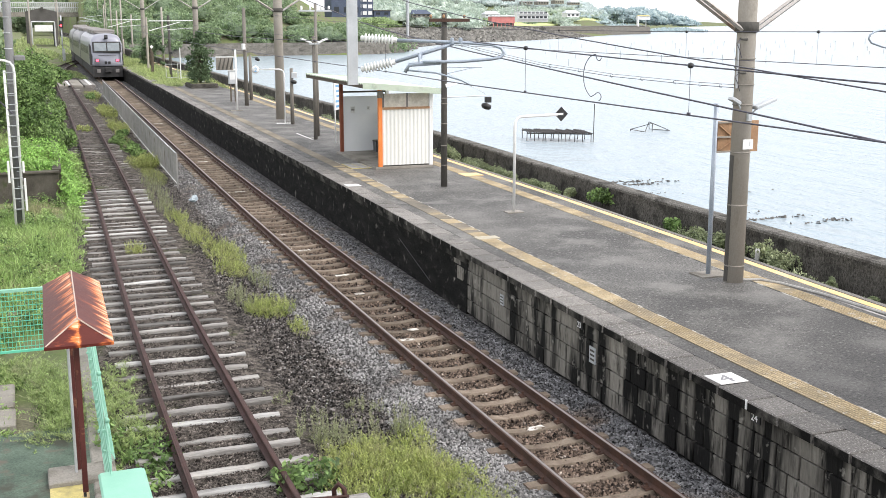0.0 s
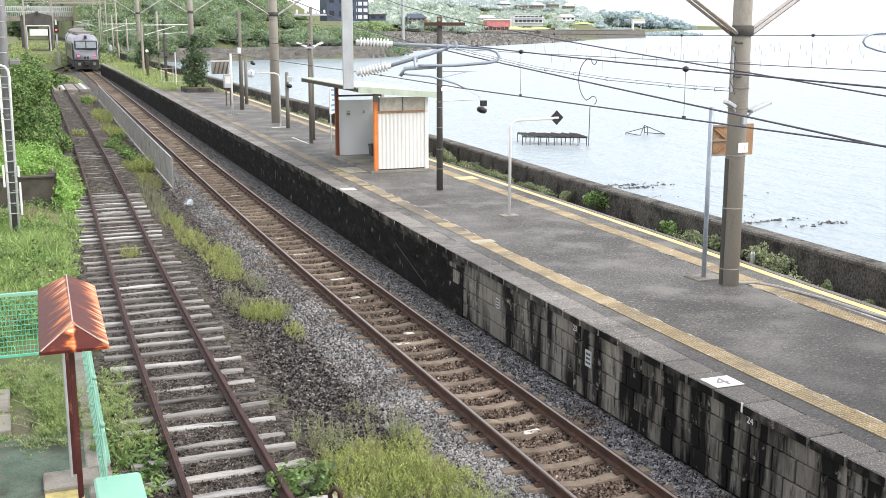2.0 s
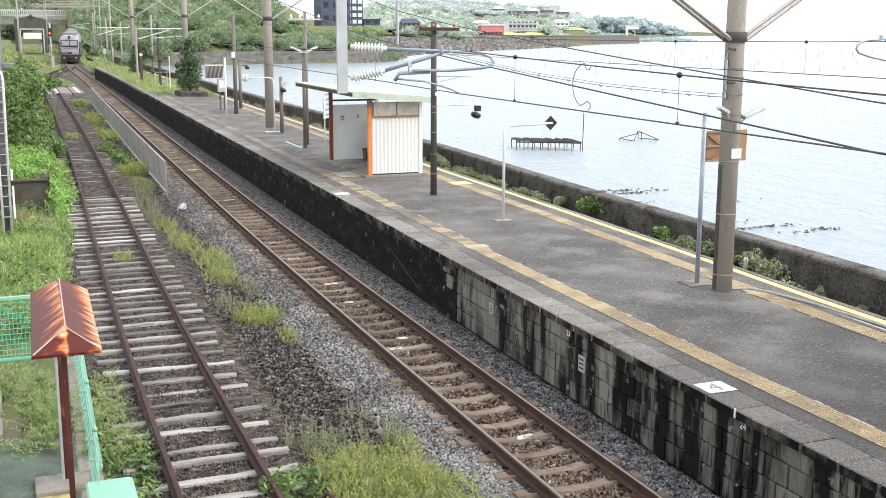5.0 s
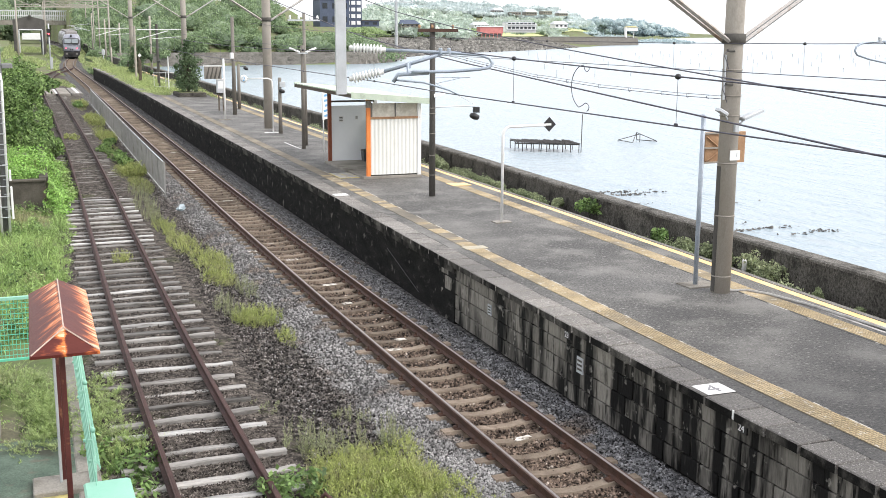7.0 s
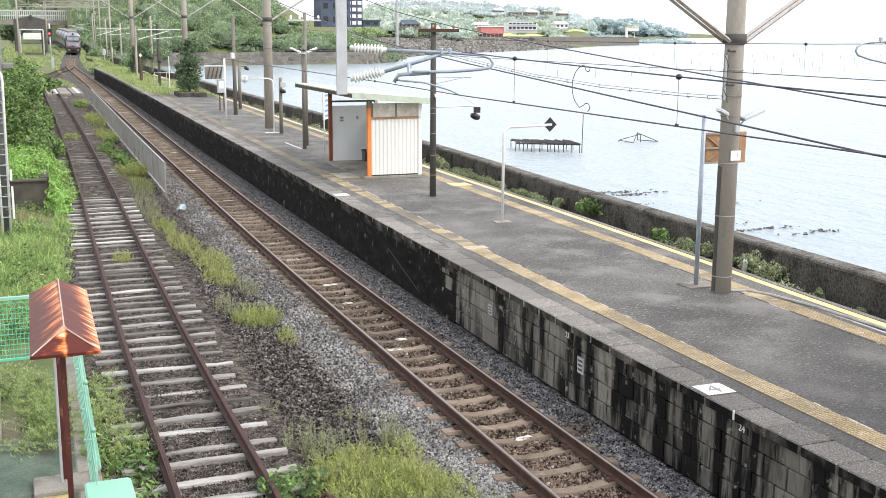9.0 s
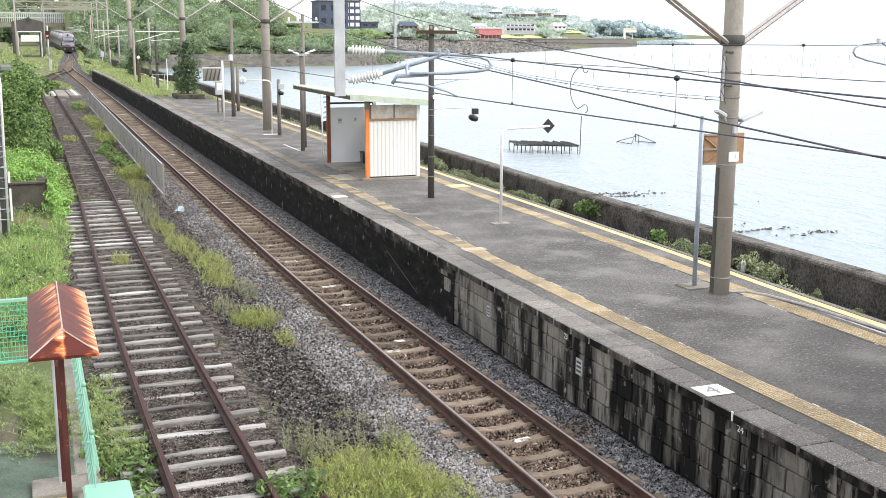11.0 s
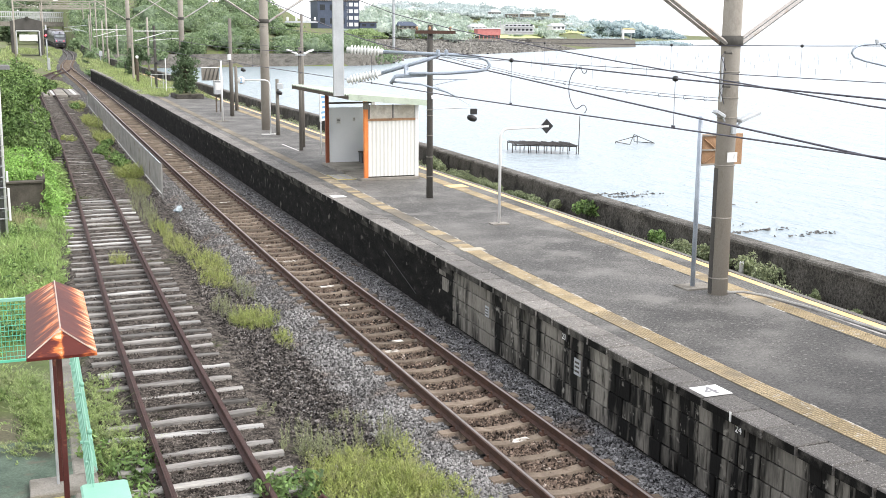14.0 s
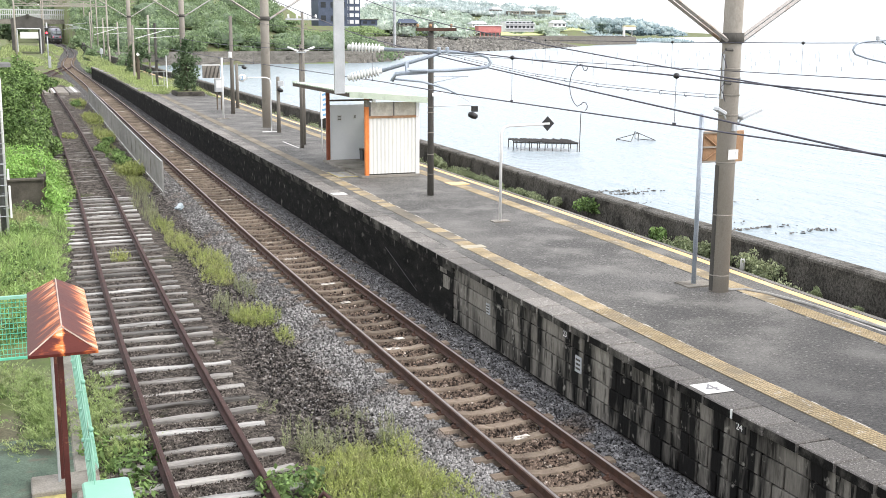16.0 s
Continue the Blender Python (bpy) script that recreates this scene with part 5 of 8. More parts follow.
    part("drop_post", Shape().box((10.3, 9.0, 4.0), (0.16, 0.16, 6.2), bevel=0.01), M_GALV, c, "grey square steel post")
    part("top_tube", Shape().tube([(10.3, 9.0, 5.56), (8.9, 9.0, 5.47), (8.38, 9.0, 5.44), (8.1, 9.0, 5.425), (8.02, 9.0, 5.41), (7.965, 9.0, 5.38), (7.95, 9.0, 5.34), (7.985, 9.0, 5.30), (8.13, 9.0, 5.26), (8.41, 9.0, 5.21), (8.8, 9.0, 5.14)], 0.011, 8), M_GALV_BLUE, c, "bent blue-grey tube", True)
    part("strut_tube", Shape().tube([(10.3, 9.0, 4.7), (8.8, 9.0, 5.14), (8.3, 9.0, 5.44)], 0.011, 8), M_GALV_BLUE, c, "sloping blue-grey strut tube", True)
    part("clamp", Shape().box((8.26, 9.0, 5.455), (0.03, 0.04, 0.05), bevel=0.006), M_GALV, c)


build_overhead()


# ---- left side: roofed stand, fences, painted floor, utility pole ----
def build_left():
    g = -0.22
    floor = Shape().box((-1.3, 13.2, g - 0.02), (3.7, 5.4, 0.10), bevel=0.01)
    slab = solid("painted_floor", floor, M_GREEN_FLOOR, "worn green painted concrete floor below the footbridge", "floor", "structure")
    part("yellow_patch", Shape().box((0.16, 13.1, g + 0.034), (0.42, 1.5, 0.008)), M_YELLOW_FLOOR, slab, "worn yellow painted patch")
    for x, y, w, d in ((-0.78, 17.6, 0.62, 1.1), (-1.6, 18.3, 0.8, 2.2), (-0.75, 16.55, 0.6, 0.75), (-1.5, 16.6, 0.8, 0.9)):
        part("paving_slab", Shape().box((x, y, g + 0.0), (w, d, 0.14), bevel=0.02), M_CONC, slab, "grey weathered paving slab")
    # long hipped roof on two posts
    st = thing("roofed_stand", "rust-streaked dark red sheet roof on slim red posts", "roofed stand")
    y0, y1, ze, zr, t, xm = 11.66, 14.62, 2.21, 2.44, 0.03, 0.36
    front, back = ((0.003, y0), (0.70, y0)), ((0.742, y1), (0.046, y1))
    ridge = ((0.357, y0 + 0.2), (0.394, y1 - 0.3))
    eaves = front + back
    s = Shape()
    s.add([(x, y, ze) for x, y in eaves] + [(x, y, zr) for x, y in ridge] + [(x, y, ze - t) for x, y in eaves],
          [(0, 1, 4), (1, 2, 5, 4), (3, 0, 4, 5), (2, 3, 5), (6, 9, 8, 7), (0, 6, 7, 1), (1, 7, 8, 2), (2, 8, 9, 3), (3, 9, 6, 0)])
    roof = part("roof", s, M_ROOF_RED, st, "rust-streaked dark red sheet roof")
    top = [(x, y, zr + 0.004) for x, y in ridge]
    for a, b in ((top[0], top[1]), ((0.02, y0 + 0.01, ze + 0.012), top[0]), ((0.69, y0 + 0.01, ze + 0.012), top[0])):
        part("ridge_cap", Shape().tube([a, b], 0.008, 5), M_ROOF_EDGE, roof, "pale worn ridge edge")
    part("post", Shape().box((xm - 0.02, 12.5, 1.0), (0.062, 0.062, 2.45), bevel=0.006), M_RED_POST, st, "dark red steel post")
    part("warning_band", Shape().box((xm - 0.02, 12.5, 0.20), (0.07, 0.07, 0.07)), M_YELLOW_LINE, st, "yellow and black band")
    part("band_stripe", Shape().box((xm - 0.03, 12.5, 0.21), (0.03, 0.074, 0.055)), M_BLACK, st)
    part("post", Shape().box((xm - 0.03, 14.1, 1.0), (0.062, 0.062, 2.45), bevel=0.006), M_RED_POST, st, "dark red steel post")
    part("pipe", Shape().tube([(xm - 0.075, 14.0, g), (xm - 0.075, 14.0, 2.2)], 0.018, 6), M_GALV, st, "pale peeling pipe")
    part("foot_slab", Shape().box((xm - 0.02, 14.0, g + 0.05), (0.8, 0.55, 0.10), bevel=0.015), M_CONC, st)
    # mint mesh fence with a folded top, seen almost edge on
    f = thing("mint_fence", "mint green painted steel mesh fence with a folded top edge", "fence")
    ya, yb = 11.9, 19.85
    def fx(y):
        return 0.585 + 0.016 * (y - 11.5)
    for y in (12.87, 14.75, 16.65, 18.55):
        p = part("post", Shape().tube([(fx(y) + 0.03, y, g - 0.1), (fx(y) + 0.03, y, 0.93)], 0.024, 10), M_MINT, f, smooth=True)
        part("cap", Shape().lathe((fx(y) + 0.03, y, 0.93), [(0.030, -0.03), (0.031, 0.0), (0.026, 0.016), (0.008, 0.026)], 10), M_MINT, p, smooth=True)
        for z in (0.12, 0.55, 0.80):
            part("bracket", Shape().box((fx(y) - 0.01, y, z), (0.05, 0.05, 0.035), bevel=0.006), M_MINT, p)
    for dx, z in ((0.0, -0.10), (0.0, 0.12), (0.0, 0.34), (0.0, 0.56), (0.0, 0.78), (0.055, 0.82), (0.015, 0.90)):
        part("rail", Shape().tube([(fx(ya) + dx, ya, z), (fx(yb) + dx, yb, z)], 0.0055, 5), M_MINT, f)
    wire_mesh = Shape().tube([(0, 0, -0.14), (0, 0, 0.78), (0.055, 0, 0.82), (0.015, 0, 0.90)], 0.004, 4).mesh("bar", M_MINT)
    for y in frange(ya, yb, 150):
        ob = new("bar", wire_mesh)
        ob.parent = f
        ob.matrix_local = pose(fx(y) + 0.004, y, 0)
    part("coping_stone", Shape().box((fx(15.8) + 0.0, 15.9, g - 0.03), (0.30, 8.0, 0.16), Matrix.Rotation(-0.016, 4, 'Z'), bevel=0.02), M_CONC, f, "old concrete footing")
    # green wire fence across
    f = thing("wire_fence", "bright green coated wire mesh fence panel", "fence")
    fy = 19.9
    for x in (0.58, -1.45, -3.5):
        part("post", Shape().box((x, fy, 0.38), (0.05, 0.05, 1.24), bevel=0.006), M_GREEN_WIRE, f)
    part("top_rail", Shape().box((-1.45, fy, 0.97), (4.15, 0.05, 0.06), bevel=0.01), M_MINT, f, "mint green top rail")
    part("bottom_rail", Shape().box((-1.45, fy, -0.12), (4.15, 0.04, 0.04)), M_GREEN_WIRE, f)
    for k in range(11):
        part("wire", Shape().box((-1.45, fy - 0.008, -0.04 + k * 0.092), (4.1, 0.008, 0.010)), M_GREEN_WIRE, f)
    for k in range(66):
        part("upright_wire", Shape().box((0.56 - k * 0.0622, fy + 0.004, 0.43), (0.008, 0.008, 1.06)), M_GREEN_WIRE, f)
    # mint box top
    b = thing("mint_box", "mint green painted metal box with rounded corners", "box")
    part("body", Shape().box((0.715, 11.45, 0.18), (0.46, 1.1, 0.80), bevel=0.03), M_MINT, b)
    part("lid", Shape().box((0.715, 11.45, 0.605), (0.50, 1.16, 0.05), bevel=0.02), M_MINT, b)
    # utility pole with white conduits
    x, y = -0.35, 32.6
    p = thing("utility_pole", "grey utility pole with two white conduit pipes and boxes", "pole")
    part("shaft", Shape().tube([(x, y + 0.16, -0.6), (x + 0.10, y + 0.16, 9.0)], 0.115, 14, 0.105), M_POLE_GREY, p, "grey banded steel pole", True)
    bands(x + 0.045, y + 0.16, [0.6 + 0.42 * k for k in range(16)], 0.112, p, M_GALV)
    part("conduit", Shape().tube([(x - 0.115, y - 0.05, -0.3), (x - 0.115, y - 0.05, 4.22)], 0.034, 8), M_WHITE, p, "white conduit pipe", True)
    part("conduit", Shape().tube([(x + 0.09, y - 0.05, -0.3), (x + 0.14, y - 0.05, 4.15), (x + 0.12, y - 0.05, 4.32), (x + 0.05, y - 0.05, 4.43), (x - 0.08, y - 0.05, 4.48), (x - 0.4, y - 0.05, 4.54)], 0.034, 8), M_WHITE, p, "white bent conduit pipe", True)
    for k in range(14):
        part("strap", Shape().box((x + 0.01, y - 0.05, 0.4 + k * 0.29), (0.28, 0.09, 0.014)), M_GALV, p)
    for dx, z0, h in ((-0.2, 1.15, 0.6), (0.19, 1.42, 0.3), (0.2, 0.35, 0.9)):
        part("switch_box", Shape().box((x + dx, y - 0.04, z0 + h / 2), (0.06, 0.14, h), bevel=0.012), M_WHITE, p, "white switch box")
    part("stay", Shape().tube([(x - 0.3, y, 3.4), (x + 0.02, y - 0.1, 3.05)], 0.02, 6), M_WIRE, p)
    part("lamp", Shape().box((x + 0.30, y + 0.2, 4.55), (0.30, 0.2, 0.13), bevel=0.03), M_POLE_GREY, p, "grey lamp head on an arm")
    # concrete pole further left, partly in view
    # retaining wall with terrace
    s = Shape()
    s.box((-6.6, 38.25, 0.1), (14.95, 0.28, 1.16), bevel=0.02)
    w = solid("retaining_wall", s, M_WALL_STONE, "dark mossy concrete retaining wall holding a weedy bank", "wall", "structure")
    part("cap", Shape().box((-6.6, 38.22, 0.70), (15.0, 0.36, 0.06), bevel=0.012), M_WALL_STONE, w)
    s = Shape()
    s.sweep([(-0.14, 0.72), (0.14, 0.72), (0.14, -0.6), (-0.14, -0.6)], frange(38.4, 110, 36), lambda y: siding_x(y) - 1.72, rise)
    part("side_wall", s, M_WALL_STONE, w)
    part("post", Shape().box((0.83, 38.15, 0.0), (0.10, 0.10, 0.9)), M_BARK, w)
    # bag and bits of litter
    b = thing("plastic_bag", "crumpled pale blue plastic bag on the ballast", "bag")
    r = random.Random(3)
    s = Shape()
    s.lathe((4.92, 36.05, -0.22), [(0.10, 0), (0.14, 0.06), (0.10, 0.14), (0.04, 0.20)], 9)
    s.v = [(a + r.uniform(-0.05, 0.05), b2 + r.uniform(-0.05, 0.05), c + r.uniform(-0.03, 0.03)) for a, b2, c in s.v]
    part("sack", s, M_BAG, b)
    # buffer bar at the end of the siding
    b = thing("buffer_bar", "rusty rod with round hooks across the end of the siding", "track fitting")
    part("rod", Shape().tube([(1.5, 12.05, 0.03), (3.25, 11.75, 0.03)], 0.018, 6), M_RAIL_RED, b)
    for x in (1.95, 3.12):
        part("hook", Shape().tube([(x, 11.9, -0.1), (x - 0.02, 11.88, 0.08), (x + 0.03, 11.85, 0.16), (x + 0.09, 11.82, 0.1), (x + 0.1, 11.8, -0.1)], 0.03, 6), M_RAIL_RED, b, smooth=True)
    part("sleeper_end", Shape().box((3.35, 11.75, -0.08), (0.3, 0.2, 0.16), bevel=0.01), M_SLEEPER_W, b)


M_ROOF_EDGE = material("worn_pale_roof_edge", (0.40, 0.30, 0.25), (0.55, 0.45, 0.38), 0.6, 6, 60, 0.1)
M_BAG = material("pale_blue_plastic", (0.28, 0.35, 0.39), (0.42, 0.49, 0.53), 0.35, 5, 30, 0.2)
build_left()


# ---- low fence between the tracks ----
def build_track_fence():
    ya, yb, n = 39.6, 85.0, 23
    fence = thing("track_fence", "long low grey steel bar fence between the two tracks", "fence")
    bar_mesh = Shape().box((0, 0, 0), (0.012, 0.055, 1.06)).mesh("bar", M_FENCE_GREY)
    def fx(y):
        return 4.88 + (y - 39.6) * 0.0125
    for i in range(n):
        y0, y1 = ya + (yb - ya) * i / n, ya + (yb - ya) * (i + 1) / n
        z0, z1 = rise(y0) - 0.25, rise(y1) - 0.25
        part("post", Shape().box((fx(y0), y0, z0 + 0.6), (0.05, 0.05, 1.24)), M_FENCE_GREY, fence)
        panel = part("top_rail", Shape().tube([(fx(y0), y0, z0 + 1.18), (fx(y1), y1, z1 + 1.18)], 0.022, 4), M_WHITE, fence, "pale steel rail")
        part("bottom_rail", Shape().tube([(fx(y0), y0, z0 + 0.1), (fx(y1), y1, z1 + 0.1)], 0.022, 4), M_WHITE, fence, "pale steel rail")
        s = Shape()
        k = 18
        for j in range(k):
            y = y0 + (y1 - y0) * (j + 0.5) / k
            z = rise(y) - 0.25
            if i < 16:
                ob = new("bar", bar_mesh)
                ob.parent = panel
                ob.matrix_local = pose(fx(y), y, z + 0.64)
            else:
                s.box((fx(y), y, z + 0.64), (0.012, 0.07, 1.06))
        if i >= 16:
            tagged(part("far_bars", s, M_FENCE_GREY, panel), kind="stuff")
    part("post", Shape().box((fx(yb), yb, rise(yb) + 0.35), (0.05, 0.05, 1.24)), M_FENCE_GREY, fence)


build_track_fence()


# ---- crossing panels over the siding ----
def build_crossing():
    c = thing("foot_crossing", "pale concrete foot crossing slabs over the siding", "crossing")
    for x0, x1 in ((2.05, 2.62), (2.72, 3.45), (3.72, 4.6), (4.7, 5.6)):
        part("slab", Shape().box(((x0 + x1) / 2, 101.0, rise(101) - 0.215), (x1 - x0, 9.5, 0.22), bevel=0.03), M_CONC if x1 < 5 else M_COPING, c)
    part("white_edge", Shape().box((5.2, 101.0, rise(101) - 0.09), (0.22, 9.3, 0.03)), M_WHITE_PAINT, c)
    part("white_edge", Shape().box((3.58, 100.0, rise(101) - 0.12), (0.25, 7.3, 0.05)), M_WHITE_PAINT, c)


build_crossing()


# ---- far railway structures: portal, bridge, signal, gantries ----
def build_far_line():
    y = 230.0
    z = rise(y) - 0.3
    x0, x1 = 1.3, 7.0
    p = thing("concrete_portal", "dark grey concrete portal with a low gable over a side road", "portal")
    s = Shape()
    o0, o1, oh, top = 2.35, 6.35, 4.6, 7.3
    for xa, xb in ((x0, o0), (o1, x1)):
        part("pier", Shape().box(((xa + xb) / 2, y + 4.5, z + oh / 2), (xb - xa, 9.0, oh), bevel=0.05), M_DARK_CONC, p)
    s = Shape().add([(x0, y, z + oh), (x1, y, z + oh), (x1, y, z + 6.6), ((x0 + x1) / 2, y, z + top), (x0, y, z + 6.6),
                     (x0, y + 9, z + oh), (x1, y + 9, z + oh), (x1, y + 9, z + 6.6), ((x0 + x1) / 2, y + 9, z + top), (x0, y + 9, z + 6.6)],
                    [(0, 1, 2, 3, 4), (9, 8, 7, 6, 5), (0, 5, 6, 1), (1, 6, 7, 2), (2, 7, 8, 3), (3, 8, 9, 4), (4, 9, 5, 0)])
    part("lintel", s, M_DARK_CONC, p, "dark concrete gable lintel")
    for a, b in (((o0 - 0.1, z + 0.0), (o0 - 0.1, z + oh + 0.1)), ((o1 + 0.1, z + 0.0), (o1 + 0.1, z + oh + 0.1)), ((o0 - 0.1, z + oh + 0.1), (o1 + 0.1, z + oh + 0.1))):
        part("pale_trim", Shape().tube([(a[0], y - 0.15, a[1]), (b[0], y - 0.15, b[1])], 0.14, 4), M_RAILING, p, "pale frame line")
    part("lamp", Shape().box(((x0 + x1) / 2 + 0.2, y - 0.2, z + top - 0.1), (0.5, 0.4, 0.5), bevel=0.05), M_POLE_DARK, p)
    # pale wall beyond the side road
    solid("wall_beyond", Shape().box((5.64, 292, 4.09), (4.2, 0.4, 1.5), bevel=0.05), M_WHITE, "pale rendered wall beyond the side road", "wall", "structure")
    # road bridge over the line
    y = 345.0
    b = thing("road_bridge", "pale concrete road bridge with white lattice railings across the railway", "bridge")
    z = 7.75
    part("deck", Shape().box((8.0, y + 5, z), (33.0, 10.0, 1.3), bevel=0.05), M_CONC, b, "grey concrete bridge deck")
    for xx in (-6.0, 20.5):
        part("pier", Shape().box((xx, y + 5, z / 2), (1.2, 9.0, z)), M_DARK_CONC, b)
    for yy in (y - 0.1, y + 9.8):
        part("railing", Shape().box((8.0, yy, z + 3.4), (33.0, 0.15, 0.18)), M_RAILING, b, "white top rail")
        part("railing", Shape().box((8.0, yy, z + 2.0), (33.0, 0.13, 0.13)), M_RAILING, b)
        s = Shape()
        for k in range(60):
            s.box((-8.4 + 0.55 * k, yy, z + 2.0), (0.13, 0.08, 2.8))
        tagged(part("railing_infill", s, M_RAILING, b, "white closely set railing bars"), kind="stuff")
    # signal with a red lamp
    x, y = 5.12, 153.5
    z = rise(y) - 0.3
    sg = thing("railway_signal", "railway colour light signal showing red on a grey mast", "signal")
    post("mast", x, y, z, z + 5.9, 0.09, M_GALV, sg, 8)
    part("hood_box", Shape().box((x - 0.05, y - 0.2, z + 4.75), (0.46, 0.25, 1.0), bevel=0.05), M_BLACK, sg, "black signal head")
    part("red_lamp", Shape().lathe((x - 0.05, y - 0.34, z + 4.60), [(0.02, 0.03), (0.11, 0.02), (0.12, -0.02), (0.02, -0.03)], 14, Matrix.Rotation(radians(90), 4, 'X')), M_SIGNAL, sg, "glowing red signal lamp")
    part("case", Shape().box((x + 0.1, y - 0.3, z + 0.9), (0.36, 0.3, 1.5), bevel=0.04), M_GALV, sg, "grey relay case")
    # row of slim poles and gantry beams beyond the platform
    def gantry(y, xa, xb, h, arm=True):
        g = thing("line_gantry", "slim grey overhead line gantry with cantilever arms", "gantry", group="line gantries")
        z0 = rise(y) - 0.3
        for xx in (xa, xb):
            post("leg", xx, y, z0, z0 + h, 0.12, M_POLE, g, 8, 0.10)
        part("beam", Shape().box(((xa + xb) / 2, y, z0 + h - 0.6), (xb - xa, 0.14, 0.14)), M_POLE, g)
        part("beam", Shape().box(((xa + xb) / 2, y, z0 + h - 1.5), (xb - xa, 0.10, 0.10)), M_POLE, g)
        n = 6
        for k in range(n):
            a = xa + (xb - xa) * k / n
            c = xa + (xb - xa) * (k + 1) / n
            part("web", Shape().tube([(a, y, z0 + h - (1.5 if k % 2 else 0.6)), (c, y, z0 + h - (0.6 if k % 2 else 1.5))], 0.03, 4), M_POLE, g)
        if arm:
            xm = main_x(y)
            part("cantilever_arm", Shape().tube([(xm + 2.6, y, z0 + 5.9), (xm - 0.2, y, z0 + 5.6)], 0.028, 6), M_GALV, g, "pale cantilever tube")
            part("cantilever_arm", Shape().tube([(xm + 2.6, y, z0 + 5.0), (xm + 0.3, y, z0 + 5.55)], 0.024, 6), M_GALV, g, "pale cantilever tube")
            part("cantilever_arm", Shape().tube([(xm + 1.6, y, z0 + 5.2), (xm - 0.5, y, z0 + 5.05)], 0.024, 6), M_GALV, g, "pale cantilever tube")
        # white marker stake by the sea wall
    g = thing("marker_stake", "short white marker stake with a dark band by the sea wall", "stake")
    part("shaft", Shape().box((13.36, 17.8, 0.80), (0.09, 0.07, 0.44), bevel=0.01), M_WHITE, g)
    part("band", Shape().box((13.36, 17.76, 0.90), (0.05, 0.01, 0.12)), M_BLACK, g)
    for y, xa, xb, h in ((153, 1.3, 12.6, 9.5), (200, 1.7, 14.8, 10.5), (248, 7.7, 17.3, 10.9), (296, 8.8, 18.9, 11.1)):
        gantry(y, xa, xb, h, y < 240)
    for x, y, h in ((12.6, 139, 6.2), (12.3, 148, 3.2), (12.6, 160, 6.8), (14.0, 205, 8.0), (12.8, 110, 5.5), (-1.2, 66, 8.5), (-2.4, 84, 8.6), (-1.1, 160, 8.9)):
        g = thing("pole", "slim grey line-side pole", "pole", group="line-side poles")
        z0 = (plat_z(y) if (8 < x < 13 and y < 121) else land(x, y)) - 0.2
        post("shaft", x, y, z0, z0 + h, 0.11, M_POLE, g, 8, 0.09)
    # white line-side box on a post
    g = thing("line_side_box", "small white line-side box on a slim post", "box")
    post("post", 12.0, 157, land(12.0, 157), land(12.0, 157) + 2.6, 0.05, M_GALV, g, 6)
    part("case", Shape().box((12.0, 156.9, land(12.0, 157) + 2.2), (0.42, 0.3, 0.7), bevel=0.04), M_GALV, g)


build_far_line()


# ---- platform far end: fence, posts, planter ----
def build_platform_end():
    y = 84.0
    z = plat_z(y)
    f = thing("end_barrier", "white pipe barrier across the grassy end of the platform", "barrier")
    for x in (9.9, 10.75, 11.6, 12.35):
        part("post", Shape().tube([(x, y, z), (x, y, z + 1.15)], 0.022, 6), M_GALV, f)
    part("rail", Shape().tube([(9.9, y, z + 1.1), (12.35, y, z + 1.1)], 0.02, 6), M_GALV, f)
    part("rail", Shape().tube([(9.9, y, z + 0.12), (12.35, y, z + 0.12)], 0.02, 6), M_GALV, f)
    for x, y, h, mat in ((10.35, 84.5, 1.9, M_POLE_DARK), (9.85, 93, 1.9, M_BARK), (10.0, 93.3, 1.7, M_BARK), (10.5, 80.5, 2.4, M_WHITE), (10.85, 89, 4.6, M_POLE_DARK), (11.95, 79.5, 2.3, M_WHITE), (11.75, 79, 2.2, M_WHITE), (10.2, 99.0, 4.4, M_POLE)):
        g = thing("post", "upright post at the grassy end of the platform", "post", group="platform end posts")
        part("shaft", Shape().tube([(x, y, plat_z(y) - 0.1), (x, y, plat_z(y) + h)], (0.035 if mat is M_WHITE else 0.06) if h < 3 else 0.1, 8), mat, g)
        if mat is M_POLE_DARK and h < 3:
            part("lamp_head", Shape().box((x, y, plat_z(y) + h), (0.22, 0.2, 0.16), bevel=0.03), M_BLACK, g)
    g = thing("diamond_sign", "small white diamond marker on a post", "sign")
    part("plate", Shape().box((9.9, 92.9, plat_z(93) + 2.1), (0.22, 0.03, 0.22), Matrix.Rotation(radians(45), 4, 'Y')), M_WHITE, g)
    part("stake", Shape().tube([(9.9, 92.95, plat_z(93)), (9.9, 92.95, plat_z(93) + 1.95)], 0.04, 6), M_BARK, g)
    b = thing("planter", "low dark stone planter on the platform", "planter")
    z = plat_z(74)
    part("kerb", Shape().box((11.05, 74.6, z + 0.14), (1.8, 2.6, 0.28), bevel=0.04), M_SEAWALL, b)
    part("soil", Shape().box((11.05, 74.6, z + 0.27), (1.5, 2.3, 0.06)), M_SOIL, b)


build_platform_end()


# ---- train ----
CAR = 20.4


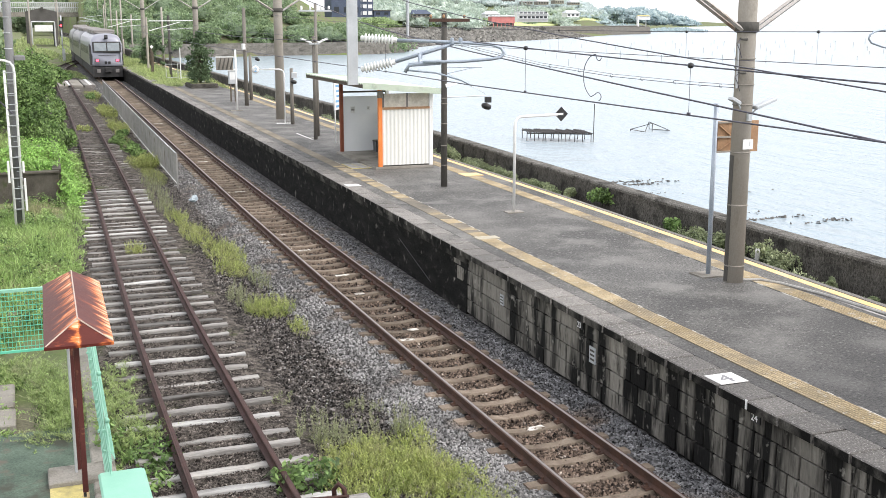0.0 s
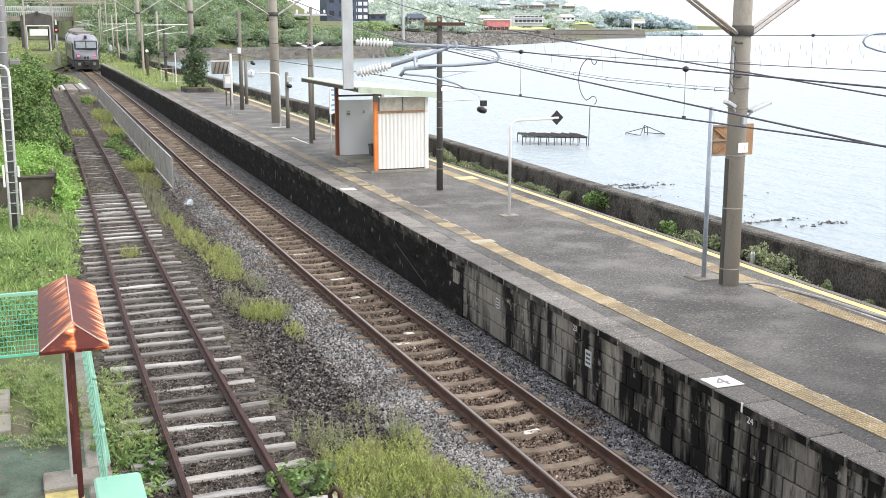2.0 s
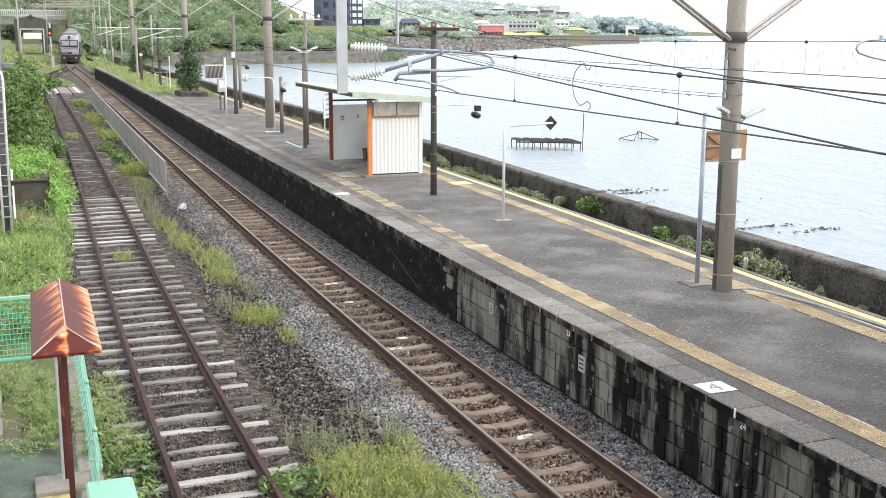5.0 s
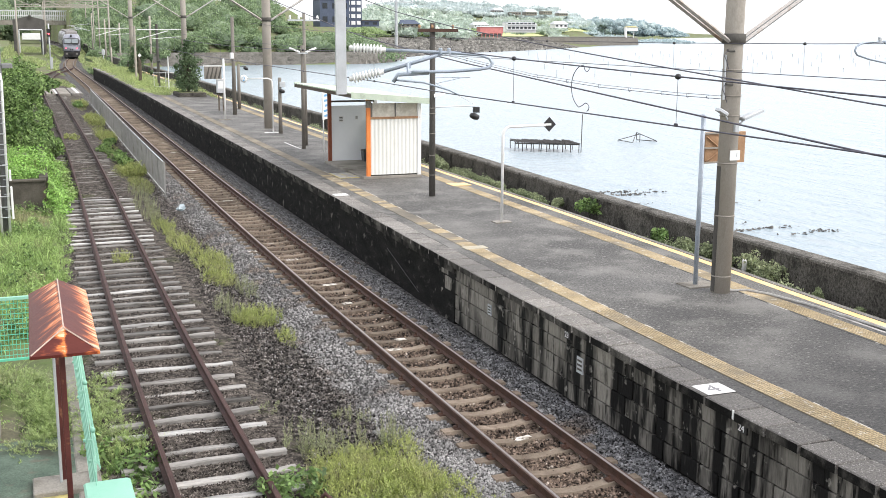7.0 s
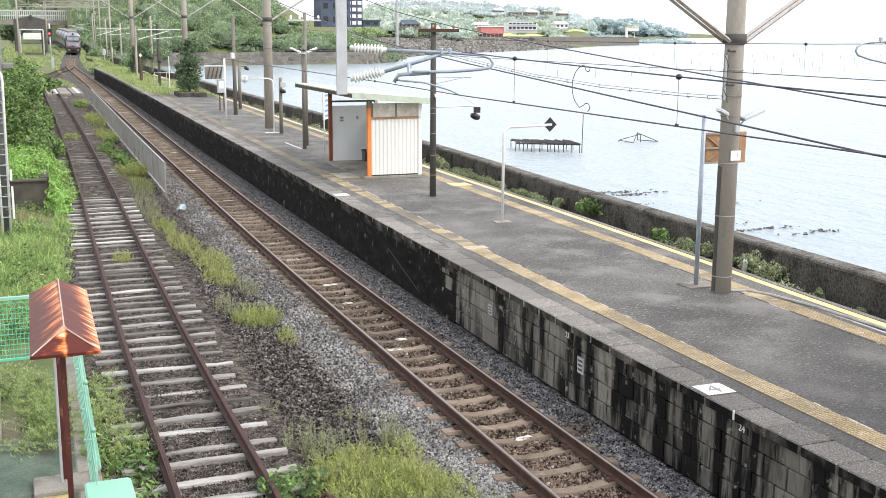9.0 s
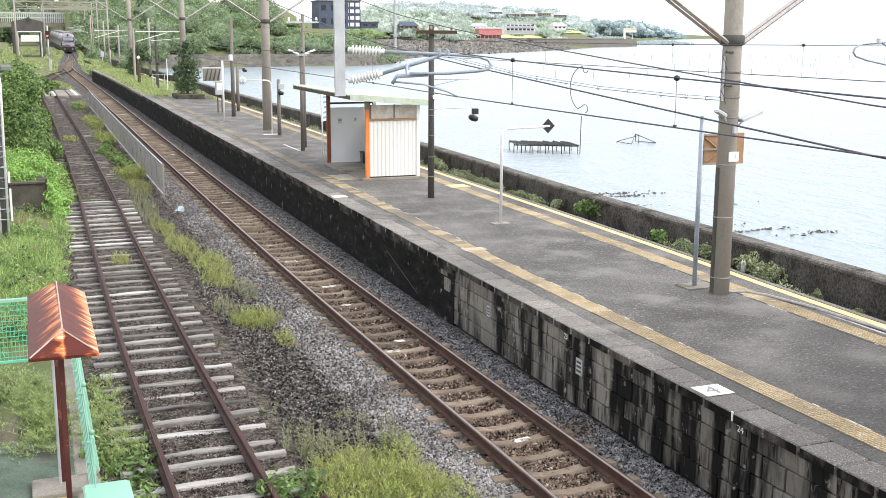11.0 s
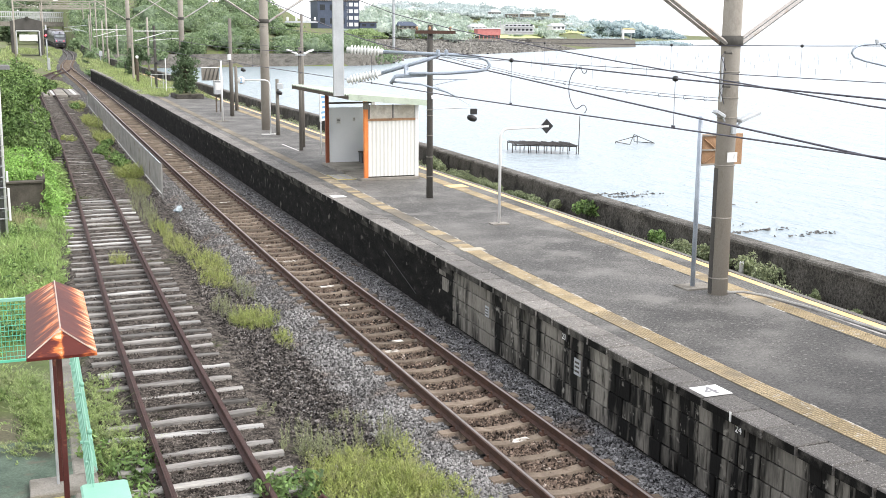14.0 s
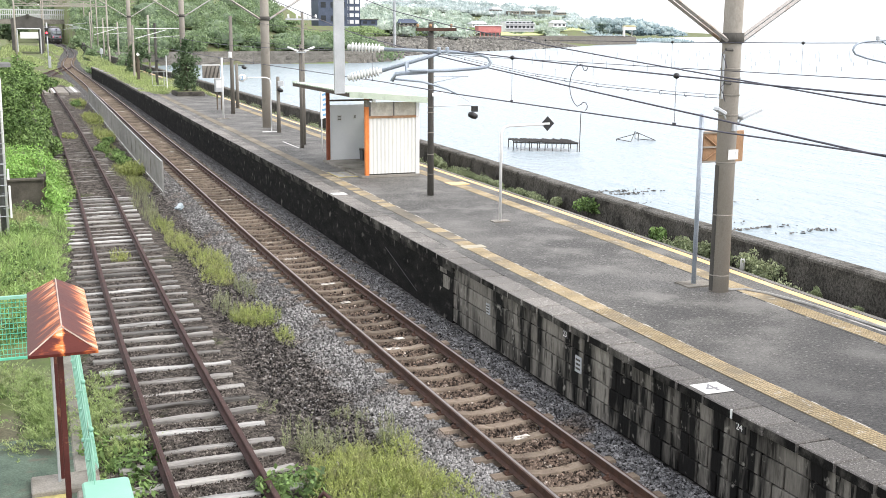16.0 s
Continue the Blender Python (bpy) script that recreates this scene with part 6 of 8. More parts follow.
def car_shape(cab):
    """Rings of the body section along y; y = 0 is the rear end."""
    half = [(0.0, 3.95), (0.55, 3.93), (1.0, 3.8), (1.26, 3.5), (1.39, 3.05), (1.43, 2.3), (1.43, 1.35), (1.38, 1.12)]
    ring = half + [(-x, z) for x, z in reversed(half[1:])]
    ends = [(0.30, 0.80, 0.82), (0.34, 0.86, 0.93), (0.55, 0.93, 0.97), (1.1, 0.98, 0.99), (1.9, 1.0, 1.0)] if cab else [(0.3, 0.985, 0.985), (0.35, 1.0, 1.0)]
    s = Shape()
    rows = [(y, a, b) for y, a, b in ends] + [(CAR - 0.35, 1, 1), (CAR - 0.3, 0.985, 0.985)]
    n = len(ring)
    for i, (y, kx, kz) in enumerate(rows):
        for x, z in ring:
            zz = 1.12 + (z - 1.12) * kz
            back = 0.0
            if cab and y < 2:
                back = max(0.0, (zz - 2.15)) * 0.55 * (1 - (y - 0.3) / 1.6)
            s.v.append((x * kx, y + back, zz))
    for i in range(len(rows) - 1):
        for a in range(n):
            b = (a + 1) % n
            s.f.append((i * n + a, i * n + b, (i + 1) * n + b, (i + 1) * n + a))
    s.f += [tuple(range(n)), tuple((len(rows) - 1) * n + a for a in reversed(range(n)))]
    return s


def build_car(cab):
    car = thing("train_car", "silver grey tail car of an express train with red tail lamps" if cab else "dark grey coach of an express train", "train car", group="train cars")
    body = part("body", car_shape(cab), M_TRAIN if cab else M_TRAIN_SIDE, car, "", True)
    for x in (-1, 1):
        part("side_band", Shape().box((x * 1.43, CAR / 2 + (0.5 if cab else 0), 1.95), (0.02, CAR - (1.8 if cab else 0.9), 1.55)), M_TRAIN_SIDE, body, "dark grey side panel")
        for k in range(8):
            yy = 3.4 + k * 2.05
            part("window", Shape().box((x * 1.428, yy, 2.42), (0.05, 1.45, 0.72), bevel=0.02), M_GLASS_DARK, body, "dark passenger window")
        part("door", Shape().box((x * 1.44, 2.2 if cab else 1.3, 2.1), (0.03, 0.85, 1.85)), M_TRAIN, body)
    part("skirt", Shape().box((0, CAR / 2 + 0.15, 0.75), (2.62, CAR - 0.7, 0.78), bevel=0.1), M_UNDER, car, "sooty underframe")
    for yy in (3.2, CAR - 3.2):
        bogie = part("bogie", Shape().box((0, yy, 0.5), (2.1, 2.9, 0.35), bevel=0.05), M_UNDER, car)
        for d in (-1.05, 1.05):
            for x in (-0.566, 0.566):
                part("wheel", Shape().tube([(x - 0.06, yy + d, 0.43), (x + 0.06, yy + d, 0.43)], 0.43, 16), M_UNDER, bogie)
    # roof gear
    for yy, L, w in ((4.6, 2.6, 1.9), (9.2, 3.4, 1.9), (14.6, 3.0, 1.8)):
        part("roof_unit", Shape().box((0, yy, 4.08), (w, L, 0.34), bevel=0.08), M_TRAIN_ROOF, car, "dusty roof unit")
    part("roof_skin", Shape().box((0, CAR / 2 + 0.8, 3.98), (1.5, CAR - 3.0, 0.08), bevel=0.02), M_TRAIN_ROOF, car)
    if cab:
        tilt = Matrix.Rotation(radians(-28), 4, 'X')
        part("windshield_surround", Shape().box((0, 0.56, 2.80), (2.44, 0.14, 1.02), tilt, bevel=0.08), M_UNDER, body, "black windscreen surround")
        for x in (-0.56, 0.56):
            part("windshield", Shape().box((x, 0.475, 2.80), (1.02, 0.05, 0.78), tilt, bevel=0.02), M_CAB_GLASS, body, "pale reflecting windscreen")
            part("cheek", Shape().add([(x * 2.46, 0.50, 1.2), (x * 2.57, 1.3, 1.2), (x * 2.61, 2.0, 2.1), (x * 2.56, 1.7, 3.05), (x * 2.44, 1.0, 2.9), (x * 2.42, 0.42, 2.0)]
                                     + [(x * 2.32, 0.50, 1.2), (x * 2.40, 1.3, 1.2), (x * 2.45, 2.0, 2.1), (x * 2.40, 1.7, 3.05), (x * 2.22, 1.0, 2.9), (x * 2.20, 0.42, 2.0)],
                                     [(0, 1, 2, 3, 4, 5), (11, 10, 9, 8, 7, 6)] + [(a, (a + 1) % 6, 6 + (a + 1) % 6, 6 + a) for a in range(6)]), M_UNDER, body, "black cab side flash")
        for x in (-0.35, 0.35):
            part("wiper", Shape().tube([(x, 0.36, 2.42), (x * 1.5, 0.55, 2.95)], 0.018, 4), M_BLACK, body)
        part("nose_seam", Shape().box((0, 0.30, 2.06), (1.5, 0.03, 0.03)), M_UNDER, body)
        part("destination_box", Shape().box((0, 0.78, 3.66), (0.30, 0.3, 0.26), tilt, bevel=0.02), M_BLACK, body, "black destination box")
        for x in (-0.86, 0.86):
            lamp = part("tail_lamp_housing", Shape().box((x, 0.29, 1.62), (0.34, 0.05, 0.22), bevel=0.02), M_UNDER, body)
            part("tail_lamp", Shape().box((x, 0.262, 1.62), (0.27, 0.03, 0.16), bevel=0.012), M_TAIL, lamp, "glowing red tail lamp")
        for x in (-0.15, 0.15):
            part("emblem", Shape().box((x, 0.28, 1.42), (0.22, 0.04, 0.24), bevel=0.02), M_BLACK, body)
        part("front_skirt", Shape().box((0, 0.42, 0.62), (2.5, 0.5, 0.9), taper=1.04), M_UNDER, car, "dark front skirt")
        part("coupler", Shape().box((0, 0.05, 0.82), (0.5, 0.5, 0.4), bevel=0.04), M_UNDER, car)
        for x in (-0.8, 0.8):
            part("hose_cock", Shape().box((x, 0.14, 0.72), (0.3, 0.08, 0.3), bevel=0.02), M_TRAIN_ROOF, car)
    else:
        part("gangway", Shape().box((0, 0.12, 2.2), (1.1, 0.45, 2.2), bevel=0.06), M_UNDER, car, "black gangway bellows")
    return car


M_CAB_GLASS = material("cab_glass", (0.16, 0.185, 0.20), (0.24, 0.265, 0.28), 0.08, 2, 10, 0.0, space="object", grain=0.05)
train_cars = [build_car(True)]
for k in range(3):
    train_cars.append(build_car(False) if k == 0 else copy_thing(train_cars[1], Matrix.Identity(4)))
tail_y = spline([(-1, 89.6), (17, 330.8)])


# ---- plants ----
def blades(name, patches, mat, label, seed, width=0.012, parent=None, density=1.0):
    """patches: x, y, rx, ry, height, number."""
    r = np.random.RandomState(seed)
    V = []
    for x, y, rx, ry, h, n in patches:
        n = int(n * density)
        a, q = r.uniform(0, 6.283, n), np.sqrt(r.uniform(0, 1, n))
        px, py = x + rx * q * np.cos(a), y + ry * q * np.sin(a)
        clump = 0.55 + 0.45 * np.sin(px * 5.1 + y) * np.cos(py * 4.3 + x)
        hh = h * r.uniform(0.45, 1.1, n) * (1.1 - 0.75 * q) * (0.65 + 0.5 * clump)
        z0 = np.array([ground_at(u, v) for u, v in zip(px, py)])
        lean = r.normal(0, 0.42, (n, 2)) * hh[:, None]
        t = r.uniform(0, 6.283, n)
        w = width * r.uniform(0.6, 1.4, n) * (1 + h)
        dx, dy = np.cos(t) * w, np.sin(t) * w
        p0 = np.stack([px, py, z0 - 0.03], 1)
        p1 = p0 + np.stack([lean[:, 0] * 0.35, lean[:, 1] * 0.35, hh * 0.6], 1)
        p2 = p0 + np.stack([lean[:, 0], lean[:, 1], hh], 1)
        d = np.stack([dx, dy, 0 * dx], 1)
        V.append(np.stack([p0 - d, p0 + d, p1 + d * 0.9, p1 - d * 0.9, p2 + d * 0.15, p2 - d * 0.15], 1))
    V = np.concatenate(V)
    n = len(V)
    f = (np.array([(0, 1, 2, 3), (3, 2, 4, 5)])[None] + (np.arange(n) * 6)[:, None, None]).reshape(-1, 4)
    return bulk(name, V.reshape(-1, 3), f, mat, label, "grass", parent)


def herbs(name, patches, mat, label, seed, leaf=0.045, count=24, arch=0.12, slim=0.22, category="weeds"):
    """Upright stems set with short narrow leaves. patches: x, y, rx, ry, height, number of stems."""
    r = np.random.RandomState(seed)
    V = []
    for x, y, rx, ry, h, n in patches:
        a, q = r.uniform(0, 6.283, n), np.sqrt(r.uniform(0, 1, n))
        px, py = x + rx * q * np.cos(a), y + ry * q * np.sin(a)
        hh = h * r.uniform(0.5, 1.1, n) * (1.08 - 0.4 * q)
        base = np.stack([px, py, np.array([ground_at(u, v) for u, v in zip(px, py)]) - 0.02], 1)
        b = r.uniform(0, 6.283, n)
        bend = np.stack([np.cos(b), np.sin(b), 0 * b], 1) * (arch * hh * r.uniform(0.2, 1.6, n))[:, None]
        up = np.stack([0 * hh, 0 * hh, hh], 1)
        def at(t):
            return base + up * (t - 0.18 * t * t * arch * 4) + bend * t * t * 2
        side = np.stack([np.cos(b + 1.3), np.sin(b + 1.3), 0 * b], 1) * 0.0028
        for t0, t1 in ((0, 0.4), (0.4, 0.75), (0.75, 1.0)):
            V.append(np.stack([at(t0) - side, at(t0) + side, at(t1) + side * 0.7, at(t1) - side * 0.7], 1))
        for k in range(count):
            t = 0.12 + 0.88 * (k + r.uniform(0, 1, n)) / count
            c = base + up * (t - 0.18 * t * t * arch * 4)[:, None] + bend * (t * t * 2)[:, None]
            w = r.uniform(0, 6.283, n)
            d = np.stack([np.cos(w), np.sin(w), r.uniform(0.1, 1.1, n)], 1)
            d /= np.linalg.norm(d, axis=1)[:, None]
            L = (leaf * r.uniform(0.5, 1.3, n) * (1.25 - 0.7 * t))[:, None]
            e = np.cross(d, np.array([0, 0, 1.0]))
            e /= np.linalg.norm(e, axis=1)[:, None] + 1e-6
            V.append(np.stack([c, c + d * L * 0.5 + e * L * slim, c + d * L, c + d * L * 0.5 - e * L * slim], 1))
    V = np.concatenate(V)
    return bulk(name, V.reshape(-1, 3), np.arange(len(V) * 4).reshape(-1, 4), mat, label, category)


def ground_at(x, y):
    if edge_x(y) < x < sea_edge_x(y) and y < PLAT_END:
        return plat_z(y)
    if x > 1.2:
        return rise(y) - 0.27 if x < edge_x(y) else (max(land(x, y), rise(y) + 0.55) if x < wall_x(y) else land(x, y))
    return land(x, y)


def foliage(name, blobs, mat, label, seed, size=0.12, category="bush", parent=None, fill=0.35, kind="stuff", rough=0.3, jit=0.55):
    """Leaves on uneven clumps. blobs: x, y, z, rx, ry, rz, number."""
    r = np.random.RandomState(seed)
    V = []
    for x, y, z, rx, ry, rz, n in blobs:
        d = r.normal(0, 1, (n, 3))
        d /= np.linalg.norm(d, axis=1)[:, None]
        ph = r.uniform(0, 6.28, 6)
        bump = 1 + rough * (np.sin(d[:, 0] * 5 + ph[0]) * np.sin(d[:, 1] * 6 + ph[1]) + 0.7 * np.sin(d[:, 2] * 9 + ph[2] + d[:, 0] * 7))
        q = (1 - fill * r.uniform(0, 1, n) ** 1.5) * bump
        c = np.array([x, y, z]) + d * q[:, None] * np.array([rx, ry, rz])
        nrm = d * 0.6 + r.normal(0, jit, (n, 3)) + np.array([0, 0, 0.45])
        nrm /= np.linalg.norm(nrm, axis=1)[:, None]
        u = np.cross(nrm, r.normal(0, 1, (n, 3)))
        u /= np.linalg.norm(u, axis=1)[:, None] + 1e-6
        v = np.cross(nrm, u)
        L = size * r.uniform(0.6, 1.4, n)[:, None]
        V.append(np.stack([c - u * L, c + v * L * 0.45 - nrm * L * 0.1, c + u * L, c - v * L * 0.45 - nrm * L * 0.1], 1))
    V = np.concatenate(V)
    n = len(V)
    f = np.arange(n * 4).reshape(-1, 4)
    ob = bulk(name, V.reshape(-1, 3), f, mat, label, category, parent)
    if kind != "stuff":
        for key in ("kind", "label", "category"):
            if key in ob:
                del ob[key]
    return ob


def sprays(name, blobs, mat, label, seed, size, n, category="wood", parent=None):
    """Far crowns: small leaf sprays turned every way over uneven, broken clumps. blobs: x, y, z, rx, ry, rz."""
    r = np.random.RandomState(seed)
    V = []
    for q in blobs:
        x, y, z, rx, ry, rz = q[:6]
        # each crown is a heap of smaller heads
        m = 9
        hd = r.normal(0, 1, (m, 3))
        hd /= np.linalg.norm(hd, axis=1)[:, None]
        hd[:, 2] = np.abs(hd[:, 2]) * 0.9 - 0.15
        head = hd * r.uniform(0.35, 0.8, (m, 1))
        k = r.randint(0, m, n)
        d = r.normal(0, 1, (n, 3))
        d /= np.linalg.norm(d, axis=1)[:, None]
        c = np.array([x, y, z]) + (head[k] + d * (0.46 * r.uniform(0.5, 1.08, n) ** 0.6)[:, None]) * np.array([rx, ry, rz])
        u = r.normal(0, 1, (n, 3))
        u /= np.linalg.norm(u, axis=1)[:, None]
        v = np.cross(u, r.normal(0, 1, (n, 3)))
        v /= np.linalg.norm(v, axis=1)[:, None] + 1e-6
        L = size * r.uniform(0.5, 1.4, n)[:, None]
        V.append(np.stack([c - u * L, c + v * L * 0.6, c + u * L, c - v * L * 0.6], 1))
    V = np.concatenate(V)
    return bulk(name, V.reshape(-1, 3), np.arange(len(V) * 4).reshape(-1, 4), mat, label, category, parent)


def crowns(name, blobs, mat, label, seed, nu=14, nv=6):
    """Lumpy crown bodies, uneven at two scales."""
    s = Shape()
    for i, (x, y, z, rx, ry, rz, n) in enumerate(blobs):
        base = len(s.v)
        for b in range(nv + 1):
            v = -0.4 + 1.95 * b / nv
            for a in range(nu):
                u = 6.2832 * a / nu
                d = Vector((math.cos(u) * math.cos(v), math.sin(u) * math.cos(v), math.sin(v)))
                k = 0.9 + 0.30 * noise.noise(d * 2.2 + Vector((i * 3.1, seed, 0))) + 0.22 * noise.noise(d * 7.0 + Vector((i * 1.7, seed, 5)))
                s.v.append((x + d.x * k * rx, y + d.y * k * ry, z + d.z * k * rz))
        for b in range(nv):
            for a in range(nu):
                c = (a + 1) % nu
                s.f.append((base + b * nu + a, base + b * nu + c, base + b * nu + nu + c, base + b * nu + nu + a))
    me = s.mesh(name, mat, True)
    return tagged(new(name, me), label, "wood", kind="stuff")


def build_plants():
    rng = random.Random(11)
    # weeds along the tracks
    weeds = [(4.55, 85.5, 0.5, 6.0, 0.40, 900), (4.6, 70, 0.55, 7.0, 0.42, 1200), (4.3, 55, 0.45, 5.0, 0.36, 1100), (4.35, 42.5, 0.45, 2.4, 0.4, 900), (4.45, 63, 0.45, 4.0, 0.36, 900), (4.16, 46.5, 0.5, 2.6, 0.45, 1200),
             (4.0, 33.0, 0.35, 1.6, 0.26, 700), (4.15, 30.3, 0.42, 1.7, 0.28, 1100), (4.45, 27.6, 0.48, 1.8, 0.30, 1500), (4.35, 25.6, 0.40, 0.9, 0.28, 800), (4.35, 21.7, 0.50, 0.75, 0.26, 1500), (4.6, 20.0, 0.18, 0.6, 0.22, 260),
             (2.35, 28.4, 0.24, 0.45, 0.26, 300), (3.95, 13.1, 0.9, 0.9, 0.34, 3400), (4.55, 12.5, 0.6, 0.7, 0.34, 2300), (3.5, 12.2, 0.5, 0.5, 0.26, 1200), (4.9, 11.4, 0.5, 0.6, 0.3, 1200)]
    blades("weeds", weeds, M_WEED, "low yellow-green wild grass between the tracks", 21, 0.0026, None, 0.9)
    tall = [(3.95, 13.25, 0.75, 0.75, 0.40, 190), (4.5, 12.7, 0.55, 0.7, 0.40, 150), (3.55, 12.5, 0.45, 0.5, 0.34, 60), (4.75, 13.7, 0.28, 0.4, 0.5, 46), (4.9, 12.2, 0.35, 0.5, 0.36, 50), (4.9, 11.3, 0.5, 0.6, 0.4, 60), (4.2, 12.0, 0.8, 0.5, 0.38, 110),
            (4.4, 21.7, 0.50, 0.75, 0.40, 120), (4.62, 20.0, 0.24, 0.6, 0.32, 22), (4.45, 27.6, 0.48, 1.8, 0.42, 120), (4.15, 30.3, 0.42, 1.7, 0.40, 90), (4.3, 25.6, 0.4, 0.9, 0.40, 60), (4.0, 33.2, 0.35, 1.6, 0.4, 70), (2.35, 28.4, 0.26, 0.5, 0.42, 60)]
    herbs("weed_stalks", tall, M_WEED, "feathery yellow-green weeds with narrow leaves between the tracks", 27, 0.062, 22, 0.16, 0.13)
    dull = [(3.5, 14.3, 0.28, 0.45, 0.62, 50), (3.75, 14.0, 0.3, 0.35, 0.5, 36), (4.15, 14.4, 0.35, 0.35, 0.36, 22), (4.75, 14.2, 0.2, 0.3, 0.55, 40), (4.5, 15.3, 0.3, 0.4, 0.25, 24), (3.95, 22.6, 0.25, 0.9, 0.5, 60), (3.9, 37.0, 0.4, 2.2, 0.55, 130), (3.85, 34.6, 0.3, 1.0, 0.5, 60), (4.7, 24.2, 0.25, 0.9, 0.42, 60), (4.1, 40.5, 0.4, 1.5, 0.5, 70), (3.4, 16.2, 0.3, 0.4, 0.16, 20)]
    herbs("dry_weeds", dull, M_WEED_DULL, "greyish green weed stalks going to seed on the ballast", 22, 0.05, 26, 0.08, 0.14)
    # left bank
    bank = [(0.0, 30, 1.2, 5.5, 0.55, 6000), (-1.2, 26, 1.6, 6, 0.6, 4500), (0.45, 23.5, 0.55, 3.2, 0.5, 3500), 
            (1.0, 14.6, 0.3, 0.5, 0.3, 600), (-0.9, 34.6, 1.0, 1.6, 0.35, 1200), (-0.6, 16.5, 0.08, 1.2, 0.25, 300), (1.15, 34, 0.3, 3.0, 0.4, 900)]
    blades("bank_grass", bank, M_LEAF_BRIGHT_GRASS, "lush bright green grass on the bank beside the siding", 23, 0.006)
    blobs = []
    for x, y, rx, ry, h, n in bank:
        for k in range(int(n / 110)):
            a, q = rng.uniform(0, 6.28), math.sqrt(rng.random())
            px, py = x + rx * q * math.cos(a), y + ry * q * math.sin(a)
            hh = h * rng.uniform(0.3, 0.8)
            blobs.append((px, py, ground_at(px, py) + hh * 0.45, 0.16, 0.2, hh * 0.6, 110))
    foliage("bank_leaves", blobs, M_LEAF_BRIGHT_GRASS, "lush small-leaved weeds on the bank", 28, 0.035, "weeds", fill=0.8, rough=0.45)
    plumes = [(0.25, 16.6, 0.30, 1.3, 0.8, 150), (0.95, 15.9, 0.30, 1.2, 0.55, 130), (0.1, 18.0, 0.4, 0.9, 0.7, 90), (1.05, 17.6, 0.25, 1.2, 0.5, 90), (1.15, 15.2, 0.3, 0.6, 0.42, 60), (-0.15, 15.7, 0.25, 0.5, 0.4, 40), (-0.95, 15.4, 0.2, 0.7, 0.3, 36), (-0.8, 18.4, 0.5, 0.9, 0.4, 90), (-1.6, 18.6, 0.5, 0.8, 0.35, 70), (-0.3, 19.2, 0.4, 0.5, 0.45, 60)]
    herbs("verge_plumes", plumes, M_GRASS, "feathery pale yellow-green plants behind the roofed stand", 29, 0.075, 44, 0.42, 0.10)
    blades("verge_grass", [(0.95, 17.0, 0.28, 2.6, 0.25, 900), (0.2, 17.0, 0.45, 1.6, 0.3, 900), (-0.95, 15.6, 0.15, 1.0, 0.16, 200), (-1.0, 18.9, 1.0, 0.9, 0.25, 1500)], M_LEAF, "low dark grass behind the roofed stand", 63, 0.005)
    blades("bare_bank_stalks", [(-0.1, 36.9, 1.0, 0.9, 0.32, 900), (0.5, 35.6, 0.5, 0.8, 0.3, 350)], M_GRASS_DRY, "dry brownish grass on the bare soil before the wall", 61, 0.005)
    clumps = [(-0.3 + 0.35 * k, 36.6 + 0.5 * (k % 3), -0.12, 0.22, 0.3, 0.22, 150) for k in range(4)]
    for k in range(34):
        px, py = rng.uniform(-1.8, 0.7), rng.uniform(21, 36)
        hh = rng.uniform(0.15, 0.4)
        clumps.append((px, py, ground_at(px, py) + hh * 0.6, rng.uniform(0.12, 0.35), rng.uniform(0.15, 0.45), hh, 190))
    foliage("bank_herbs", clumps, M_LEAF, "darker broad-leaved herbs scattered in the bank grass", 37, 0.045, "weeds", fill=0.8, rough=0.45)
    dry2 = [(rng.uniform(-1.4, 0.7), rng.uniform(21, 36), 0.3, 0.5, 0.55, 130) for k in range(12)]
    blades("bank_dry_stalks", dry2, M_GRASS_DRY, "dry straw-coloured stalks in the bank grass", 38, 0.005)
    terrace = [(-1.6, 41.5, 2.6, 2.8, 0.9, 6000), (-3.5, 46, 3.5, 4, 1.1, 3500)]
    blades("terrace_grass", terrace, M_GRASS, "tall pale green grass on the bank above the wall", 24, 0.013)
    s = Shape().sweep([(0.62, 0.012), (3.1, 0.012), (3.1, -0.05), (0.62, -0.05)], [k for k in YS_PLAT if k >= 77], edge_x, plat_z)
    part("turf", s, M_TURF, PLATFORM, "rough yellow-green turf over the platform end")
    plat = [(10.3, y, 1.9, 3.0, 0.35, 1100) for y in range(80, 121, 5)] + [(9.6, 77, 0.6, 1.6, 0.25, 400), (8.75, 92, 0.3, 12, 0.15, 800), (12.5, 85, 0.4, 14, 0.4, 900)]
    blades("platform_grass", plat, M_GRASS_FAR, "yellow-green grass over the disused end of the platform", 25, 0.011, None, 1.8)
    far = [(6.1, 176, 0.5, 16, 0.4, 900), (11.6, 172, 0.5, 13, 0.5, 900), (9.8, 150, 0.4, 12, 0.3, 500), (5.2, 158, 0.5, 10, 0.3, 400), (4.4, 118, 1.2, 8, 0.4, 1600), (1.8, 130, 2.2, 25, 0.6, 4000), (2.8, 186, 2.6, 27, 0.8, 3500), (10.6, 141, 1.6, 11, 0.7, 3000), (11.8, 158, 0.9, 14, 0.8, 1500), (7.3, 210, 1.0, 20, 0.7, 1500), (5.3, 112, 0.5, 5, 0.3, 500), (4.3, 262, 4.0, 19, 1.0, 3500), (-3.4, 193, 4.4, 34, 1.0, 4000), (9.0, 245, 1.0, 22, 0.7, 1500), (0.5, 226, 2.4, 18, 0.9, 1500), (-6, 232, 4.0, 25, 1.0, 2000)]
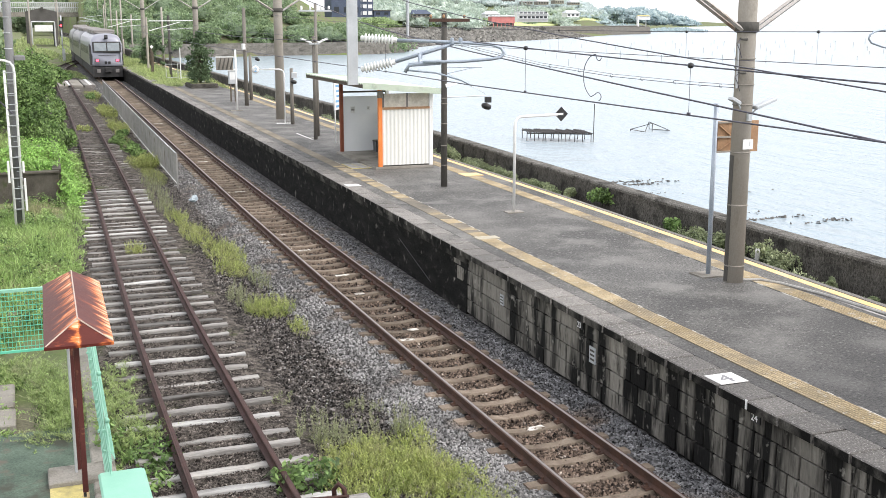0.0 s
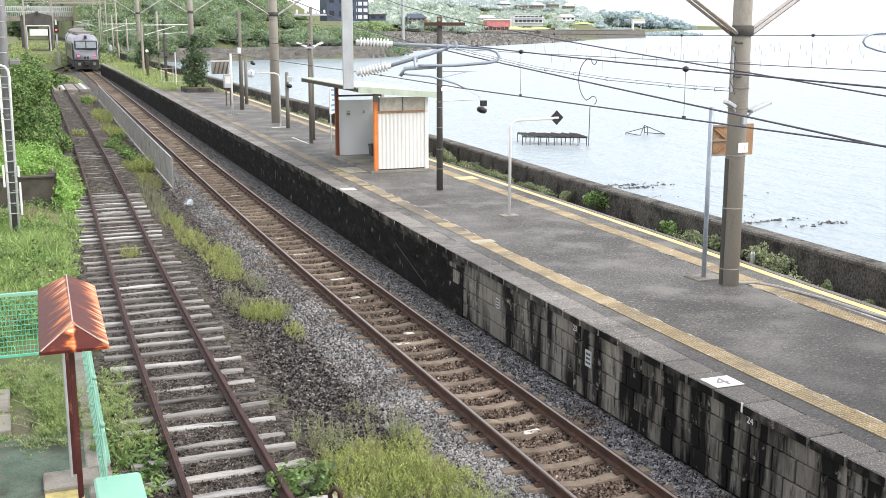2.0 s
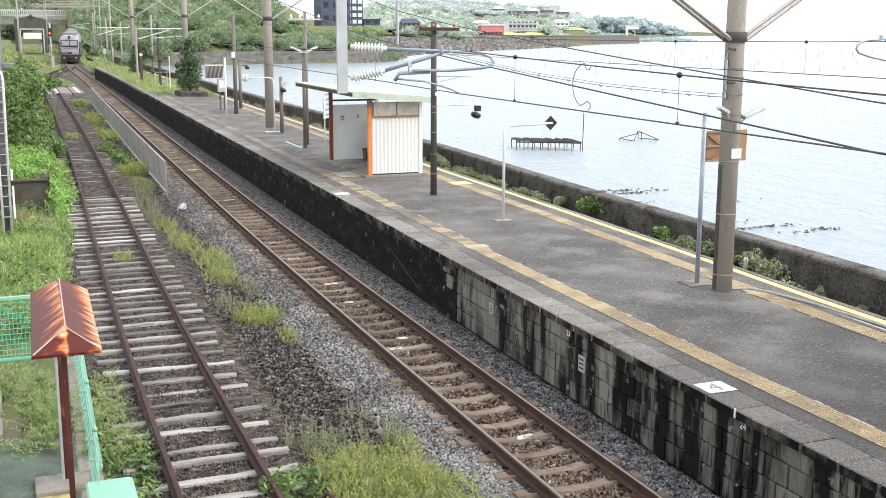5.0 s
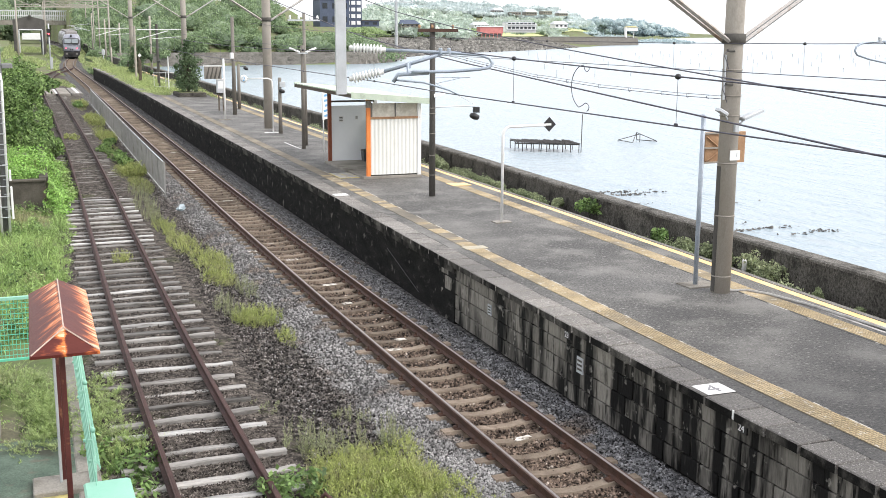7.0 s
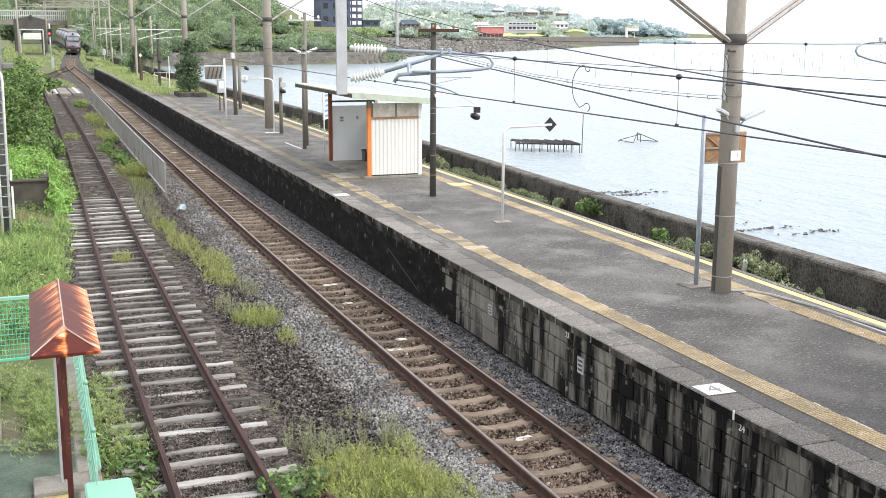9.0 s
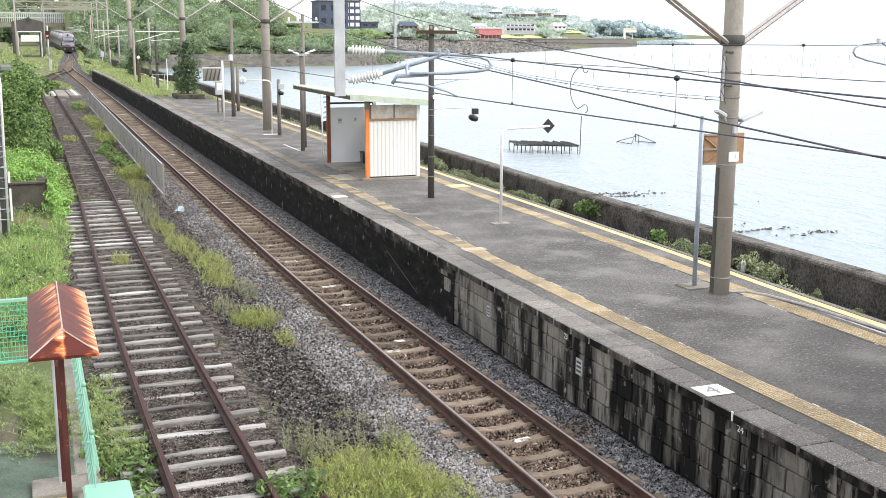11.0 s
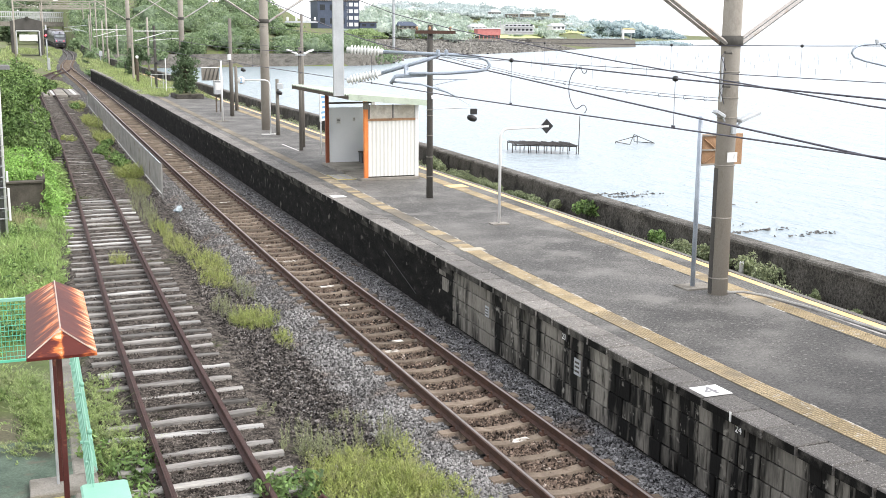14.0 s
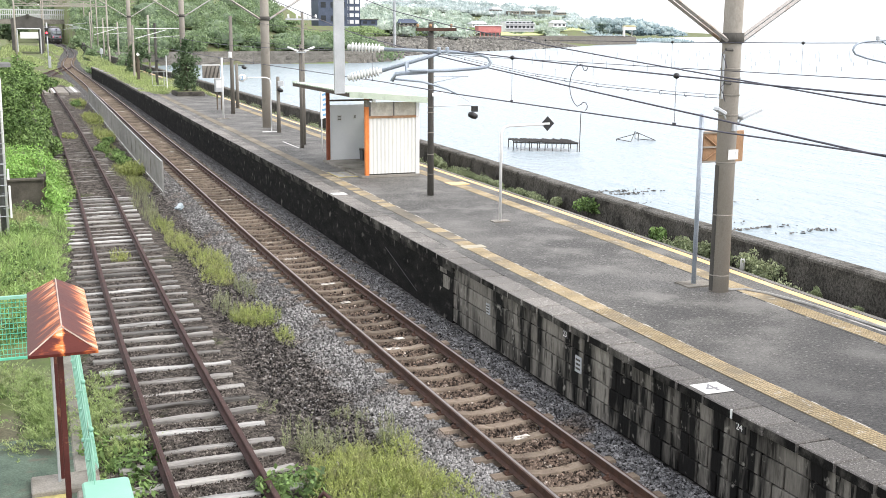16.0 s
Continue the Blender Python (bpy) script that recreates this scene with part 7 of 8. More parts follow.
    for k in range(16):
        yy = 136 + 7 * k
        far += [(main_x(yy) - 1.75, yy, 0.45, 4.2, 0.3, 260), (main_x(yy) + 1.7, yy, 0.4, 4.2, 0.3, 220)]
    blades("far_grass", far, M_GRASS_FAR, "yellow-green grass beside the far tracks", 26, 0.03, None, 0.6)
    # plants creeping up to the siding and along the fence
    cover = []
    for k in range(90):
        py = rng.uniform(37.6, 50)
        px = rng.uniform(1.0, siding_x(py) - 0.72 - 0.02 * abs(py - 40))
        hh = rng.uniform(0.12, 0.3)
        cover.append((px, py, rise(py) - 0.28 + hh * 0.5, rng.uniform(0.16, 0.3), rng.uniform(0.2, 0.45), hh, 170))
    foliage("ground_cover", cover, M_LEAF_BRIGHT_GRASS, "bright green low plants creeping up to the siding", 71, 0.045, "weeds", fill=0.8, rough=0.45)
    creep = []
    for k in range(46):
        py = rng.uniform(49, 96)
        px = siding_x(py) - rng.uniform(0.95, 2.2)
        hh = rng.uniform(0.25, 0.75)
        creep.append((px, py, rise(py) - 0.25 + hh * 0.5, rng.uniform(0.25, 0.5), rng.uniform(0.5, 1.1), hh * 0.8))
    sprays("siding_bushes", creep, M_LEAF, "mid-green bushes leaning towards the siding", 72, 0.07, 380, "bushes")
    sprays("fence_bushes", [(4.25, 50.4, 0.02, 0.45, 1.3, 0.40), (4.45, 48.4, 0.0, 0.35, 0.9, 0.34), (4.05, 54.5, 0.0, 0.4, 1.2, 0.34), (4.5, 57.5, 0.0, 0.35, 1.2, 0.30), (4.5, 84, 0.25, 0.4, 2.2, 0.3)], M_LEAF, "dark green leafy bushes between siding and fence", 73, 0.055, 620, "bushes")
    herbs("fence_plumes", [(4.5, 46.2, 0.5, 1.3, 0.62, 150), (4.75, 71.5, 0.55, 4.0, 0.6, 190), (4.6, 61, 0.5, 3.2, 0.55, 140), (2.85, 61.5, 0.4, 1.6, 0.3, 60), (4.9, 86, 0.4, 3.0, 0.5, 90)], M_WEED, "feathery yellow-green weeds beside the fence", 74, 0.10, 26, 0.2, 0.2)
    # broad-leaved plants
    foliage("leafy_weeds", [(3.02, 12.75, -0.1, 0.38, 0.42, 0.18, 420), (2.75, 12.95, -0.12, 0.2, 0.2, 0.14, 140), (1.28, 14.4, -0.15, 0.34, 0.4, 0.14, 300), (1.2, 13.6, -0.15, 0.25, 0.4, 0.12, 200), (0.8, 15.2, -0.12, 0.2, 0.5, 0.15, 200)], M_LEAF, "bright broad-leaved weeds by the rails", 31, 0.05, "weeds")
    foliage("vine_cover", [(1.15, 39.5, 0.05, 0.45, 2.6, 0.5, 4200), (1.1, 44.5, 0.15, 0.5, 3.0, 0.6, 3600), (1.3, 36.8, -0.15, 0.3, 0.9, 0.22, 700), (-1.0, 40.4, 0.85, 1.7, 1.9, 0.45, 6500), (-0.2, 39.2, 0.8, 0.9, 0.7, 0.3, 2200), (0.2, 41.5, 1.0, 1.0, 1.6, 0.5, 3000)], M_LEAF_BRIGHT, "bright green vines hanging over the retaining wall", 32, 0.05, "vines")
    blobs = []
    for k in range(80):
        y = rng.uniform(43, 106)
        x = rng.uniform(-6.5, 0.9) + (y - 44) * 0.012
        h = rng.uniform(0.7, 1.35) * (1.2 if x < -2 else 0.85)
        blobs.append((x, y, land(min(x, 0.5), y) + h * 0.55, rng.uniform(0.5, 1.1), rng.uniform(0.6, 1.5), h * rng.uniform(0.6, 1.0), 850))
    blobs += [(0.1, 51, 2.7, 1.1, 1.3, 0.95, 3000), (1.1, 51.5, 3.2, 0.65, 0.9, 0.38, 1300), (1.7, 52, 3.2, 0.35, 0.6, 0.16, 350), (0.3, 50, 1.6, 1.0, 1.3, 0.8, 2600), (0.9, 48.6, 0.95, 0.55, 1.2, 0.55, 1500), (0.3, 53, 3.7, 0.8, 1.0, 0.55, 1600), (-1.2, 50, 3.2, 1.0, 1.2, 0.9, 1700)]
    foliage("bank_bushes", blobs, M_LEAF, "dense mid-green bushes on the bank", 33, 0.075, "bushes")
    blobs = [(-2.2, y, 2.0 + rng.uniform(-0.2, 0.9), 1.4, 1.8, 1.6, 1800) for y in (52, 58, 64, 70, 78, 88, 98)]
    foliage("bank_shrubs", blobs, M_LEAF_DARK, "tall dark green shrubs on the bank", 34, 0.11, "bushes")
    # weeds between the platform and the sea wall
    blobs = []
    y = 9.0
    while y < 75:
        big = rng.random()
        h = 0.06 + 0.20 * big ** 2
        blobs.append((sea_edge_x(y) + 0.16 + rng.uniform(0.05, 0.32), y, rise(y) + 0.72 + h * 0.6, 0.10 + 0.14 * big, 0.16 + 0.3 * big, h, int(110 + 380 * big)))
        y += rng.uniform(0.2, 0.8)
    foliage("seawall_weeds", blobs, M_LEAF_DUSTY, "dusty green weeds between platform and sea wall", 35, 0.03, "weeds")
    sprays("seawall_shrub", [(13.62, 24.6, 1.10, 0.30, 0.62, 0.34), (13.3, 45, 1.35, 0.4, 0.8, 0.35), (13.32, 20.8, 0.98, 0.2, 0.34, 0.30)], M_LEAF, "small leafy green shrub by the sea wall", 36, 0.045, 620, "shrub")
    bushes = [(13.36, 19.9, 0.95, 0.22, 0.42, 0.24), (13.44, 19.2, 0.95, 0.22, 0.36, 0.26), (13.42, 18.5, 0.95, 0.16, 0.22, 0.30), (13.34, 17.55, 1.02, 0.24, 0.32, 0.38), (13.38, 16.95, 0.98, 0.26, 0.36, 0.36), (13.3, 15.5, 0.84, 0.10, 0.14, 0.20), (13.3, 14.5, 0.80, 0.10, 0.14, 0.16)]
    y = 26.2
    while y < 37:
        bushes.append((wall_x(y) - rng.uniform(0.25, 0.4), y, rise(y) + rng.uniform(0.82, 1.0), rng.uniform(0.16, 0.28), rng.uniform(0.25, 0.5), rng.uniform(0.16, 0.34)))
        y += rng.uniform(0.5, 1.0)
    sprays("dusty_shrubs", bushes, M_LEAF_DUSTY, "dense dusty grey-green shrubs by the sea wall", 39, 0.03, 900, "shrub")
    herbs("wall_foot_stalks", [(13.35, 17.2, 0.25, 0.6, 0.85, 40), (13.4, 19.5, 0.25, 0.8, 0.6, 40), (13.5, 22.4, 0.2, 0.6, 0.5, 30), (13.3, 14.2, 0.15, 0.8, 0.3, 30), (13.3, 11.8, 0.15, 0.8, 0.35, 40), (13.6, 29.0, 0.25, 2.5, 0.7, 90), (13.75, 34.0, 0.25, 1.6, 0.7, 60)],
          M_LEAF_DUSTY, "thin dusty stalks along the foot of the sea wall", 47, 0.05, 22, 0.26, 0.2, "weeds")


M_LEAF_BRIGHT_GRASS = leaf_material("lush_grass", (0.26, 0.39, 0.125), (0.39, 0.51, 0.195), (0.19, 0.26, 0.10), 0.7)
M_LEAF_DUSTY = leaf_material("dusty_weed_leaves", (0.25, 0.295, 0.165), (0.37, 0.41, 0.25), (0.17, 0.215, 0.11), 0.8)
build_plants()


def tree(x, y, z, h, r, seed, label, leafmat, spread=0.5, size=0.085):
    """Many short limbs up the trunk, each with its own ragged clump of leaves."""
    rng = random.Random(seed)
    t = thing("tree", label, "tree")
    part("trunk", Shape().tube([(x, y, z - 0.1), (x + 0.05, y, z + h * 0.4), (x - 0.05, y + 0.05, z + h * 0.9)], 0.10, 8, 0.03), M_BARK, t, smooth=True)
    blobs = []
    for k in range(26):
        u = rng.uniform(0.05, 1.0)
        a = rng.uniform(0, 6.28)
        d = r * (1.1 - u * spread) * rng.uniform(0.35, 1.05)
        q = (x + d * math.cos(a), y + d * math.sin(a), z + h * u)
        part("limb", Shape().tube([(x, y, z + h * u * 0.6), ((x + q[0]) / 2, (y + q[1]) / 2, z + h * u * 0.85), q], 0.03, 5, 0.012), M_BARK, t)
        blobs.append((*q, r * rng.uniform(0.18, 0.38), r * rng.uniform(0.18, 0.38), h * rng.uniform(0.06, 0.14), rng.randint(110, 260)))
    foliage("crown", blobs, leafmat, "", seed, size, "tree", t, 0.85, "part", 0.6)
    if spread > 0.6:
        # shaggy outer sprays, wide below and pointed above
        tiers = [(x, y, z + h * u, r * w, r * w, h * 0.2) for u, w in ((0.14, 0.8), (0.32, 1.1), (0.50, 1.15), (0.68, 1.0), (0.84, 0.75), (0.98, 0.45))]
        sprays("outer_sprays", tiers, leafmat, "", seed + 9, size * 1.4, 430, "", t)
    return t


tree(11.0, 74.6, plat_z(74) + 0.25, 3.0, 0.95, 41, "shaggy grey-green conifer-like tree in a planter", M_LEAF_DARK, 0.75, 0.06)
tree(11.0, 105.0, plat_z(105), 2.7, 1.3, 42, "ragged dark green tree on the grassy platform end", M_LEAF_DARK, 0.3)
tree(-3.0, 47.0, land(-3, 47), 3.6, 1.6, 43, "leafy green tree on the bank", M_LEAF)


# ---- hillside and far shore ----
def build_far():
    rng = random.Random(5)
    blobs = []
    for k in range(150):
        x = rng.uniform(14, 104)
        y = shore_y(x) + rng.uniform(2, 75)
        h = rng.uniform(2.0, 5.0)
        if y < 345 and x < 0.05 * y + 7.5:
            continue
        if x / y > 0.233:
            h = max(0.6, min(h, (5.6 - land(x, y)) / 1.4))
        blobs.append((x, y, land(x, y) + h * 0.4, rng.uniform(3, 6.5), rng.uniform(3, 6), h, 1000))
    for j in range(14):
        for dx in (0.0, 2.4, 4.8, 7.2):
            y = 263 + 6 * j + rng.uniform(-2, 2)
            x = max(17.2, 0.0475 * y + 3.2) + dx + rng.uniform(-0.4, 0.4)
            blobs.append((x, y, land(x, y) + 0.4, rng.uniform(1.4, 2.1), 3.0, rng.uniform(1.4, 2.4), 150))
    for k in range(46):
        x = rng.uniform(30, 104)
        y = shore_y(x) + rng.uniform(1.5, 9)
        blobs.append((x, y, land(x, y) + 0.5, rng.uniform(1.8, 3.2), 2.0, rng.uniform(1.0, 2.0) if x / y < 0.233 else 0.7, 200))
    for k in range(60):
        x = rng.uniform(13, 34)
        y = rng.uniform(200, 262)
        if x > wall_x(min(y, 250)) + 3:
            y = rng.uniform(264, 275)
        if x < 0.05 * y + 5.5:
            continue
        blobs.append((x, y, land(x, y) + 1.0, 2.2, 2.4, rng.uniform(1.2, 2.4), 260))
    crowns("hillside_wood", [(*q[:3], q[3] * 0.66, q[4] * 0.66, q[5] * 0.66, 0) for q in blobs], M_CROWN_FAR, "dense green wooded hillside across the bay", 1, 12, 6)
    sprays("hillside_leaves", [q for q in blobs if q[6] > 200], M_LEAF_FAR, "leafy outer twigs of the wooded hillside", 51, 0.29, 800)
    sprays("shore_bush_leaves", [q for q in blobs if q[6] <= 200], M_LEAF_FAR, "leafy bushes above the shore wall", 55, 0.24, 260)
    blobs = []
    for k in range(70):
        x, y = rng.uniform(-60, 54), rng.uniform(362, 440)
        if abs(x - main_x(y)) < 9 and y < 415:
            continue
        blobs.append((x, y, 7 + (y - 360) * 0.10 + rng.uniform(-2.6, 4), rng.uniform(4, 8), rng.uniform(4, 8), rng.uniform(3.3, 6.6), 330))
    for k in range(30):
        blobs.append((-62 + 4.2 * k, 470 + rng.uniform(-8, 8), 11 + rng.uniform(-3, 4), 7.0, 7.0, rng.uniform(7, 10), 160))
    for k in range(12):
        x = -16 + 1.9 * k
        if abs(x - main_x(362)) < 7:
            continue
        blobs.append((x, 362 + rng.uniform(-3, 6), 4.0 + rng.uniform(-1, 2.6), 3.6, 4.0, rng.uniform(3.3, 6.0), 200))
    for k in range(26):
        x, y = rng.uniform(-22, -4), rng.uniform(110, 240)
        blobs.append((x, y, land(x, y) + 1.4, rng.uniform(2, 3.5), rng.uniform(2, 4), rng.uniform(1.5, 3.4), 330))
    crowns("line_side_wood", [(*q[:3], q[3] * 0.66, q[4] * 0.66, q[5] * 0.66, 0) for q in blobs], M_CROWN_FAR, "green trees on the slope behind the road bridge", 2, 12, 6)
    sprays("line_side_leaves", blobs, M_LEAF_FAR, "leafy outer twigs of the slope trees", 52, 0.42, 420)
    blobs = []
    for k in range(60):
        y = rng.uniform(128, 300)
        x = max(main_x(y) + 3.2, 12.4) + rng.uniform(0, 2.2)
        blobs.append((x, y, rise(y) + rng.uniform(0.2, 1.0), rng.uniform(0.6, 1.3), rng.uniform(1.0, 2.6), rng.uniform(0.6, 1.5), 420))
    for k in range(10):
        x, y = rng.uniform(9.0, 11.2), rng.uniform(126, 150)
        blobs.append((x, y, rise(y) + 0.1, rng.uniform(0.5, 0.9), rng.uniform(0.8, 1.6), rng.uniform(0.3, 0.6), 260))
    sprays("line_side_bushes", blobs, M_LEAF_FAR, "light green bushes beside the far tracks", 56, 0.14, 420, "bushes")
    # bushes down to the shore wall
    blobs = []
    for k in range(90):
        x = rng.uniform(14.5, 62)
        y = shore_y(x) + rng.uniform(1.5, 16)
        h = rng.uniform(1.2, 3.0)
        blobs.append((x, y, land(x, y) + h * 0.4, rng.uniform(1.4, 2.8), rng.uniform(1.4, 2.8), h))
    sprays("shore_bushes", blobs, M_LEAF_FAR, "light green bushes hanging over the shore wall", 57, 0.30, 420, "bushes")
    # woods along the bay: a bushy bank above the beach, taller woods behind it, a ridge beyond
    def stand(name, n, bearing, depth, radius, height, leaves, size, lump, leafmat, label, seed):
        r = random.Random(seed)
        blobs = []
        for k in range(n):
            b, d = r.uniform(*bearing), r.uniform(*depth)
            y = d
            if d < 200:
                y = 300.0
                for step in range(30):
                    y += 0.5 * (shore_y(b * y) + d - y)
            rr = r.uniform(*radius)
            h = r.uniform(*height) * (0.75 + 0.5 * noise.noise((b * 40, d * 0.02, seed)))
            blobs.append((b * y, y, land(b * y, y) + h * 0.45, rr, rr, h * 0.6, leaves))
        crowns(name, [(q[0], q[1], q[2], q[3] * 0.66, q[4] * 0.66, q[5] * 0.66, 0) for q in blobs], lump, label, seed, 9, 4)
        sprays(name + "_leaves", blobs, leafmat, "leafy outer twigs, " + label, seed + 60, size, leaves)
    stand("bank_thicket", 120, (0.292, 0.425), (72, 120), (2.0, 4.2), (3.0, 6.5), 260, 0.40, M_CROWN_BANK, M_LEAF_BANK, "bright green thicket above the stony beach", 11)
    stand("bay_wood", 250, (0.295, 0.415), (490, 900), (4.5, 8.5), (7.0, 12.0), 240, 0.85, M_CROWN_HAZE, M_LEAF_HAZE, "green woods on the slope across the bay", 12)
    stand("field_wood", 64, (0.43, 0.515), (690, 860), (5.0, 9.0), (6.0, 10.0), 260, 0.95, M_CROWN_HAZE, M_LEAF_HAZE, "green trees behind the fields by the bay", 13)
    stand("ridge_wood", 150, (0.33, 0.535), (930, 1150), (9.0, 17.0), (6.0, 13.0), 280, 1.5, M_CROWN_HILL, M_LEAF_RIDGE, "haze-paled green wooded ridge behind the bay", 14)
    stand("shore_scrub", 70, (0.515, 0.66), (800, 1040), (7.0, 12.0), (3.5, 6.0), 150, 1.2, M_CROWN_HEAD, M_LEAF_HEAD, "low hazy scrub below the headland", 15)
    blobs = []
    for k in range(280):
        t = rng.random()
        x = 470 + 235 * t
        y = 1090 + rng.uniform(-20, 60)
        top = (10 + 15 * math.sin(min(1, t * 1.5) * 1.57)) * (1 if t < 0.8 else (1.0 - t) / 0.2 * 0.6 + 0.4)
        blobs.append((x, y, top * rng.uniform(0.25, 0.7), rng.uniform(6, 14), 8, top * rng.uniform(0.2, 0.34), 700))
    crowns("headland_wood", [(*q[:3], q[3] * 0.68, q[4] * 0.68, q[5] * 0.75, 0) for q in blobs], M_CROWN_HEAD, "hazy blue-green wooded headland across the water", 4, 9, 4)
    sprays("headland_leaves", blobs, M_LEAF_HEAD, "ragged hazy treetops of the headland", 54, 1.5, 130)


# Crown cores coloured darker than their leaves, in place of shade between them.
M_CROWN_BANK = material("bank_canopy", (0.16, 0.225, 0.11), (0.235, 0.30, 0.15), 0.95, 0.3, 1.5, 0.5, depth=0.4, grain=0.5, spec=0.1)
M_LEAF_BANK = leaf_material("bank_thicket_leaves", (0.31, 0.42, 0.20), (0.43, 0.53, 0.27), (0.23, 0.32, 0.17), 0.10, 0.35, 0.22)
# Bay, ridge and headland colours: distance haze put in, paler and bluer.
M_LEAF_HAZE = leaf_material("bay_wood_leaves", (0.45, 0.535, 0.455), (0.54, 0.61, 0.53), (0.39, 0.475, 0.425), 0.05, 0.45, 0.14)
M_LEAF_RIDGE = leaf_material("haze_tinted_ridge_leaves", (0.52, 0.59, 0.585), (0.59, 0.65, 0.635), (0.47, 0.545, 0.555), 0.02, 0.45, 0.08)
# Dark core and spots: shade of the canopy's gaps put into the colour.
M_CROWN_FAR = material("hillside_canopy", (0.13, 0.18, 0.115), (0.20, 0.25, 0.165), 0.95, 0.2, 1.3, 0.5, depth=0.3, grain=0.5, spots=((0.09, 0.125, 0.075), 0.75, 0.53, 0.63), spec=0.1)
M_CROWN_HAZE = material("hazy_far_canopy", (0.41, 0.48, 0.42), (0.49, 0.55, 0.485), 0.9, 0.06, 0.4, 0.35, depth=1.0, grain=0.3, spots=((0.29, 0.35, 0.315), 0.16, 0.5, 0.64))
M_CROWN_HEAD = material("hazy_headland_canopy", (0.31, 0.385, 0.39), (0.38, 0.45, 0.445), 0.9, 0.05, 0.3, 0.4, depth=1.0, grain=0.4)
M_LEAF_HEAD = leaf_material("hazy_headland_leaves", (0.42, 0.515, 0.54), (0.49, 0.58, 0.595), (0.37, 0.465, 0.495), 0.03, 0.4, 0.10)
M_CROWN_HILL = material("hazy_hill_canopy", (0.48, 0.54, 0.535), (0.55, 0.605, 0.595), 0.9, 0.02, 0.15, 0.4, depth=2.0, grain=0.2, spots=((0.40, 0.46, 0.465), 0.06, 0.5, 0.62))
build_far()


def house(x, y, z, w, d, h, wall, roofc, label, storeys=1, gable=True, win=4):
    hs = thing("house", label, "house", group="houses along the bay")
    part("wall", Shape().box((x, y, z + h / 2), (w, d, h)), wall, hs)
    if gable:
        o = 0.6
        s = Shape().add([(x - w / 2 - o, y - d / 2 - o, z + h), (x + w / 2 + o, y - d / 2 - o, z + h), (x + w / 2 + o, y + d / 2 + o, z + h), (x - w / 2 - o, y + d / 2 + o, z + h), (x - w / 2 + 1, y, z + h + d * 0.28), (x + w / 2 - 1, y, z + h + d * 0.28)],
                        [(0, 1, 5, 4), (1, 2, 5), (2, 3, 4, 5), (3, 0, 4), (3, 2, 1, 0)])
        part("roof", s, roofc, hs)
    else:
        part("roof", Shape().box((x, y, z + h + 0.2), (w + 0.6, d + 0.6, 0.4)), roofc, hs)
    for f in range(storeys):
        for k in range(win):
            part("window", Shape().box((x - w / 2 + w * (k + 0.5) / win, y - d / 2 - 0.03, z + h * (f + 0.55) / storeys), (w / win * 0.5, 0.1, h / storeys * 0.42)), M_GLASS_DARK, hs)


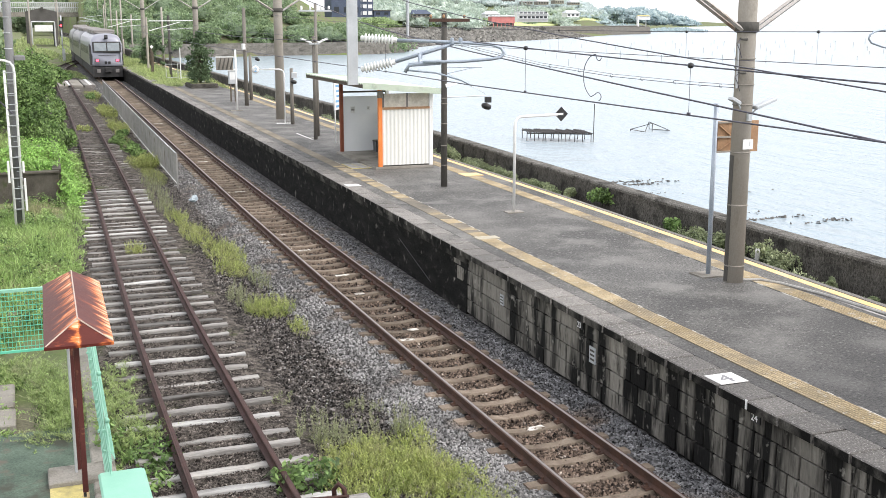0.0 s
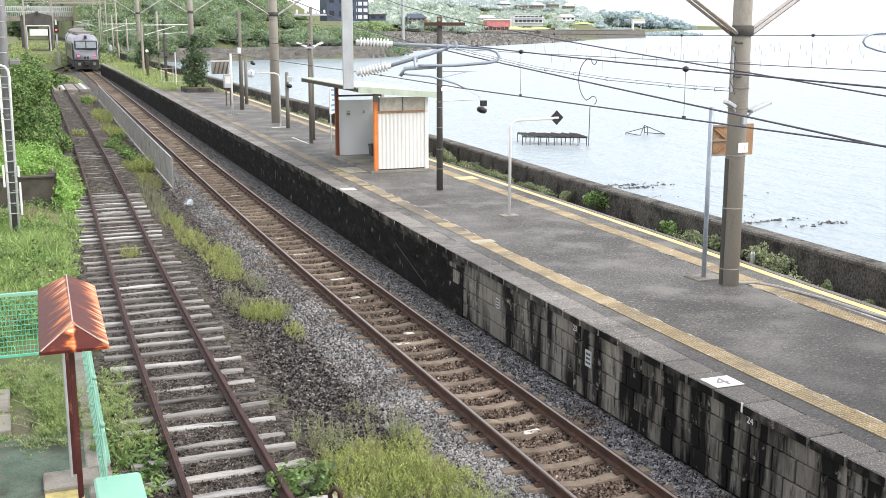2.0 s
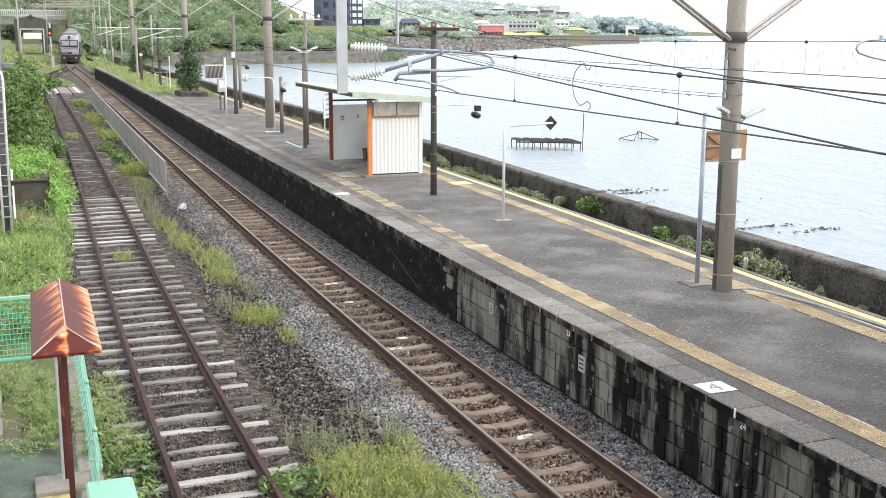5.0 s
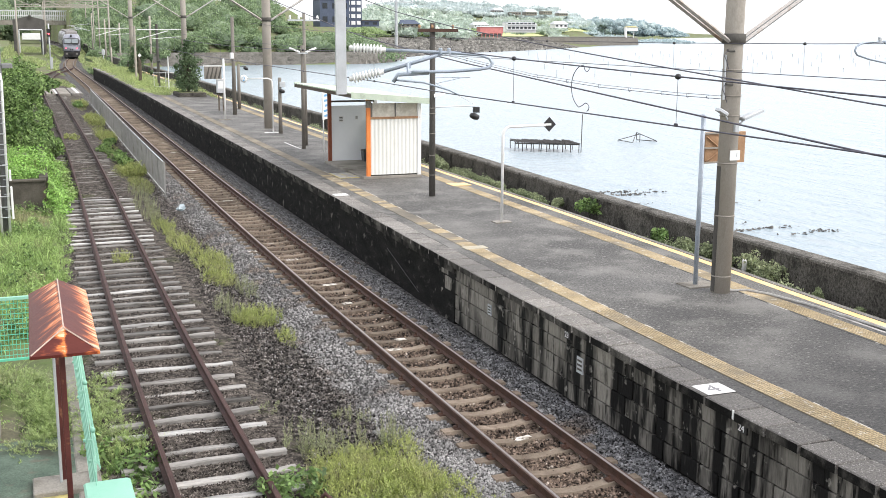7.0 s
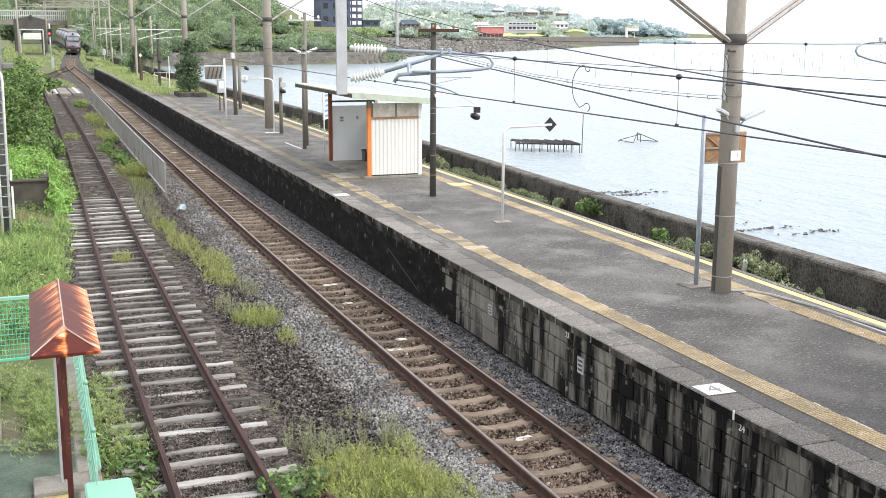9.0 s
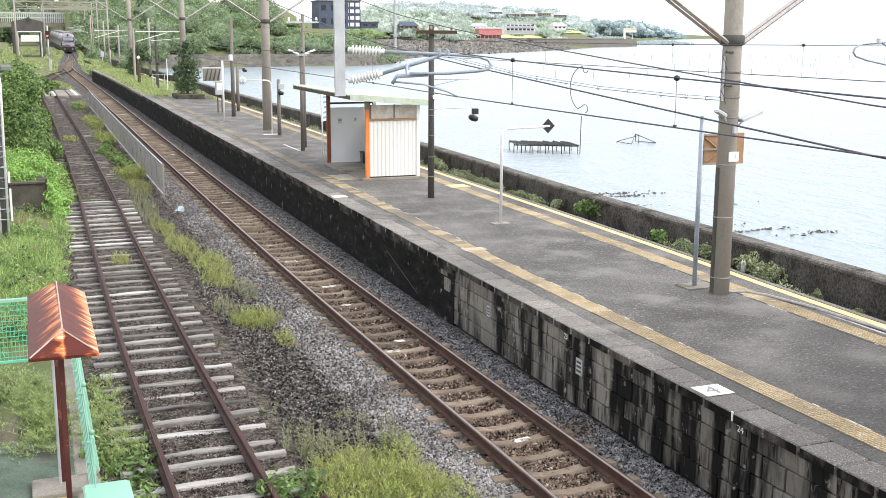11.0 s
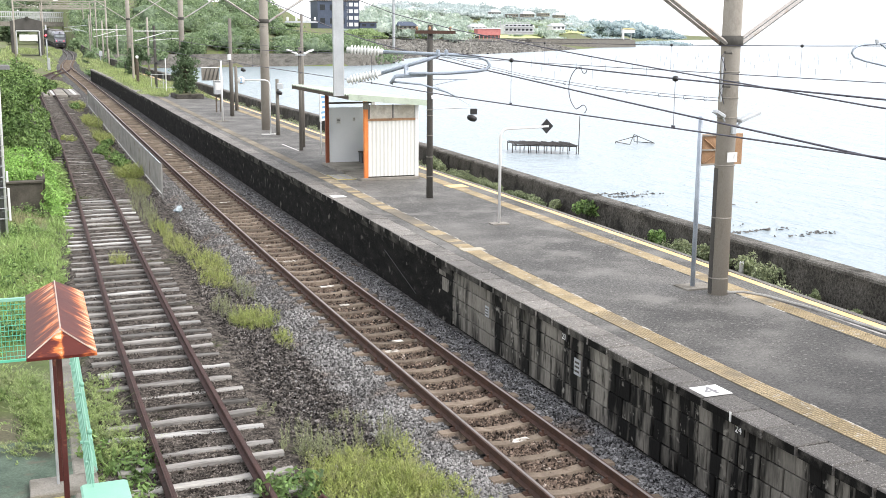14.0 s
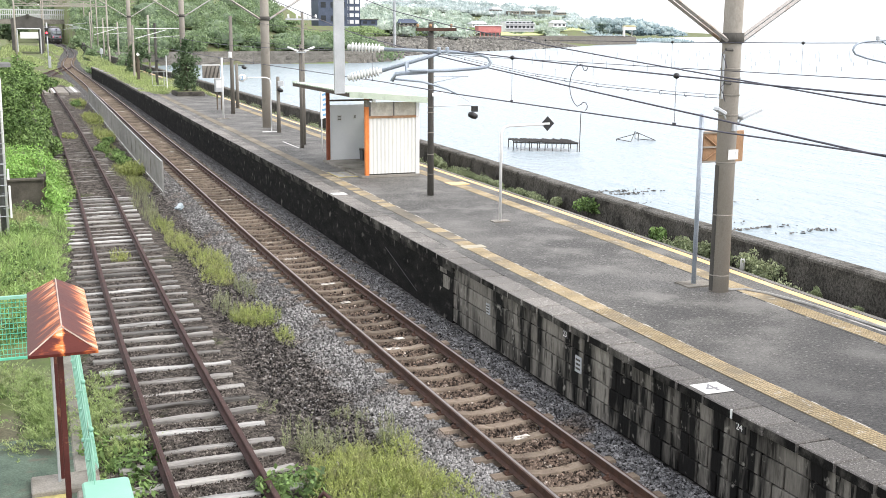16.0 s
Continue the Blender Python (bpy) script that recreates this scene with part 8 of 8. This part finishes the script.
def build_far_buildings():
    house(111.5, 400, 7.4, 11.0, 10, 9.6, M_NAVY, M_POLE_DARK, "dark blue block building on the far slope", 2, False, 3)
    pb = thing("apartment_block", "dark apartment block with rows of white panels", "building")
    part("wall", Shape().box((119.8, 404, 12.4), (6.6, 9, 10.0)), M_NAVY, pb)
    part("roof", Shape().box((119.8, 404, 17.5), (7.0, 9.4, 0.4)), M_POLE_DARK, pb)
    for f in range(4):
        for k in range(3):
            part("panel", Shape().box((117.7 + 2.1 * k, 399.4, 8.9 + 2.4 * f), (1.5, 0.2, 1.35)), M_WHITE, pb, "white panel")
    house(126.4, 402, 7.6, 6.4, 6, 2.0, M_NAVY, M_POLE_DARK, "low dark shed beside the blue building", 1, False, 2)
    red = thing("long_hall", "long red painted waterside hall under a pale roof", "building")
    part("wall", Shape().box((246, 562, 6.9), (13.6, 5, 3.4)), M_RED_FAR, red)
    part("roof", Shape().box((246, 562, 9.0), (14.6, 6, 0.5), taper=0.92), M_ROOF_PALE, red, "pale roof")
    part("base", Shape().box((246, 562, 4.4), (13.0, 4.6, 1.8)), M_POLE_DARK, red, "dark open base")
    for k in range(6):
        part("pillar", Shape().box((240.2 + 2.3 * k, 559.4, 4.2), (0.35, 0.3, 2.4)), M_RED_FAR, red)
    inn = thing("seaside_building", "white two-storey building with long balconies by the bay", "building")
    part("wall", Shape().box((291.7, 622, 8.6), (19.5, 7, 5.6)), M_WHITE, inn)
    for z in (7.6, 10.4):
        part("balcony", Shape().box((291.7, 618.0, z), (20.2, 1.2, 0.5)), M_ROOF_PALE, inn, "pale balcony")
        for k in range(7):
            part("window", Shape().box((283.6 + 2.7 * k, 618.4, z + 1.0), (1.9, 0.1, 1.2)), M_GLASS_DARK, inn)
    part("roof", Shape().box((291.0, 622, 11.7), (17.5, 7.6, 0.5)), M_ROOF_PALE, inn)
    part("roof_railing", Shape().box((291.0, 619.0, 12.9), (16.5, 0.2, 0.25)), M_RAILING, inn)
    for k in range(9):
        part("rail_post", Shape().box((283.4 + 1.9 * k, 619.0, 12.4), (0.2, 0.2, 1.0)), M_RAILING, inn)
    house(257.5, 604, 8.4, 9.0, 6, 1.7, M_WHITE, M_ROOF_PALE, "white house with a pale roof behind the red hall", 1, True, 4)
    house(329.0, 642, 8.8, 9.0, 7, 2.4, M_WHITE, M_ROOF_PALE, "white gabled house with a grey roof by the fields", 1, True, 3)
    house(176.5, 500, 7.8, 9.0, 7, 1.6, M_CONC, M_NAVY, "low house with a dark hipped roof among the trees", 1, True, 4)
    house(165.5, 520, 8.0, 6.0, 6, 1.8, M_WHITE, M_CONC, "small pale house among the trees", 1, True, 2)
    for k in range(5):
        m = thing("lamp_mast", "tall slim white lamp mast behind the red hall", "mast", group="lamp masts")
        x = 250.5 + 1.7 * k
        part("shaft", Shape().tube([(x * 1.06, 600, 5.0), (x * 1.06, 600, 15.6 - 0.7 * (k % 2))], 0.16, 6), M_RAILING, m)
    rr = random.Random(77)
    for k in range(5):
        b = 0.445 + 0.07 * k / 4
        y = 935 + rr.uniform(-15, 25)
        house(b * y, y, land(b * y, y) + 4.5 + rr.uniform(-2, 2), rr.uniform(8, 13), 9, rr.uniform(2.0, 3.0), M_CONC, M_ROOF_PALE, "pale house on the ridge across the bay", 1, k % 2 == 0, 4)
    # steel mast at the bend of the shore
    m = thing("steel_mast", "tall grey steel mast with a lattice crossarm at the shore", "mast")
    part("shaft", Shape().tube([(136.7, 400, 0.0), (136.7, 400, 26.0)], 0.62, 8, 0.5), M_GALV, m)
    for z in (16.6, 19.4):
        part("crossarm", Shape().box((136.7, 399.4, z), (13.0, 0.3, 0.3)), M_GALV, m)
    for k in range(6):
        part("web", Shape().tube([(130.4 + 2.1 * k, 399.4, 16.6 + 2.8 * (k % 2)), (132.5 + 2.1 * k, 399.4, 19.4 - 2.8 * (k % 2))], 0.14, 4), M_GALV, m)
    # pale field behind the beach
    f = Shape()
    n = 24
    for k in range(n + 1):
        b = 0.445 + 0.115 * k / n
        for d in (78, 100, 125, 150):
            y = 300.0
            for step in range(30):
                y += 0.5 * (shore_y(b * y) + d - y)
            f.v.append((b * y, y, land(b * y, y) + 0.35))
    f.f += [(4 * k + a, 4 * k + 4 + a, 4 * k + 5 + a, 4 * k + 1 + a) for k in range(n) for a in range(3)]
    solid("field", f, M_FIELD, "pale yellow-green field behind the beach", "field", "structure")
    # breakwater with a white light tower
    b = thing("breakwater", "long low dark stone breakwater with a pale top", "breakwater", kind="structure")
    s = Shape().add([(285, 586, SEA - 1), (285, 587, 2.6), (424, 703, 2.6), (424.5, 702, SEA - 1), (283, 600, 2.6), (424, 712, 2.6), (424.5, 713, SEA - 1), (283, 601, SEA - 1)], [(0, 3, 2, 1), (1, 2, 5, 4), (2, 3, 6, 5), (0, 1, 4, 7)])
    part("stonework", s, M_FAR_STONE, b)
    part("parapet", Shape().tube([(285, 592, 2.9), (423, 708, 2.9)], 0.5, 4), M_SEAWALL_TOP, b)
    t = thing("light_tower", "small white harbour light tower with a yellow cabin", "tower")
    part("column", Shape().tube([(411, 698, 0.6), (411, 698, 9.8)], 1.0, 10, 0.8), M_WHITE, t)
    part("cabin", Shape().box((417, 701, 8.6), (9, 4, 2.4), bevel=0.1), M_WHITE, t)
    part("cabin_roof", Shape().box((417, 701, 10.2), (10, 5, 0.7), taper=0.6), M_YELLOW_FLOOR, t)
    part("leg", Shape().tube([(420, 702, 0.6), (420, 702, 7.5)], 0.35, 6), M_WHITE, t)
    # rubble shore
    r = np.random.RandomState(8)
    n = 8000
    x = r.uniform(84, 300, n)
    d = r.uniform(-3, 62, n) * np.minimum(1, (x - 70) / 60)
    y = vec2(shore_y, x) + d
    z = np.maximum(SEA, -2.7 + 0.075 * d) + r.uniform(-0.1, 0.5, n)
    stones("shore_rocks", n, lambda rr, k: np.stack([x, y, z], 1), M_RUBBLE, "grey-brown rubble on the stony far beach", 9, 0.3, 1.2)
    # bed of the beach under the rubble
    f = Shape()
    m = 60
    for k in range(m + 1):
        a = 92 + 220 * k / m
        for c in (-4, 20, 45, 76):
            b = shore_y(a) + c
            f.v.append((a, b, land(a, b) + 0.3 if c > 0 else SEA - 0.4))
    f.f += [(4 * k + a, 4 * k + 4 + a, 4 * k + 5 + a, 4 * k + 1 + a) for k in range(m) for a in range(3)]
    solid("beach", f, M_BEACH, "grey-brown stony beach across the bay", "beach", "structure", smooth=True)
    # rocks by the sea wall
    spots = [(28.3, 49.0, 1.6, 60), (28.8, 48.0, 1.2, 45), (30.5, 48.4, 0.7, 14), (29.4, 37.5, 0.9, 26), (31.0, 36.2, 0.9, 26), (29.7, 36.0, 0.6, 14), (26.7, 40.0, 0.8, 16), (28.3, 37.5, 0.8, 20), (27.2, 45, 1.5, 20), (25.5, 42, 1.2, 18), (27.5, 39, 2.0, 18), (33, 44, 2, 6), (24.5, 46, 1.0, 22)]
    r = np.random.RandomState(6)
    P = np.concatenate([np.stack([r.normal(a, s * 0.6, k), r.normal(b2, s * 0.16, k), np.full(k, SEA + 0.0)], 1) for a, b2, s, k in [(p, q, w, m) for p, q, w, m in spots]])
    stones("sea_rocks", len(P), lambda rr, k: P, M_ROCK, "scattered dark wet rocks in the shallows", 7, 0.03, 0.10)


def vec2(f, a):
    t = np.linspace(0, 600, 601)
    return np.interp(a, t, [f(k) for k in t])


M_ROOF_PALE = material("pale_roof_sheet", (0.50, 0.52, 0.54), (0.60, 0.62, 0.63), 0.7, 0.3, 4, 0.1)
M_FIELD = material("pale_field_grass", (0.40, 0.46, 0.20), (0.52, 0.56, 0.29), 0.95, 0.05, 0.6, 0.3, grain=0.25)
M_BEACH = material("stony_beach", (0.12, 0.112, 0.10), (0.22, 0.205, 0.185), 0.95, 0.12, 0.9, 0.8, depth=0.5, grain=0.5)
M_RUBBLE = material("grey_brown_rubble", (0.13, 0.126, 0.115), (0.25, 0.242, 0.222), 0.9, 0.3, 3, 0.3, island=0.45)
M_NAVY = material("dark_blue_cladding", (0.05, 0.07, 0.11), (0.08, 0.10, 0.15), 0.7, 0.3, 4, 0.1)
M_RED_FAR = material("faded_red_paint", (0.50, 0.17, 0.16), (0.60, 0.24, 0.22), 0.7, 0.4, 4, 0.1)
M_ROCK = material("dark_wet_rock", (0.05, 0.049, 0.047), (0.13, 0.125, 0.115), 0.7, 1.5, 20, 0.3, island=0.5)
build_far_buildings()


# ---- things standing in the sea ----
def build_sea_things():
    rng = random.Random(9)
    s = thing("sea_stage", "old dark timber stage on thin piles in the sea", "stage")
    zt = SEA + 0.62
    for k in range(56):
        t = k / 55
        a = Vector((32.15 + 3.8 * t, 68.8 - 2.2 * t - rng.uniform(0, 0.15), zt + rng.uniform(-0.03, 0.03)))
        b = Vector((32.75 + 3.5 * t, 70.9 - 2.2 * t + rng.uniform(0, 0.2), zt + rng.uniform(-0.03, 0.05)))
        part("plank", Shape().tube([a, b], rng.uniform(0.025, 0.045), 4), M_WOOD_DARK, s)
    for t in frange(0, 1, 8):
        for u in (0.0, 1.0):
            x = 32.15 + 3.8 * t + 0.6 * u
            y = 68.9 - 2.2 * t + 2.0 * u
            part("pile", Shape().tube([(x, y, SEA - 0.8), (x + rng.uniform(-0.1, 0.1), y, zt)], 0.03, 5), M_WOOD_DARK, s)
    for u in (0.0, 1.0):
        part("beam", Shape().tube([(32.15 + 0.6 * u, 68.8 + 2.1 * u, zt - 0.07), (35.95 + 0.4 * u, 66.6 + 2.0 * u, zt - 0.07)], 0.04, 4), M_WOOD_DARK, s)
    part("tall_pile", Shape().tube([(36.05, 66.6, SEA - 0.8), (36.1, 66.6, SEA + 2.6)], 0.03, 5), M_WOOD_DARK, s, "thin tall pile")
    f = thing("sea_frame", "collapsed dark pole frame standing in the sea", "frame")
    A = [(42.5, 72.7, SEA + 0.12), (43.9, 71.9, SEA + 0.6), (44.2, 72.9, SEA + 0.62), (45.2, 71.6, SEA + 0.05), (43.1, 71.6, SEA), (44.6, 73.5, SEA)]
    for i, j in ((0, 1), (1, 3), (1, 2), (4, 2), (0, 4), (2, 5), (3, 5), (2, 3)):
        part("pole", Shape().tube([A[i], A[j]], 0.028, 5), M_WOOD_DARK, f)
    for i in (0, 1, 3, 4, 5):
        part("pile", Shape().tube([(A[i][0], A[i][1], SEA - 0.8), A[i]], 0.03, 5), M_WOOD_DARK, f)
    # rows of thin stakes for nets
    V = Shape()
    for row in range(6):
        y0 = 190 + row * 34
        for k in range(20):
            x = 95 + k * 9.2 + row * 16 + rng.uniform(-2, 2)
            y = y0 + rng.uniform(-6, 6) + k * 0.6
            V.box((x, y, SEA + 0.3), (0.07, 0.07, 1.6 + rng.uniform(-0.5, 1.2)))
    tagged(part("net_stakes", V, M_WOOD_PALE, None), "rows of thin pale net stakes standing in the sea", "stakes", kind="stuff")


M_WOOD_DARK = material("wet_dark_timber", (0.035, 0.032, 0.03), (0.07, 0.064, 0.058), 0.8, 3, 30, 0.3)
M_WOOD_PALE = material("pale_stake_wood", (0.30, 0.33, 0.35), (0.40, 0.43, 0.45), 0.8, 3, 30, 0.1)
build_sea_things()


# ---- pieces of the platform: coping slabs, wall blocks, tactile tiles, paint ----
def build_pieces():
    rng = random.Random(2)
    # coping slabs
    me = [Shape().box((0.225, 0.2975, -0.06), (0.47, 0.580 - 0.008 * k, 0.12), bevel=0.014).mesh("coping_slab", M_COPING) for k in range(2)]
    # faces turned to the track take the darker material
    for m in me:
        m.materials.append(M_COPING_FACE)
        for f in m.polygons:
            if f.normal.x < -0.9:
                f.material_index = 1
    y = 6.4
    while y < 78:
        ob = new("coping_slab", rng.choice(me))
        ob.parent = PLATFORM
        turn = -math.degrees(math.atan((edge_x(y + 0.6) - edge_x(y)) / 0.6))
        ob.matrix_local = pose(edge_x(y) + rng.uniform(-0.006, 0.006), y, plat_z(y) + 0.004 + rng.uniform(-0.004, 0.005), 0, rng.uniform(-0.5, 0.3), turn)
        y += 0.602
    s = Shape().sweep([(0.0, 0.004), (0.46, 0.004), (0.46, -0.12), (0.0, -0.12)], [k for k in YS_PLAT if k >= 78] , edge_x, plat_z)
    part("coping", s, M_COPING, PLATFORM)
    # concrete blocks of the near wall, in running bond, with rendered strip above
    L, H = 0.42, 0.295
    me = []
    for k in range(3):
        r = random.Random(k)
        me.append(Shape().box((0.04, L / 2 - 0.004, H / 2 - 0.004), (0.10 + r.uniform(0, 0.006), L - 0.026, H - 0.026), bevel=0.008).mesh("block", M_BLOCK))
    sooty = [m.copy() for m in me]
    for m in sooty:
        m.materials[0] = M_BLOCK_SOOT
    for row in range(4):
        y = 6.3 + (row % 2) * L / 2
        while y < 20.4:
            ob = new("block", rng.choice(sooty if y + rng.uniform(-1.5, 1.5) < 12.3 else me))
            ob.parent = PLATFORM
            ob.matrix_local = pose(edge_x(y) + 0.055 + rng.uniform(-0.006, 0.006), y, PLAT - 1.22 + row * H - 0.02, 0, 0, 0)
            y += L
    s = Shape()
    s.sweep([(0.05, -0.12), (0.12, -0.12), (0.12, -0.36), (0.06, -0.36)], [k for k in YS_PLAT if k < 21], edge_x, plat_z)
    part("render_strip", s, M_BLOCK_SOOT, PLATFORM, "patchy grey rendered strip under the coping")
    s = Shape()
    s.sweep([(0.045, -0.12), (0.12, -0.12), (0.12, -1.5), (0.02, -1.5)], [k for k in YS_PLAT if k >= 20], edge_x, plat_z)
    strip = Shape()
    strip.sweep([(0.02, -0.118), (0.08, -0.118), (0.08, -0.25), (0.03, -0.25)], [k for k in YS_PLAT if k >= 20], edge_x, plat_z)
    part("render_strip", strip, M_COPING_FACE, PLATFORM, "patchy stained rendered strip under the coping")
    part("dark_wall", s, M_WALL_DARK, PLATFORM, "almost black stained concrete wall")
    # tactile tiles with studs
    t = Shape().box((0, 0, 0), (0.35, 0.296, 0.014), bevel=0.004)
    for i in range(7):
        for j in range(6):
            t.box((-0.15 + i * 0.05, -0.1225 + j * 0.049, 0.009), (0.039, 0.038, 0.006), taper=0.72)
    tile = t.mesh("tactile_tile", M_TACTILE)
    # base faces take the darker gap colour, studs keep the worn yellow
    tile.materials.append(M_TACTILE_GAP)
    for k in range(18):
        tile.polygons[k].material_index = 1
    flat = Shape().box((0, 0, 0), (0.35, 0.296, 0.014), bevel=0.004).mesh("tactile_tile", M_TACTILE)
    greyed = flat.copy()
    greyed.materials[0] = M_TACTILE_FAR
    y = 7.0
    while y < 66:
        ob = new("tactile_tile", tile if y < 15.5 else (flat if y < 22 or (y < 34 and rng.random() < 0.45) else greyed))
        ob.parent = PLATFORM
        ob.matrix_local = pose(edge_x(y) + 0.92, y, plat_z(y) + 0.004, 0, 0, -math.degrees(math.atan(edge_x(y + 0.5) - edge_x(y - 0.5))))
        y += 0.30
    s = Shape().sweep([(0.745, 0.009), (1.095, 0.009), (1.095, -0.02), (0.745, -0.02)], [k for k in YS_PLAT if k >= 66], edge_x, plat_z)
    part("tactile_strip", s, M_TACTILE_FAR, PLATFORM, "greyed far tactile strip")
    for off in (1.100, -0.985):
        s = Shape().sweep([(off, 0.006), (off + 0.028, 0.006), (off + 0.028, -0.02), (off, -0.02)], [k for k in YS_PLAT if 6 <= k < (36 if off > 0 else 20)], edge_x if off > 0 else sea_edge_x, plat_z)
        part("mortar_edge", s, M_MORTAR, PLATFORM, "broken whitish mortar edge")
    y = 10.0
    while y < 34:
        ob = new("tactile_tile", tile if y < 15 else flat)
        ob.parent = PLATFORM
        ob.matrix_local = pose(sea_edge_x(y) - 0.78, y, plat_z(y) + 0.003, 0, 0, -math.degrees(math.atan(sea_edge_x(y + 0.5) - sea_edge_x(y - 0.5))))
        y += 0.30
    s = Shape().sweep([(-0.955, 0.009), (-0.605, 0.009), (-0.605, -0.02), (-0.955, -0.02)], [k for k in YS_PLAT if 34 <= k <= 66], sea_edge_x, plat_z)
    part("tactile_strip", s, M_TACTILE, PLATFORM, "worn yellow tactile strip on the sea side")
    s = Shape().sweep([(-0.46, 0.005), (-0.40, 0.005), (-0.40, -0.02), (-0.46, -0.02)], [k for k in YS_PLAT if 8 <= k <= 15], sea_edge_x, plat_z)
    part("faded_line", s, M_FADED, PLATFORM, "faded pale line beside the edge")
    # stop number, marks and cross tiles
    n4 = part("stop_mark", Shape().box((8.20, 11.40, PLAT + 0.010), (0.41, 0.38, 0.008)), M_WHITE_PAINT, PLATFORM, "white painted stop mark")
    text(n4, "4", (8.09, 11.27, PLAT + 0.015), 0.38, M_MARK, (0, 0, 0), "numeral")
    part("white_mark", Shape().box((edge_x(29.6) + 0.25, 29.6, plat_z(29.6) + 0.010), (0.40, 0.40, 0.008)), M_WHITE_PAINT, PLATFORM, "white painted mark on the coping")
    part("cross_tile", Shape().box((edge_x(21.2) + 0.95, 21.2, plat_z(21) + 0.010), (0.5, 0.3, 0.014)), M_YELLOW_PALE, PLATFORM, "pale yellow warning tile")
    part("cross_tile", Shape().box((12.4, 30.5, plat_z(30) + 0.010), (0.6, 0.6, 0.014)), M_YELLOW_LINE, PLATFORM, "bright yellow warning tile")
    mat = part("shelter_mat", Shape().box((9.85, 33.6, plat_z(33) + 0.012), (0.90, 1.30, 0.012)), M_YELLOW_FLOOR, PLATFORM, "yellow framed pale tiles before the shelter")
    for k in range(3):
        for j in range(3):
            part("tile", Shape().box((9.56 + 0.29 * j, 33.19 + 0.41 * k, plat_z(33) + 0.020), (0.25, 0.36, 0.006)), M_FADED, mat)
    part("white_line", Shape().box((10.33, 43.0, plat_z(43) + 0.008), (0.06, 2.7, 0.008)), M_WHITE_PAINT, PLATFORM, "thin white painted line")
    # small plates on the wall
    for y, z, w, h in ((10.48, 0.83, 0.19, 0.14), (14.6, 0.42, 0.20, 0.26), (18.2, 0.45, 0.16, 0.2), (15.05, 0.80, 0.19, 0.14)):
        pl = part("wall_plate", Shape().box((edge_x(y) + 0.04, y, z), (0.02, w, h)), M_BLACK if h < 0.15 else M_GALV, PLATFORM, "small marker plate on the wall")
        if h < 0.15:
            text(pl, "24" if y < 11 else "23", (edge_x(y) + 0.027, y + 0.075, z - 0.05), 0.13, M_WHITE, (90, 0, -90), "numeral")
        else:
            for k in range(3):
                part("print_bar", Shape().box((edge_x(y) + 0.027, y, z + h * (0.28 - 0.27 * k)), (0.004, w * 0.7, h * 0.12)), M_POLE_DARK, pl)
    part("wall_cable", Shape().tube([(edge_x(24.4) - 0.01, 24.4, 0.47), (edge_x(22.1) - 0.01, 22.1, -0.08)], 0.009, 5), M_BLACK, PLATFORM, "dark cable running down the platform wall")
    part("clip", Shape().box((edge_x(10.62) - 0.004, 10.62, 0.95), (0.012, 0.03, 0.12)), M_WHITE, PLATFORM)


M_MORTAR = material("broken_white_mortar", (0.10, 0.098, 0.094), (0.46, 0.44, 0.40), 0.9, 2.2, 40, 0.3, contrast=(0.5, 0.58))
M_MARK = material("grey_mark_paint", (0.17, 0.17, 0.18), (0.26, 0.26, 0.27), 0.8, 6, 60, 0.1)
M_YELLOW_PALE = material("pale_yellow_tile", (0.36, 0.32, 0.24), (0.50, 0.46, 0.37), 0.8, 3, 50, 0.2)


build_pieces()


# ---- what moves: the train leaves along the line ----
def motions():
    for k, car in enumerate(train_cars):
        rows = []
        for i in range(33):
            t = i * 0.5
            y = tail_y(t) + k * (CAR + 0.1)
            a, b = y + 3.2, y + CAR - 3.2
            xa, xb, za, zb = main_x(a), main_x(b), rise(a), rise(b)
            turn, pitch = math.atan2(xb - xa, b - a), math.atan2(zb - za, b - a)
            rows.append((t, pose(xa - 3.2 * math.tan(turn), y, za - 3.2 * math.tan(pitch), math.degrees(pitch), 0, -math.degrees(turn))))
        walk(car, rows)


motions()
